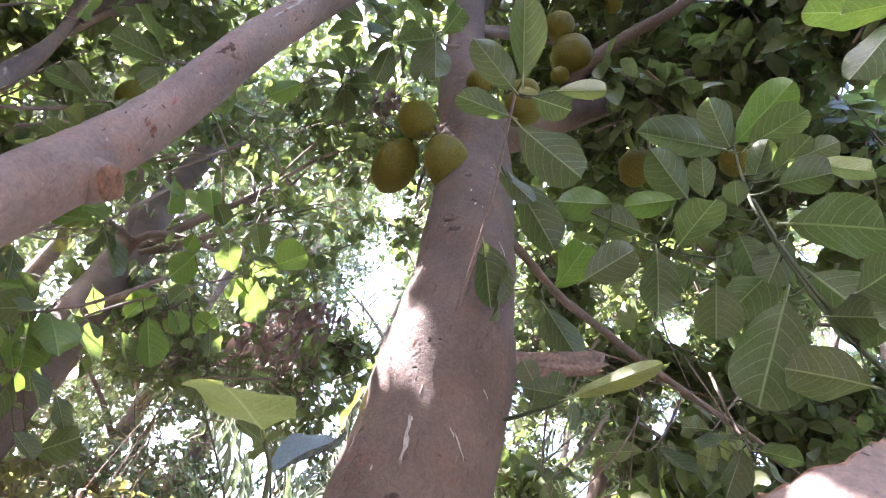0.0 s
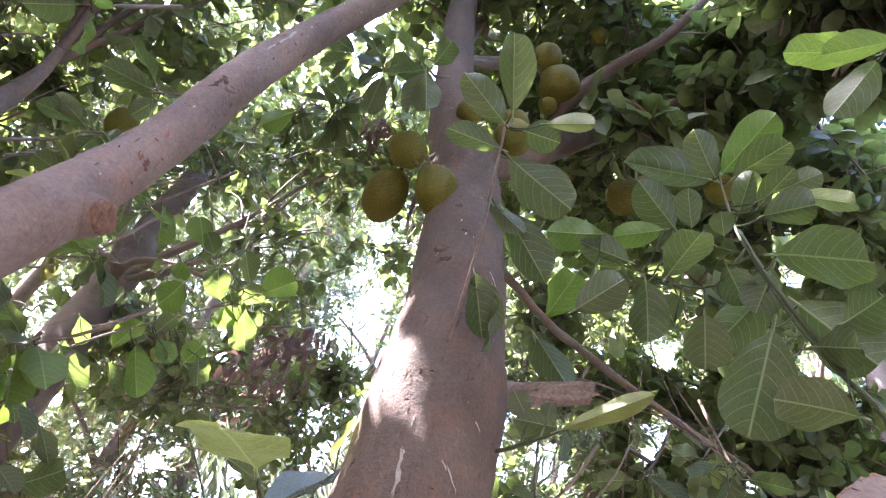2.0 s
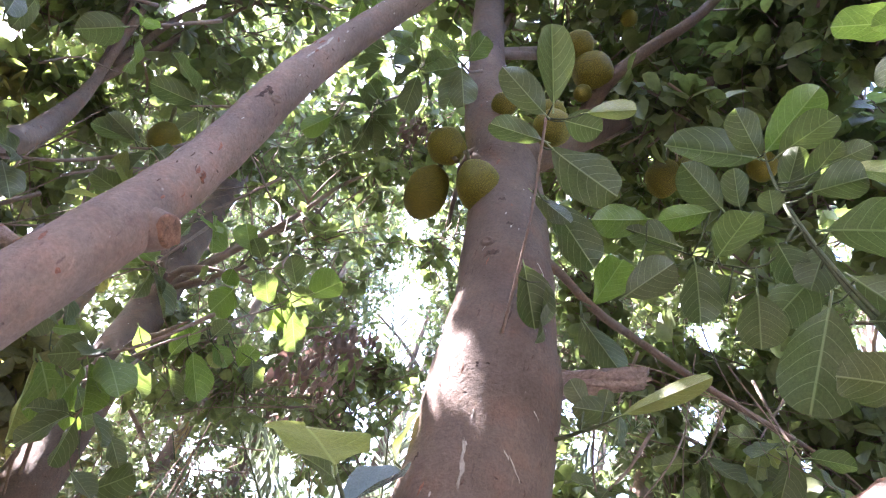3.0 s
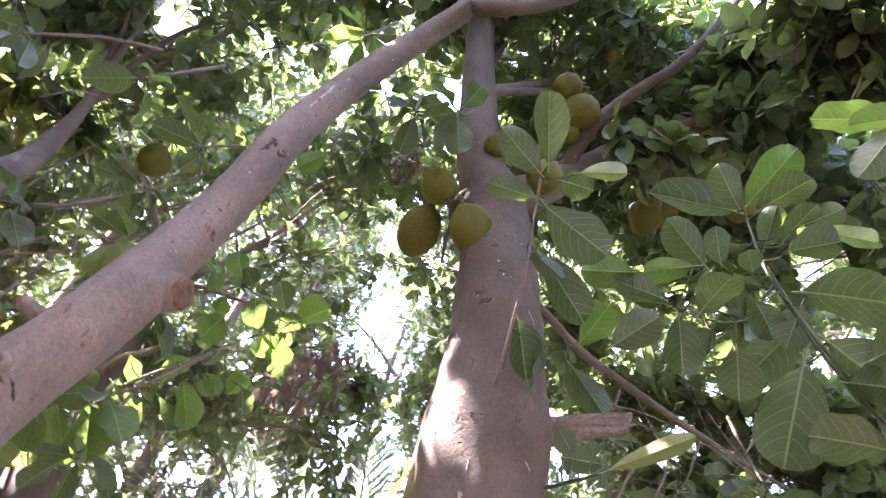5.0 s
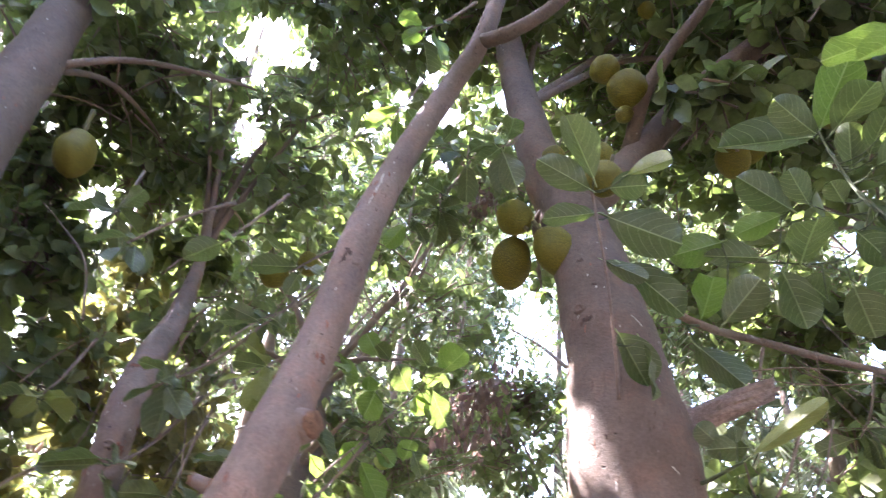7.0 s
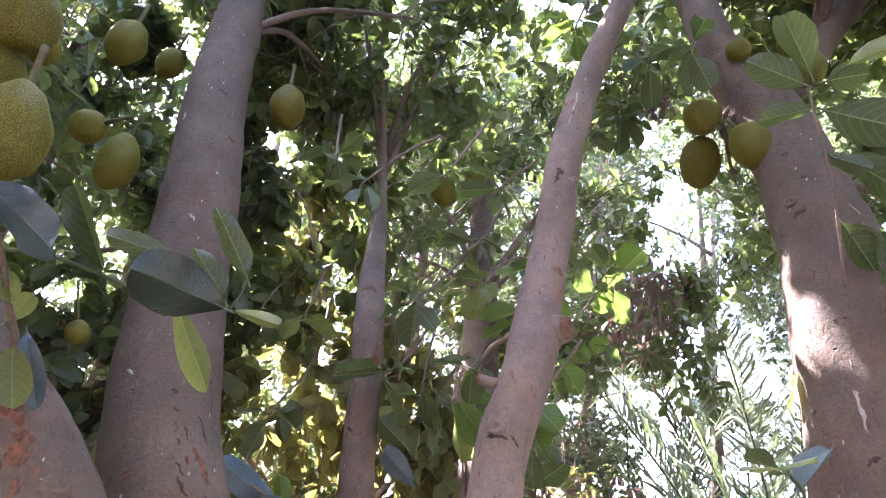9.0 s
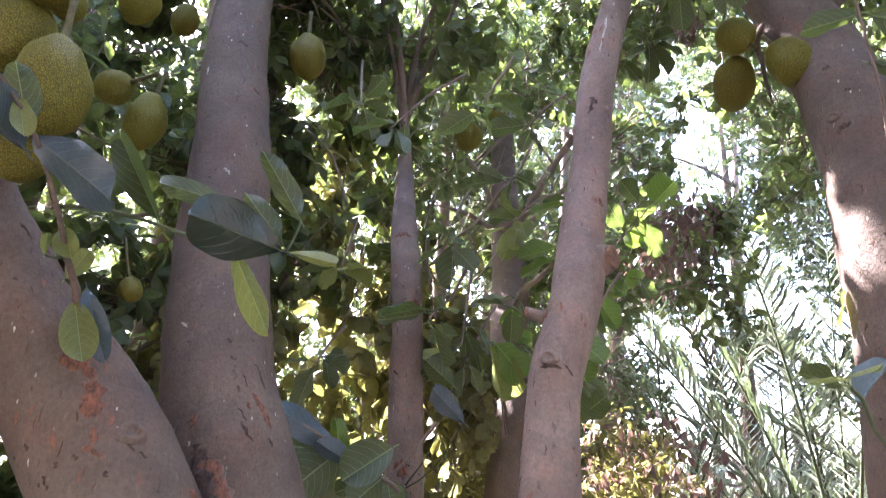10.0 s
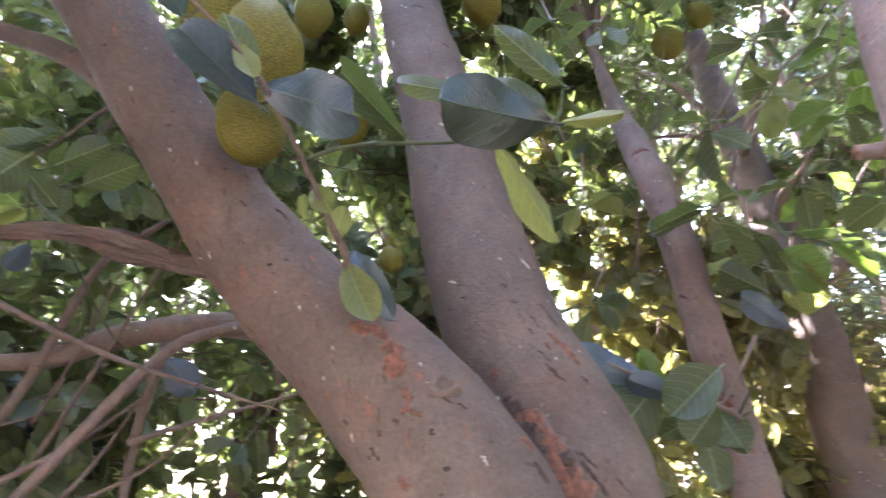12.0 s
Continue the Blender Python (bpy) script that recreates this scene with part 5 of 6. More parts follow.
jackfruit((-3.042, 0.313, 3.496), 0.09, 1, (0.1, 0.1, 1), 1.0)
jackfruit((-3.048, 0.539, 3.537), 0.065, 1, (0.2, 0.1, 1), 2.0)
jackfruit((-2.50, 0.900, 3.35), 0.085, 1, (0.0, -0.1, 1), 2.0)
jackfruit((-2.084, 0.129, 1.939), 0.034, 2, (-0.2, -0.2, 0.9), 2.0)
jackfruit((-2.793, 2.595, 3.805), 0.10, 0, (-0.2, -0.2, 0.9), 2.0)
jackfruit((-2.601, 2.691, 3.911), 0.08, 0, (-0.2, -0.2, 0.9), 1.0)


# ---- scars, cracks and pale streaks on the bark ----
def scars(trunk, marks):
    """Ragged patches that hug a trunk: (place, way along, half length, half width, kind)."""
    base = root_of(trunk)
    tree = BVHTree.FromPolygons([v.co + base for v in trunk.data.vertices], [p.vertices[:] for p in trunk.data.polygons])
    look_of = {"raw": (RAW_RAGGED, "raw orange bark wound", 0.004), "dark": (CRACK_RAGGED, "dark crack in the bark", 0.002), "pale": (PALE_RAGGED, "pale lichen streak", 0.002), "pit": (CRACK_RAGGED, "dark patch standing in for a hollow in the wound", 0.008)}
    for n, (place, way, half, wide, kind) in enumerate(marks):
        mat, label, lift = look_of[kind]
        p, normal, _, _ = tree.find_nearest(Vector(place))
        w = Vector(way)
        w = (w - normal * w.dot(normal)).normalized()
        s = normal.cross(w)
        bm = bmesh.new()
        layer = bm.verts.layers.float.new("edge")
        rows = []
        for i in range(15):
            u = i / 7 - 1
            row = []
            for j in range(7):
                c = j / 3 - 1
                edge = math.sqrt(max(0.02, 1 - u * u)) * (1 + 0.75 * noise.noise(Vector((u * 3 + n, c * 0.5, n * 3.1))) + 0.55 * noise.noise(Vector((u * 9 + n, c * 0.9, n * 1.3))))
                wander = 0.9 * wide * noise.noise(Vector((u * 2, n * 1.7, 5)))
                q = p + w * (u * half) + s * (c * wide * edge + wander)
                f, fn, _, _ = tree.find_nearest(q)
                rim = 1 - max(abs(c), abs(u)) ** 3
                row.append(bm.verts.new(f + fn * (lift * (1.6 * rim - 0.5) + 0.0015 * noise.noise(q * 160))))
                row[-1][layer] = 1 - max(abs(c), abs(u)) ** 2.2
            rows.append(row)
        for a, b in zip(rows[:-1], rows[1:]):
            for k in range(6):
                bm.faces.new((a[k], a[k + 1], b[k + 1], b[k]))
        part("bark_scar", bm, mat, trunk, label)


scars(main_trunk, [
    ((-0.428, 1.673, 2.782), (0.92, -0.23, 0.32), 0.037, 0.0155, "dark"),
    ((-0.302, 1.648, 2.546), (0.04, -0.13, -0.99), 0.027, 0.0040, "dark"),
    ((-0.305, 1.632, 2.063), (0.18, 0.01, -0.98), 0.079, 0.0067, "pale"),
    ((-0.310, 1.632, 2.109), (0.02, -0.01, -1.00), 0.019, 0.0042, "pale"),
    ((-0.173, 1.665, 2.100), (0.57, 0.41, -0.71), 0.043, 0.0042, "pale"),
    ((-0.201, 1.648, 2.123), (0.66, 0.28, -0.70), 0.019, 0.0027, "pale"),
    ((-0.316, 1.637, 2.202), (0.12, -0.08, -0.99), 0.019, 0.0029, "pale"),
    ((-0.286, 1.632, 1.914), (-0.76, 0.10, -0.65), 0.030, 0.0087, "dark"),
    ((-0.435, 1.696, 2.068), (-0.35, 0.38, -0.86), 0.016, 0.0057, "dark"),
    ((-0.347, 1.632, 2.351), (0.51, -0.04, -0.86), 0.013, 0.0057, "dark"),
    ((-0.153, 1.687, 2.268), (0.66, 0.44, -0.62), 0.021, 0.0029, "pale"),
])
scars(main_trunk, [
    ((-0.401, 1.672, 2.932), (0.99, 0.11, 0.04), 0.015, 0.0092, "dark"),
    ((-0.257, 1.715, 2.789), (0.57, 0.47, -0.68), 0.033, 0.0034, "pale"),
    ((-0.464, 1.684, 3.063), (0.99, -0.08, 0.09), 0.020, 0.0120, "dark"),
])
scars(slim_trunk, [
    ((-1.103, 1.151, 2.420), (-0.21, -0.14, 0.97), 0.022, 0.0103, "raw"),
    ((-1.162, 1.215, 2.866), (0.71, 0.22, -0.66), 0.025, 0.0111, "dark"),
    ((-1.171, 1.208, 2.836), (-0.12, -0.16, -0.98), 0.037, 0.0080, "dark"),
    ((-1.155, 1.282, 3.201), (-0.06, -0.17, -0.98), 0.121, 0.0066, "pale"),
    ((-1.131, 0.754, 1.386), (-0.23, 0.03, -0.97), 0.128, 0.0240, "raw"),
    ((-1.108, 0.847, 1.815), (0.95, 0.30, -0.05), 0.041, 0.0056, "dark"),
    ((-1.064, 0.875, 1.808), (0.51, 0.49, -0.71), 0.026, 0.0037, "dark"),
    ((-1.031, 0.748, 1.344), (0.70, 0.33, -0.63), 0.005, 0.0086, "dark"),
    ((-1.170, 0.923, 1.978), (-0.54, 0.36, -0.76), 0.025, 0.0141, "raw"),
])
scars(fork_limb, [
    ((-1.775, -0.073, 1.667), (0.50, 0.60, -0.62), 0.036, 0.0180, "raw"),
    ((-1.738, -0.060, 1.606), (0.47, 0.10, -0.88), 0.061, 0.0264, "raw"),
    ((-1.702, -0.058, 1.528), (0.38, -0.01, -0.92), 0.030, 0.0086, "raw"),
    ((-1.688, -0.055, 1.497), (0.68, 0.67, -0.28), 0.031, 0.0086, "raw"),
    ((-1.700, -0.077, 1.374), (0.54, 0.29, -0.79), 0.019, 0.0150, "raw"),
    ((-1.816, -0.135, 1.495), (0.30, 0.32, -0.90), 0.011, 0.0066, "dark"),
    ((-1.739, -0.101, 1.465), (0.40, 0.24, -0.89), 0.009, 0.0063, "dark"),
    ((-1.658, -0.032, 1.456), (0.49, 0.40, -0.77), 0.009, 0.0062, "dark"),
    ((-1.775, -0.108, 1.423), (0.23, 0.24, -0.94), 0.006, 0.0048, "dark"),
    ((-1.751, -0.101, 1.420), (0.27, 0.23, -0.93), 0.006, 0.0048, "dark"),
    ((-1.662, 0.008, 1.515), (0.53, 0.63, -0.56), 0.021, 0.0046, "dark"),
])
scars(fork_limb, [
    ((-1.648, 0.034, 1.499), (0.47, 0.58, -0.67), 0.014, 0.0046, "dark"),
    ((-1.685, -0.009, 1.547), (0.50, 0.71, -0.50), 0.015, 0.0036, "pale"),
    ((-1.640, -0.035, 1.304), (0.64, 0.69, -0.33), 0.013, 0.0045, "dark"),
    ((-1.607, 0.043, 1.397), (0.33, 0.37, -0.87), 0.014, 0.0046, "pale"),
    ((-1.819, -0.155, 1.616), (0.26, 0.27, -0.93), 0.007, 0.0042, "dark"),
    ((-1.709, -0.079, 1.484), (0.52, 0.33, -0.79), 0.011, 0.0053, "dark"),
    ((-1.760, -0.106, 1.433), (0.45, 0.27, -0.85), 0.014, 0.0054, "dark"),
    ((-1.792, -0.100, 1.681), (0.56, 0.77, -0.32), 0.040, 0.0156, "raw"),
    ((-1.741, -0.067, 1.602), (0.40, -0.00, -0.92), 0.054, 0.0171, "raw"),
    ((-1.953, -0.211, 1.982), (0.20, 0.74, -0.64), 0.031, 0.0065, "dark"),
    ((-1.959, -0.300, 2.001), (0.23, 0.65, -0.72), 0.014, 0.0048, "dark"),
])
scars(fork_limb, [
    ((-1.606, 0.158, 1.363), (0.17, 0.47, -0.86), 0.034, 0.0165, "dark"),
    ((-1.632, 0.160, 1.416), (0.06, 0.57, -0.82), 0.021, 0.0153, "raw"),
])
scars(fork_trunk, [
    ((-1.785, 0.436, 1.623), (0.47, 0.32, -0.82), 0.057, 0.0132, "raw"),
    ((-1.835, 0.449, 1.723), (0.36, 0.35, -0.86), 0.041, 0.0060, "dark"),
    ((-1.748, 0.441, 1.547), (0.38, 0.38, -0.84), 0.019, 0.0057, "dark"),
    ((-1.836, 0.395, 1.715), (0.43, 0.25, -0.87), 0.027, 0.0039, "dark"),
    ((-1.803, 0.396, 1.643), (0.49, 0.25, -0.83), 0.016, 0.0080, "raw"),
    ((-1.921, 0.460, 1.901), (0.33, 0.37, -0.87), 0.027, 0.0048, "pale"),
    ((-1.902, 0.364, 1.828), (0.58, 0.72, -0.38), 0.014, 0.0080, "dark"),
    ((-1.874, 0.368, 1.777), (0.58, 0.72, -0.38), 0.014, 0.0058, "dark"),
    ((-1.880, 0.291, 1.589), (0.79, 0.35, -0.50), 0.019, 0.0158, "raw"),
    ((-1.831, 0.374, 1.688), (0.50, 0.28, -0.82), 0.013, 0.0039, "dark"),
    ((-1.801, 0.426, 1.651), (0.46, 0.37, -0.81), 0.045, 0.0095, "raw"),
])
scars(fork_trunk, [
    ((-1.851, 0.440, 1.757), (0.35, 0.51, -0.78), 0.021, 0.0054, "dark"),
    ((-2.026, 0.283, 1.866), (0.90, 0.25, -0.35), 0.021, 0.0056, "pale"),
    ((-2.184, 0.415, 2.460), (0.67, 0.34, -0.66), 0.024, 0.0058, "pale"),
    ((-2.444, 0.525, 3.162), (0.53, 0.81, -0.25), 0.030, 0.0158, "dark"),
    ((-2.329, 0.562, 2.910), (0.22, 0.80, -0.56), 0.024, 0.0119, "dark"),
    ((-2.497, 0.426, 2.990), (0.20, -0.13, -0.97), 0.027, 0.0069, "pale"),
    ((-1.850, 0.302, 1.518), (0.38, 0.12, -0.92), 0.020, 0.0150, "dark"),
    ((-1.823, 0.308, 1.476), (0.42, 0.03, -0.91), 0.056, 0.0330, "dark"),
    ((-1.80, 0.275, 1.40), (0.45, 0.08, -0.88), 0.112, 0.0270, "dark"),
    ((-1.77, 0.27, 1.30), (0.45, 0.08, -0.88), 0.088, 0.0330, "dark"),
    ((-1.70, 0.375, 1.33), (0.5, 0.3, -0.82), 0.075, 0.0090, "dark"),
    ((-1.76, 0.325, 1.40), (0.6, 0.1, -0.8), 0.037, 0.0180, "dark"),
    ((-1.791, 0.318, 1.441), (0.60, 0.20, -0.77), 0.075, 0.0300, "raw"),
    ((-1.752, 0.332, 1.376), (0.50, 0.20, -0.84), 0.106, 0.0420, "raw"),
    ((-1.727, 0.338, 1.316), (0.54, 0.27, -0.80), 0.088, 0.0460, "raw"),
])
scars(fork_trunk, [
    ((-1.868, 0.294, 1.530), (0.25, 0.07, -0.97), 0.010, 0.0051, "pale"),
])
# Raised dark patches; the shade of the deep hollow is in their colour.
scars(fork_trunk, [
    ((-1.785, 0.305, 1.43), (0.5, 0.15, -0.85), 0.060, 0.0272, "pit"), ((-1.765, 0.30, 1.36), (0.45, 0.08, -0.88), 0.084, 0.0306, "pit"), ((-1.73, 0.345, 1.36), (0.5, 0.25, -0.83), 0.036, 0.0170, "pit"), ((-1.74, 0.30, 1.29), (0.45, 0.1, -0.88), 0.072, 0.0340, "pit"),
])
# long dark fissures round the wound
scars(fork_trunk, [
    ((-1.697, 0.191, 1.494), (0.05, 0.58, -0.82), 0.026, 0.0100, "dark"),
    ((-1.698, 0.236, 1.449), (0.20, 0.72, -0.67), 0.030, 0.0080, "dark"),
    ((-1.696, 0.296, 1.418), (0.38, 0.84, -0.39), 0.034, 0.0060, "dark"),
    ((-1.697, 0.365, 1.370), (0.08, 0.61, -0.79), 0.045, 0.0060, "dark"),
    ((-1.699, 0.418, 1.308), (0.05, 0.58, -0.81), 0.035, 0.0050, "dark"),
    ((-1.709, 0.212, 1.395), (-0.15, 0.33, -0.93), 0.060, 0.0140, "dark"),
    ((-1.697, 0.267, 1.401), (0.05, 0.58, -0.81), 0.050, 0.0080, "dark"),
    ((-1.695, 0.342, 1.607), (0.02, 0.55, -0.84), 0.045, 0.0060, "dark"),
    ((-1.704, 0.327, 1.670), (0.00, 0.52, -0.85), 0.030, 0.0040, "dark"),
])
scars(pole_trunk, [
    ((-2.045, 1.335, 2.192), (0.32, 0.82, -0.48), 0.034, 0.0276, "raw"),
    ((-2.067, 1.376, 1.502), (0.84, 0.36, -0.40), 0.045, 0.0348, "raw"),
    ((-2.224, 1.397, 2.601), (0.91, 0.40, 0.06), 0.055, 0.0179, "raw"),
    ((-2.101, 1.322, 1.891), (0.92, 0.22, -0.32), 0.019, 0.0087, "dark"),
])


def nicks(trunk, count, seed, low, high, mat, name, long=(0.005, 0.019), wide=(0.0007, 0.0022), lift=0.0012, label=""):
    """Many small lens-shaped flakes and slits lying along a trunk, joined."""
    gen = random.Random(seed)
    verts = [v for v in trunk.data.vertices if low < v.co.z + root_of(trunk).z < high]
    bm = bmesh.new()
    for n in range(count):
        v = gen.choice(verts)
        normal = v.normal.normalized()
        up = Vector((0, 0, 1)) + Vector((gen.gauss(0, 0.22), gen.gauss(0, 0.22), 0))
        up = (up - normal * up.dot(normal)).normalized()
        s = normal.cross(up)
        half, w = gen.uniform(*long), gen.uniform(*wide)
        c = v.co + up * gen.uniform(-0.03, 0.03) + s * gen.uniform(-0.015, 0.015)
        bow = gen.uniform(-0.25, 0.25)
        left, right = [], []
        for k in range(7):
            u = k / 3 - 1
            e = w * (1 - u * u) * gen.uniform(0.5, 1.3) + 0.0004
            q = c + up * (u * half) + s * (bow * half * u * u) + normal * (lift - 0.002 * abs(u))
            left.append(bm.verts.new(q - s * e))
            right.append(bm.verts.new(q + s * e + normal * gen.uniform(0, 0.0015)))
        for k in range(6):
            bm.faces.new((left[k], right[k], right[k + 1], left[k + 1]))
    bmesh.ops.translate(bm, verts=bm.verts, vec=root_of(trunk))
    return tagged(part(name, bm, mat, trunk, label), kind="stuff")


for trunk, count, low, high, seed in ((main_trunk, 150, 1.2, 3.8, 1), (slim_trunk, 130, 0.9, 4.2, 2), (fork_trunk, 190, 0.9, 3.4, 3), (fork_limb, 210, 0.9, 2.8, 4), (pole_trunk, 110, 0.9, 3.2, 5)):
    nicks(trunk, count * 2 // 3, seed, low, high, CRACK, "slit_mass", label="short dark slits in the bark")
    nicks(trunk, count // 4, seed + 20, low, high, LICHEN, "lichen_mass", (0.003, 0.010), (0.0008, 0.0022), label="pale flecks on the bark")
    nicks(trunk, count // 3, seed + 40, low, high, RAW, "flaking_mass", (0.006, 0.022), (0.002, 0.006), 0.002, "reddish flakes of peeling bark")


# ---- near leafy shoots ----
def shoot(parent, stem, leaves, mat=TWIG, name="shoot", sides=7, label=""):
    s = part(name, tube(stem, sides, 0.03, 0.06, len(leaves) * 1.7), mat, parent, label)
    line = spline(stem, 0.015)
    for k, (base, tip, width, roll, kind) in enumerate(leaves):
        # a stalk from the stem to the blade
        near = min(line, key=lambda p: (Vector(p[:3]) - Vector(base)).length)
        put_leaf(s, base, tip, width, roll, kind, (k * 3 + len(leaves)) % 4)
        gap = (Vector(near[:3]) - Vector(base)).length
        if gap > 0.02:
            mid = (Vector(near[:3]) + Vector(base)) / 2 + Vector((0, 0, -0.15 * gap))
            part("leaf_stalk", tube([(*near[:3], 0.0035), (*mid, 0.0028), (*base, 0.0024)], 5, 0.05, 0.02), GREEN_STEM, s)
    return s


shoot(main_tree, [(-0.325, 1.76, 2.44, 0.0090), (-0.308, 1.64, 2.47, 0.0065), (-0.300, 1.53, 2.61, 0.0055), (-0.299, 1.42, 2.767, 0.0048), (-0.314, 1.36, 2.92, 0.0045), (-0.327, 1.30, 3.047, 0.0050)], [
    ((-0.31, 1.25, 3.06), (-0.35, 1.04, 3.14), 0.116, 4, "green"),
    ((-0.33, 1.29, 3.05), (-0.49, 1.23, 3.16), 0.104, 44, "green"),
    ((-0.32, 1.34, 2.99), (-0.46, 1.25, 2.92), 0.079, 41, "green"),
    ((-0.27, 1.31, 3.06), (-0.16, 1.34, 3.08), 0.102, -35, "green"),
    ((-0.21, 1.29, 3.09), (-0.07, 1.25, 3.09), 0.057, -30, "yellow"),
    ((-0.29, 1.37, 2.99), (-0.07, 1.42, 2.88), 0.148, -65, "green"),
    ((-0.32, 1.46, 2.88), (-0.19, 1.46, 2.8), 0.066, -76, "green"),
    ((-0.26, 1.48, 2.87), (-0.08, 1.56, 2.72), 0.128, -32, "green"),
    ((-0.287, 1.520, 2.646), (-0.218, 1.637, 2.509), 0.113, -6, "green"),
    ((-0.22, 1.57, 2.64), (-0.185, 1.64, 2.47), 0.040, 50, "green"),
], BARK_PALE, "sucker")
shoot(stump_tree, [(0.380, 1.020, 1.450, 0.0124), (0.780, 1.280, 1.750, 0.0112), (0.860, 1.420, 2.200, 0.0099), (0.804, 1.487, 2.524, 0.0087), (0.719, 1.514, 2.640, 0.0074), (0.612, 1.522, 2.774, 0.0068), (0.529, 1.527, 2.913, 0.0062), (0.454, 1.562, 3.092, 0.0056), (0.410, 1.616, 3.329, 0.0050), (0.393, 1.636, 3.448, 0.0037)], [
    ((0.38, 1.69, 3.48), (0.06, 1.81, 3.6), 0.161, 32, "green"),
    ((0.39, 1.68, 3.48), (0.26, 1.57, 3.58), 0.136, 45, "green"),
    ((0.4, 1.65, 3.47), (0.5, 1.43, 3.58), 0.146, -26, "bright"),
    ((0.43, 1.6, 3.41), (0.55, 1.42, 3.45), 0.128, -16, "green"),
    ((0.46, 1.62, 3.25), (0.46, 1.5, 3.35), 0.093, -12, "green"),
    ((0.51, 1.58, 3.27), (0.57, 1.45, 3.35), 0.095, -21, "green"),
    ((0.55, 1.52, 3.3), (0.65, 1.44, 3.34), 0.092, -53, "green"),
    ((0.57, 1.49, 3.26), (0.72, 1.34, 3.12), 0.066, -46, "yellow"),
    ((0.51, 1.53, 3.18), (0.62, 1.42, 3.16), 0.121, -26, "green"),
    ((0.4, 1.54, 3.06), (0.37, 1.49, 3.11), 0.076, 14, "green"),
], GREEN_STEM, "bough")
shoot(stump_tree, [(0.44, 1.53, 3.09, 0.0056), (0.52, 1.52, 2.93, 0.0062), (0.61, 1.51, 2.79, 0.0068), (0.72, 1.505, 2.65, 0.0074)], [
    ((0.53, 1.46, 2.96), (0.7, 1.27, 2.84), 0.179, -42, "green"),
    ((0.56, 1.56, 2.77), (0.55, 1.69, 2.49), 0.203, 27, "green"),
    ((0.75, 1.51, 2.53), (0.55, 1.53, 2.53), 0.149, 38, "green"),
    ((0.6, 1.49, 2.82), (0.76, 1.43, 2.64), 0.186, -48, "green"),
    ((0.42, 1.56, 2.96), (0.5, 1.61, 2.87), 0.107, -24, "green"),
    ((0.54, 1.52, 2.96), (0.52, 1.58, 2.83), 0.115, 24, "green"),
    ((0.69, 1.44, 2.75), (0.74, 1.32, 2.77), 0.136, -61, "green"),
    ((0.54, 1.58, 2.9), (0.46, 1.75, 2.8), 0.140, 48, "green"),
    ((0.65, 1.5, 2.7), (0.71, 1.38, 2.64), 0.113, -62, "green"),
], GREEN_STEM, "bough")
shoot(stump_tree, [(0.467, 1.545, 3.033, 0.0043), (0.406, 1.607, 2.913, 0.0037), (0.305, 1.662, 2.922, 0.0031), (0.182, 1.680, 2.953, 0.0031), (0.052, 1.677, 2.967, 0.0025)], [
    ((0.26, 1.6, 3.1), (0.11, 1.55, 3.23), 0.124, 50, "green"),
    ((0.31, 1.58, 3.1), (0.26, 1.5, 3.19), 0.094, 33, "green"),
    ((0.23, 1.61, 3.09), (0.08, 1.7, 3.09), 0.089, 52, "bright"),
    ((0.04, 1.63, 3.02), (-0.13, 1.69, 3.02), 0.122, 63, "bright"),
    ((0.15, 1.67, 2.97), (-0.02, 1.66, 2.99), 0.109, 43, "green"),
    ((0.26, 1.59, 2.89), (0.3, 1.39, 2.92), 0.128, -6, "green"),
    ((0.02, 1.72, 2.76), (0.14, 1.63, 2.86), 0.126, -44, "green"),
    ((0.21, 1.66, 2.9), (0.27, 1.76, 2.75), 0.133, 3, "green"),
    ((0.39, 1.63, 2.81), (0.43, 1.72, 2.68), 0.139, 7, "green"),
    ((0.33, 1.75, 2.84), (0.27, 1.71, 2.9), 0.112, 17, "green"),
], GREEN_STEM, "twig")
shoot(stump_tree, [(0.860, 1.400, 2.250, 0.0087), (0.800, 1.100, 2.700, 0.0068), (0.598, 0.823, 2.945, 0.0050), (0.521, 0.794, 2.955, 0.0037), (0.466, 0.803, 2.945, 0.0025)], [
    ((0.46, 0.8, 2.95), (0.3, 0.84, 2.97), 0.084, 14, "bright"),
    ((0.46, 0.72, 2.87), (0.35, 0.78, 2.87), 0.068, 19, "bright"),
    ((0.49, 0.83, 2.98), (0.44, 0.93, 2.88), 0.099, 51, "green"),
], GREEN_STEM, "twig")
shoot(main_tree, [(-0.200, 1.840, 2.250, 0.0090), (-0.096, 1.779, 2.255, 0.0070), (-0.040, 1.721, 2.266, 0.0060), (0.032, 1.637, 2.281, 0.0040), (0.059, 1.578, 2.285, 0.0030)], [
    ((0.06, 1.57, 2.28), (0.24, 1.45, 2.38), 0.055, -58, "yellow"),
    ((0.05, 1.69, 2.34), (-0.06, 1.74, 2.35), 0.078, 66, "green"),
    ((0.02, 1.68, 2.35), (0.02, 1.66, 2.39), 0.046, 15, "green"),
    ((-0.03, 1.73, 2.36), (-0.09, 1.7, 2.41), 0.076, 71, "green"),
], GREEN_STEM, "sucker")
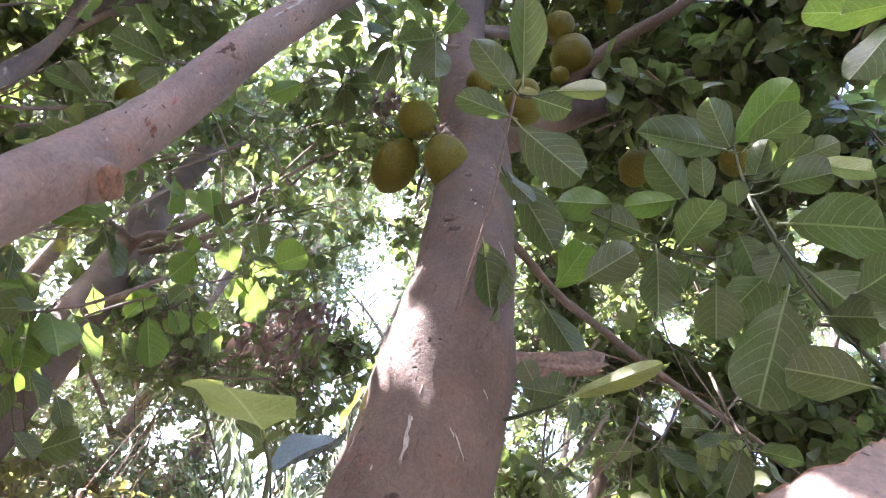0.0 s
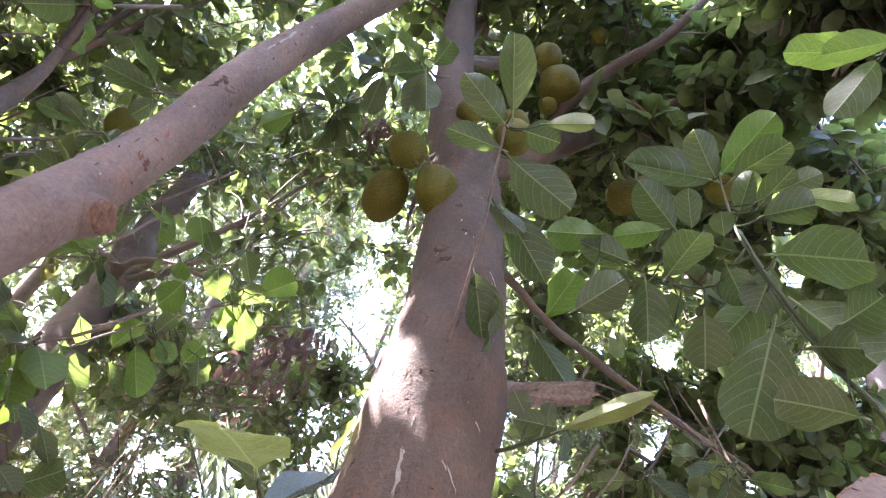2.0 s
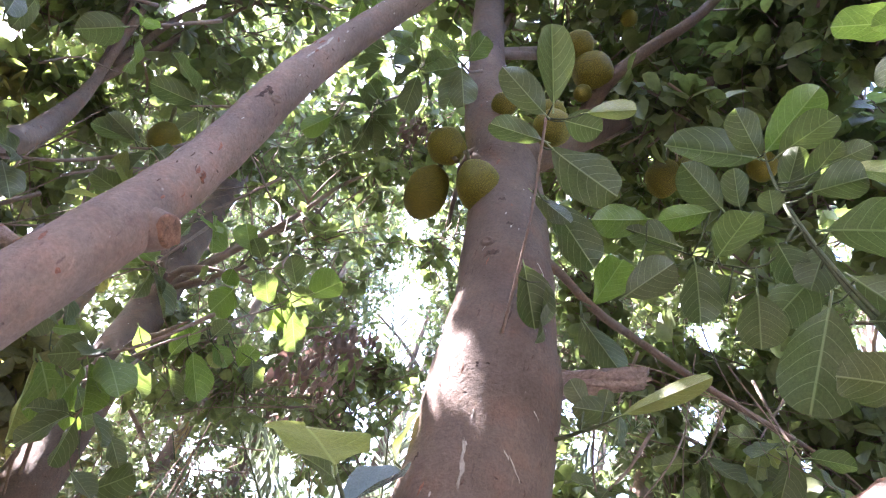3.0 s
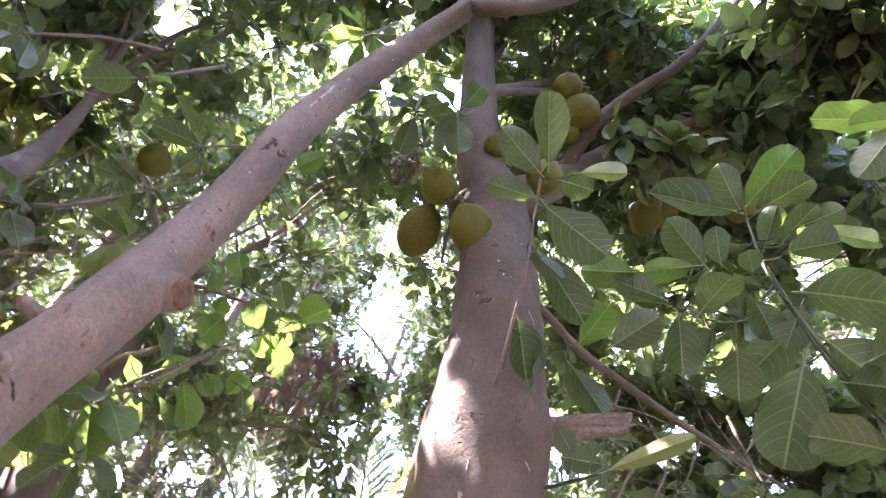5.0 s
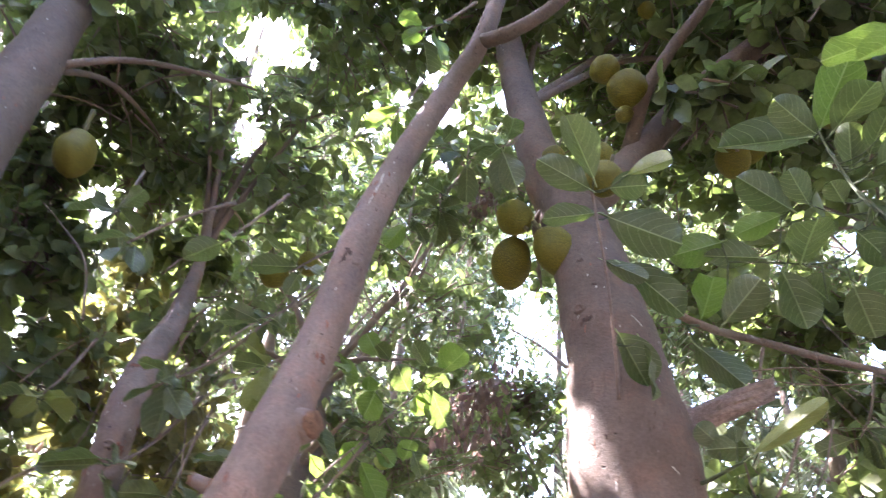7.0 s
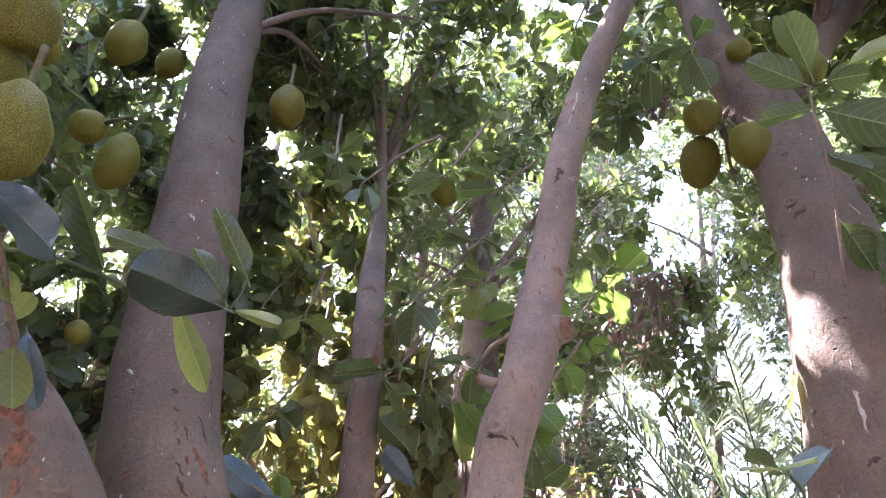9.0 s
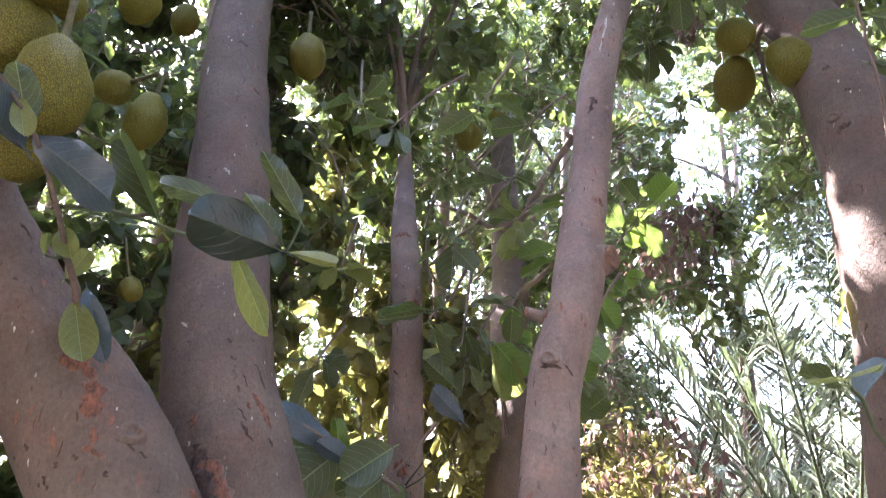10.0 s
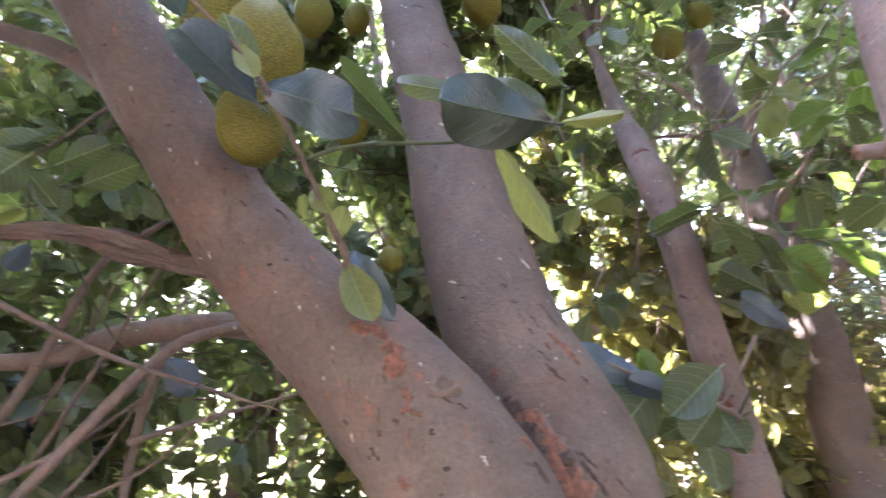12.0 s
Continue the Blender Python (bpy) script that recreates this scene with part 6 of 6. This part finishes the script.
shoot(main_tree, [(-0.06, 2.11, 2.96, 0.006), (-0.085, 2.09, 2.95, 0.005), (-0.12, 2.03, 2.92, 0.003)], [
    ((-0.07, 2.15, 3.01), (0.01, 1.91, 3.08), 0.143, -27, "bright"),
    ((-0.08, 2.04, 2.83), (0.06, 2.02, 2.67), 0.103, -71, "green"),
    ((-0.1, 2.07, 2.86), (0.0, 2.11, 2.72), 0.082, -63, "green"),
], GREEN_STEM, "twig")
shoot(back_tree, [(-2.850, 3.500, 1.750, 0.0140), (-2.780, 3.200, 2.150, 0.0110), (-2.139, 2.535, 2.069, 0.0075), (-2.045, 2.470, 2.279, 0.0070), (-1.911, 2.454, 2.437, 0.0065), (-1.764, 2.534, 2.640, 0.0060), (-1.740, 2.750, 2.872, 0.0050), (-1.657, 2.890, 3.056, 0.0040), (-1.579, 2.899, 3.158, 0.0030)], [
    ((-1.774, 2.554, 2.521), (-1.714, 2.690, 2.353), 0.163, 90, "bright"),
    ((-1.869, 2.557, 2.483), (-1.783, 2.480, 2.620), 0.127, 20, "bright"),
    ((-1.987, 2.420, 2.369), (-1.859, 2.546, 2.240), 0.128, 68, "green"),
    ((-2.008, 2.433, 2.519), (-1.962, 2.509, 2.430), 0.080, 80, "bright"),
    ((-1.729, 2.557, 2.619), (-1.672, 2.521, 2.690), 0.096, 8, "green"),
    ((-1.687, 2.597, 2.580), (-1.702, 2.641, 2.513), 0.097, 20, "yellow"),
    ((-1.836, 2.554, 2.412), (-1.769, 2.648, 2.305), 0.093, 78, "green"),
    ((-1.720, 2.578, 2.594), (-1.624, 2.641, 2.541), 0.096, 72, "bright"),
    ((-1.632, 2.734, 2.583), (-1.571, 2.685, 2.673), 0.121, 12, "bright"),
    ((-1.573, 2.714, 2.631), (-1.531, 2.799, 2.529), 0.122, 90, "green"),
    ((-1.970, 2.409, 2.392), (-2.011, 2.470, 2.292), 0.066, 24, "green"),
    ((-2.030, 2.376, 2.241), (-1.957, 2.443, 2.175), 0.104, 66, "green"),
], TWIG, "bough", label="dark thin twig with sunlit leaves")
shoot(back_tree, [(-1.764, 2.534, 2.640, 0.0050), (-1.716, 2.818, 2.961, 0.0040), (-1.642, 2.859, 3.104, 0.0040), (-1.721, 2.746, 3.145, 0.0030), (-1.740, 2.491, 3.056, 0.0030)], [
    ((-1.637, 2.952, 3.065), (-1.588, 3.089, 2.892), 0.192, -80, "green"),
    ((-1.572, 2.903, 3.155), (-1.414, 2.862, 3.268), 0.197, -8, "bright"),
    ((-1.752, 2.881, 3.035), (-1.815, 2.777, 3.157), 0.187, 90, "green"),
    ((-1.646, 2.866, 3.181), (-1.719, 2.766, 3.294), 0.145, 18, "green"),
    ((-1.678, 2.937, 3.071), (-1.551, 2.884, 3.189), 0.139, 0, "green"),
    ((-1.710, 2.900, 3.024), (-1.720, 2.973, 2.919), 0.129, 16, "bright"),
    ((-1.844, 2.667, 2.950), (-1.926, 2.736, 2.825), 0.193, 48, "bright"),
    ((-1.752, 2.474, 3.075), (-1.799, 2.390, 3.175), 0.144, 90, "bright"),
    ((-1.689, 2.499, 3.063), (-1.743, 2.435, 3.132), 0.116, 24, "green"),
    ((-1.816, 2.525, 2.983), (-1.835, 2.570, 2.913), 0.103, 24, "bright"),
    ((-1.630, 2.951, 2.981), (-1.699, 2.859, 3.084), 0.112, 20, "green"),
], TWIG, "twig")
shoot(back_tree, [(-2.045, 2.470, 2.279, 0.0060), (-2.009, 2.310, 2.166, 0.0050), (-2.077, 2.212, 2.189, 0.0040)], [
    ((-1.984, 2.206, 2.143), (-1.912, 2.342, 1.980), 0.157, 76, "bright"),
    ((-1.930, 2.228, 2.132), (-1.836, 2.340, 2.011), 0.086, 68, "green"),
    ((-2.154, 2.174, 2.303), (-2.021, 2.187, 2.331), 0.100, 90, "bright"),
    ((-2.133, 2.221, 2.244), (-1.996, 2.269, 2.227), 0.083, 74, "bright"),
    ((-2.104, 2.262, 2.198), (-1.993, 2.310, 2.172), 0.101, 68, "green"),
    ((-1.918, 2.680, 1.859), (-1.736, 2.645, 1.973), 0.151, -74, "green"),
    ((-1.942, 2.535, 1.878), (-1.842, 2.603, 1.819), 0.112, 58, "green"),
    ((-1.893, 2.539, 2.064), (-1.816, 2.624, 1.974), 0.087, 68, "green"),
], TWIG, "twig")
shoot(main_tree, [(-0.42, 1.80, 2.05, 0.005), (-0.49, 1.80, 2.06, 0.004), (-0.515, 1.79, 2.07, 0.003)], [
    ((-0.515, 1.785, 2.075), (-0.50, 1.75, 2.21), 0.075, 60, "yellow"),
], GREEN_STEM, "twig")
shoot(back_tree, [(-2.88, 3.48, 1.72, 0.009), (-2.70, 3.10, 1.95, 0.007), (-2.52, 2.80, 2.12, 0.005), (-2.426, 2.503, 2.263, 0.004)], [
    ((-2.426, 2.503, 2.263), (-2.442, 2.679, 1.933), 0.250, 26, "yellow"),
    ((-2.363, 2.474, 2.249), (-2.283, 2.706, 2.077), 0.242, 88, "bright"),
], TWIG, "twig")
sapling = thing("sapling", (-0.3, 1.25, -0.55), "young jackfruit sapling with broad pale leaves", "sapling")
sapling_stem = shoot(sapling, [(-0.280, 1.280, -0.600, 0.0100), (-0.290, 1.250, 0.400, 0.0080), (-0.300, 1.200, 1.200, 0.0060), (-0.36, 1.19, 1.60, 0.0060), (-0.40, 1.17, 1.70, 0.0050), (-0.412, 1.143, 1.763, 0.0050), (-0.43, 1.115, 1.79, 0.0040), (-0.434, 1.083, 1.804, 0.0030)], [
    ((-0.43, 1.19, 1.765), (-0.36, 1.30, 1.885), 0.085, 20, "pale"),
    ((-0.44, 1.17, 1.80), (-0.56, 1.28, 1.87), 0.080, 30, "green"),
], GREEN_STEM, "stem")
put_leaf(sapling_stem, (-0.434, 1.083, 1.804), (-0.423, 0.845, 1.788), 0.165, 14, "yellow", 4, "broad pale leaf seen from below")
shoot(fork_tree, [(-1.930, -0.080, 1.700, 0.0160), (-1.792, -0.123, 1.813, 0.0100), (-1.724, -0.190, 1.885, 0.0070), (-1.643, -0.273, 1.975, 0.0050), (-1.554, -0.369, 2.056, 0.0050), (-1.515, -0.435, 2.101, 0.0040), (-1.478, -0.505, 2.133, 0.0030)], [
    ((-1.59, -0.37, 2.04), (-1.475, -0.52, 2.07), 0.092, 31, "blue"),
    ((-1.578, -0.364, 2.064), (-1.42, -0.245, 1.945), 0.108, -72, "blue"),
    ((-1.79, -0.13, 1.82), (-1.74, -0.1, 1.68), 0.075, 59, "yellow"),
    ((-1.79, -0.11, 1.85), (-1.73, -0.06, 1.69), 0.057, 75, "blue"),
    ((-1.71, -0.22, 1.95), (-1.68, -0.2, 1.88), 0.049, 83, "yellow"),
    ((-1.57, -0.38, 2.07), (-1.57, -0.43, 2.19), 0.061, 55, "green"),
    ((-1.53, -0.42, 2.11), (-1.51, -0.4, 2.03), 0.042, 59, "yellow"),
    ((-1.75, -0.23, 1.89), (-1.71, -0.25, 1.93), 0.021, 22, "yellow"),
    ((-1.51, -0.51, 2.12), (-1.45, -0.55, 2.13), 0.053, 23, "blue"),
    ((-1.79, -0.16, 1.86), (-1.75, -0.14, 1.93), 0.048, -50, "yellow"),
], TWIG, "sucker")
shoot(fork_tree, [(-1.667, -0.268, 1.971, 0.0049), (-1.594, -0.216, 1.978, 0.0042), (-1.499, -0.147, 1.954, 0.0041), (-1.420, -0.078, 1.929, 0.0035), (-1.347, -0.010, 1.918, 0.0029), (-1.282, 0.042, 1.922, 0.0024)], [
    ((-1.29, 0.03, 1.92), (-1.33, -0.165, 1.94), 0.122, 69, "dark"),
    ((-1.49, -0.13, 1.96), (-1.59, -0.2, 2.14), 0.066, -89, "green"),
    ((-1.38, -0.04, 2.01), (-1.39, -0.2, 2.0), 0.045, 64, "green"),
    ((-1.37, -0.02, 1.91), (-1.43, 0.15, 1.77), 0.060, -50, "yellow"),
    ((-1.269, 0.059, 1.989), (-1.346, 0.000, 2.135), 0.055, 79, "green"),
    ((-1.28, 0.05, 1.92), (-1.19, 0.1, 1.9), 0.028, -74, "yellow"),
    ((-1.28, 0.03, 1.93), (-1.37, -0.01, 2.04), 0.049, 88, "green"),
], GREEN_STEM, "twig")
shoot(pole_tree, [(-2.090, 1.440, 1.500, 0.0100), (-1.900, 1.200, 1.420, 0.0090), (-1.779, 1.006, 1.460, 0.0080), (-1.874, 0.843, 1.557, 0.0070), (-1.916, 0.720, 1.616, 0.0060), (-1.947, 0.597, 1.672, 0.0050)], [
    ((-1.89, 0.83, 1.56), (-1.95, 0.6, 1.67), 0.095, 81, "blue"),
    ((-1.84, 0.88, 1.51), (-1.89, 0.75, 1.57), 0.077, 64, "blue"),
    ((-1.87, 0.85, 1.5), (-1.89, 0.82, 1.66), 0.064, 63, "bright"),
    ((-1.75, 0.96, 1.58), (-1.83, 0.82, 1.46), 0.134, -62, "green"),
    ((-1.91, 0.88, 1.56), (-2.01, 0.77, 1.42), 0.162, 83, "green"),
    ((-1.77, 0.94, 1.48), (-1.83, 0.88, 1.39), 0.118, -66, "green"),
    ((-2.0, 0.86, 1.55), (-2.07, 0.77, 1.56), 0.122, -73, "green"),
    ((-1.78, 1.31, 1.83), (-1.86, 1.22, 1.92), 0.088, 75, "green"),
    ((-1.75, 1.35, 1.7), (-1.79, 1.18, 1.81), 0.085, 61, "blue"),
], TWIG, "twig")
peeled = part("limb", frayed([(-2.051, -0.250, 1.868, 0.0360), (-2.164, -0.375, 1.913, 0.0270), (-2.193, -0.435, 1.933, 0.0220), (-2.224, -0.489, 1.956, 0.0310), (-2.247, -0.544, 1.982, 0.0320), (-2.266, -0.598, 2.002, 0.0240), (-2.316, -0.692, 2.019, 0.0170), (-2.370, -0.774, 2.029, 0.0150), (-2.472, -0.916, 2.042, 0.0090)], 65.0), BARK, fork_tree)
scars(peeled, [
    ((-2.12, -0.36, 1.93), (-0.3, -0.7, 0.3), 0.05, 0.012, "raw"), ((-2.16, -0.42, 1.97), (-0.3, -0.7, 0.3), 0.05, 0.010, "dark"), ((-2.19, -0.48, 1.99), (-0.3, -0.7, 0.3), 0.06, 0.012, "raw"),
    ((-2.25, -0.60, 2.04), (-0.3, -0.8, 0.1), 0.07, 0.008, "raw"), ((-2.31, -0.72, 2.05), (-0.5, -0.8, 0.1), 0.05, 0.006, "dark"), ((-2.40, -0.85, 2.05), (-0.5, -0.8, 0.1), 0.07, 0.006, "raw"),
])
part("limb", tube([(-2.030, -0.120, 1.800, 0.0420), (-2.514, -0.092, 1.841, 0.0400), (-2.587, -0.195, 1.863, 0.0400), (-2.666, -0.346, 1.863, 0.0380), (-2.786, -0.492, 1.856, 0.0350), (-2.900, -0.654, 1.815, 0.0300), (-2.987, -0.878, 1.831, 0.0220), (-3.132, -1.168, 1.927, 0.0100)], 12, 0.04, 0.10, 66.0), TWIG, fork_tree)
part("limb", tube([(-2.525, -0.141, 1.851, 0.0190), (-2.570, -0.312, 1.806, 0.0180), (-2.605, -0.440, 1.698, 0.0180), (-2.627, -0.557, 1.567, 0.0170), (-2.635, -0.676, 1.433, 0.0160), (-2.630, -0.772, 1.325, 0.0140)], 12, 0.04, 0.10, 67.0), TWIG, fork_tree)
part("limb", tube([(-2.134, -0.484, 2.212, 0.0400), (-2.159, -0.533, 2.325, 0.0360), (-2.253, -0.629, 2.465, 0.0300), (-2.353, -0.730, 2.564, 0.0280), (-2.462, -0.836, 2.652, 0.0250), (-2.658, -0.983, 2.803, 0.0180), (-3.011, -1.209, 3.066, 0.0080)], 14, 0.03, 0.14, 68.0), BARK, fork_tree)
part("limb", tube([(-2.765, -0.315, 1.863, 0.0160), (-2.782, -0.343, 1.793, 0.0160), (-2.864, -0.391, 1.593, 0.0160), (-2.925, -0.421, 1.362, 0.0160)], 12, 0.04, 0.10, 69.0), TWIG, fork_tree)
part("limb", tube([(-2.620, -0.360, 2.200, 0.0080), (-2.729, -0.526, 2.085, 0.0120), (-2.831, -0.618, 1.908, 0.0160), (-2.912, -0.707, 1.731, 0.0170), (-3.024, -0.824, 1.565, 0.0170)], 12, 0.04, 0.10, 70.0), TWIG, fork_tree)
shoot(fork_tree, [(-2.277, -0.642, 2.028, 0.006), (-2.33, -0.70, 2.10, 0.005), (-2.36, -0.74, 2.2, 0.004)], [
    ((-2.26, -0.73, 2.19), (-2.29, -0.81, 2.12), 0.109, 62, "green"),
    ((-2.36, -0.66, 2.23), (-2.33, -0.55, 2.29), 0.075, -54, "green"),
    ((-2.47, -0.61, 2.22), (-2.43, -0.47, 2.29), 0.097, -59, "green"),
    ((-2.31, -0.74, 2.08), (-2.27, -0.83, 2.16), 0.095, 63, "bright"),
    ((-2.4, -0.66, 2.12), (-2.37, -0.73, 2.19), 0.081, 64, "green"),
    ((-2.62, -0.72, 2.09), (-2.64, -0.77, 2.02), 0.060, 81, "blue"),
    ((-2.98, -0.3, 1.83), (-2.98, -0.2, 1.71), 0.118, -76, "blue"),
], GREEN_STEM, "twig")


# ---- leafy twig ends at middle distance ----
def leafy_end(parent, seed, place, count, kind, size=0.17):
    """A short twig with a loose rosette of leaves; it hangs from a longer bare twig behind."""
    gen = random.Random(seed)
    p = Vector(place)
    back = Vector((gen.uniform(-0.3, 0.3), gen.uniform(0.2, 0.5), gen.uniform(0.35, 0.8))).normalized()
    far = p + back * gen.uniform(0.35, 0.6)
    mid = p.lerp(far, 0.5) + Vector((0, 0, gen.uniform(-0.05, 0.03)))
    leaves = []
    for k in range(count):
        a = 2.4 * k + gen.uniform(-0.5, 0.5)
        side = back.orthogonal().normalized()
        side.rotate(Matrix.Rotation(a, 3, back))
        way = (side - back * gen.uniform(0.1, 0.9) + Vector((0, 0, -gen.uniform(0.0, 0.7)))).normalized()
        ln = size * gen.uniform(0.65, 1.15)
        b = p + back * gen.uniform(0, 0.12) + way * 0.03
        leaves.append((tuple(b), tuple(b + way * ln), ln * gen.uniform(0.50, 0.64), gen.uniform(-55, 55), kind if gen.random() < 0.7 else "green"))
    shoot(parent, [(*far, 0.008), (*mid, 0.006), (*p, 0.004)], leaves, TWIG, "twig")


ENDS = [
    (slim_tree, (-1.61, 1.45, 2.97), 5, "green"),
    (slim_tree, (-1.68, 1.44, 2.71), 5, "green"),
    (fork_tree, (-1.52, 1.67, 2.04), 6, "bright"),
    (fork_tree, (-1.47, 1.75, 1.90), 5, "green"),
    (slim_tree, (-1.30, 1.79, 3.40), 3, "bright"),
    (main_tree, (-0.96, 1.62, 3.60), 7, "green"),
    (main_tree, (-0.75, 1.49, 3.51), 5, "green"),
    (main_tree, (-1.18, 1.84, 3.59), 5, "green"),
    (slim_tree, (-1.22, 1.78, 3.88), 5, "green"),
    (back_tree, (-2.16, 0.98, 3.01), 6, "green"),
    (pole_tree, (-1.57, 1.04, 2.84), 3, "bright"),
    (pole_tree, (-1.91, 0.92, 2.80), 4, "green"),
    (back_tree, (-1.75, 1.59, 2.59), 6, "yellow"),
    (pole_tree, (-1.78, 1.16, 2.35), 5, "green"),
    (back_tree, (-2.38, 1.18, 2.33), 6, "yellow"),
    (pole_tree, (-1.72, 1.05, 2.04), 5, "green"),
    (back_tree, (-2.32, 1.07, 1.90), 5, "green"),
    (back_tree, (-1.92, 1.55, 1.97), 5, "yellow"),
    (back_tree, (-1.54, 1.75, 2.70), 6, "bright"),
    (back_tree, (-1.57, 1.74, 2.45), 6, "bright"),
    (back_tree, (-1.74, 1.63, 2.22), 5, "green"),
    (back_tree, (-1.89, 1.49, 2.04), 5, "green"),
    (pole_tree, (-1.94, 1.06, 1.42), 6, "green"),
    (fork_tree, (-2.56, -0.73, 2.33), 6, "green"),
    (fork_tree, (-2.74, -0.53, 2.40), 6, "green"),
    (fork_tree, (-2.71, -0.72, 2.23), 5, "yellow"),
    (fork_tree, (-3.13, -0.35, 1.73), 6, "green"),
    (fork_tree, (-3.09, -0.03, 1.51), 6, "green"),
    (main_tree, (0.08, 2.07, 2.56), 5, "green"),
    (main_tree, (0.10, 2.18, 2.30), 5, "green"),
    (main_tree, (0.46, 2.63, 2.69), 6, "green"),
    (main_tree, (0.69, 2.61, 2.86), 6, "yellow"),
    (main_tree, (0.78, 2.42, 2.72), 5, "green"),
    (slim_tree, (-1.23, 1.39, 3.73), 5, "bright"),
    (slim_tree, (-0.99, 1.08, 3.82), 5, "bright"),
    (pole_tree, (-1.43, 1.38, 3.60), 3, "green"),
    (main_tree, (-1.17, 1.84, 3.50), 6, "green"),
]
for k, (tree, place, count, kind) in enumerate(ENDS):
    leafy_end(tree, 300 + k, place, count, kind)


# ---- thin bare twigs ----
def tangle(parent, seed, middle, spread, way, count, length, thick=0.004, mat=TWIG):
    """Thin crossing twigs about a middle, mostly along one way."""
    gen = random.Random(seed)
    for k in range(count):
        c = Vector(middle) + Vector([gen.gauss(0, a) for a in spread])
        d = (Vector(way) + Vector([gen.gauss(0, 0.35) for _ in range(3)])).normalized()
        ln = length * gen.uniform(0.5, 1.2)
        bend = Vector([gen.gauss(0, 0.10 * ln) for _ in range(3)])
        r = thick * gen.uniform(0.6, 1.5)
        part("twig", tube([(*(c - d * ln), r), (*(c - d * ln * 0.3 + bend), r * 0.8), (*(c + d * ln * 0.4 + bend * 0.6), r * 0.55), (*(c + d * ln), r * 0.2)], 5, 0.05, 0.15, seed + k), mat, parent)


tangle(main_tree, 1, (0.55, 2.45, 2.70), (0.28, 0.15, 0.16), (0.8, 0.3, -0.25), 11, 0.42, 0.003)
tangle(main_tree, 2, (0.15, 2.10, 2.30), (0.08, 0.10, 0.20), (0.15, 0.1, -1.0), 5, 0.40, 0.003)
tangle(back_tree, 3, (-2.9, 3.9, 3.3), (0.6, 0.4, 0.6), (0.5, 0.2, 0.7), 10, 0.5, 0.005)
tangle(pole_tree, 4, (-2.7, 2.0, 2.9), (0.4, 0.4, 0.5), (-0.3, 0.3, 0.8), 22, 0.5, 0.006)
tangle(fork_tree, 5, (-2.75, -0.45, 1.65), (0.25, 0.3, 0.25), (0.1, 0.5, 0.7), 16, 0.45, 0.007)


# ---- dry leaves and dead flowers ----
def dry_spray(place, radii, count, seed, size, label, parent):
    gen = np.random.default_rng(seed)
    d = gen.normal(size=(count, 3))
    d /= np.linalg.norm(d, axis=1, keepdims=True)
    base = np.array(place) + d * gen.uniform(0.2, 1, (count, 1)) ** 0.6 * np.array(radii)
    way = gen.normal(size=(count, 3)) * 0.5 + np.array((0, 0, -1.0))
    ln = size * gen.uniform(0.5, 1.1, count)
    return leaf_cloud("dry_leaf_mass", base, way, gen.normal(size=(count, 3)), ln, ln * gen.uniform(0.35, 0.6, count), DRY, parent, label)


dry_spray((-2.55, 6.15, 4.3), (0.65, 0.4, 0.5), 170, 1, 0.13, "withered purple-brown leaves", back_tree)
dry_spray((-2.75, 6.0, 3.8), (0.5, 0.4, 0.4), 90, 2, 0.13, "withered purple-brown leaves", back_tree)
dry_spray((-2.40, 5.7, 4.1), (0.35, 0.3, 0.5), 150, 3, 0.13, "withered purple-brown leaves", back_tree)
dry_spray((-1.60, 3.88, 3.46), (0.22, 0.15, 0.12), 46, 7, 0.115, "withered purple-brown leaves", back_tree)
dry_spray((-1.76, 3.91, 3.22), (0.30, 0.2, 0.16), 50, 8, 0.11, "withered purple-brown leaves", back_tree)
dry_spray((-1.91, 3.67, 3.07), (0.12, 0.1, 0.12), 16, 9, 0.10, "withered purple-brown leaves", back_tree)
dry_spray((-1.07, 2.06, 3.70), (0.09, 0.08, 0.08), 90, 4, 0.05, "dried brown flower cluster", main_tree)
dry_spray((-2.4, 4.9, 1.4), (0.9, 0.6, 0.8), 420, 5, 0.12, "dry brown hanging leaves", back_tree)


# ---- plan units to metres ----
UNIT, SOIL_LEVEL = 0.72, -0.55
for ob in list(scene.objects):
    if ob.parent is None and ob.type in {"MESH", "EMPTY"}:
        ob.matrix_basis = Matrix.Scale(UNIT, 4) @ Matrix.Translation((0, 0, -SOIL_LEVEL)) @ ob.matrix_basis
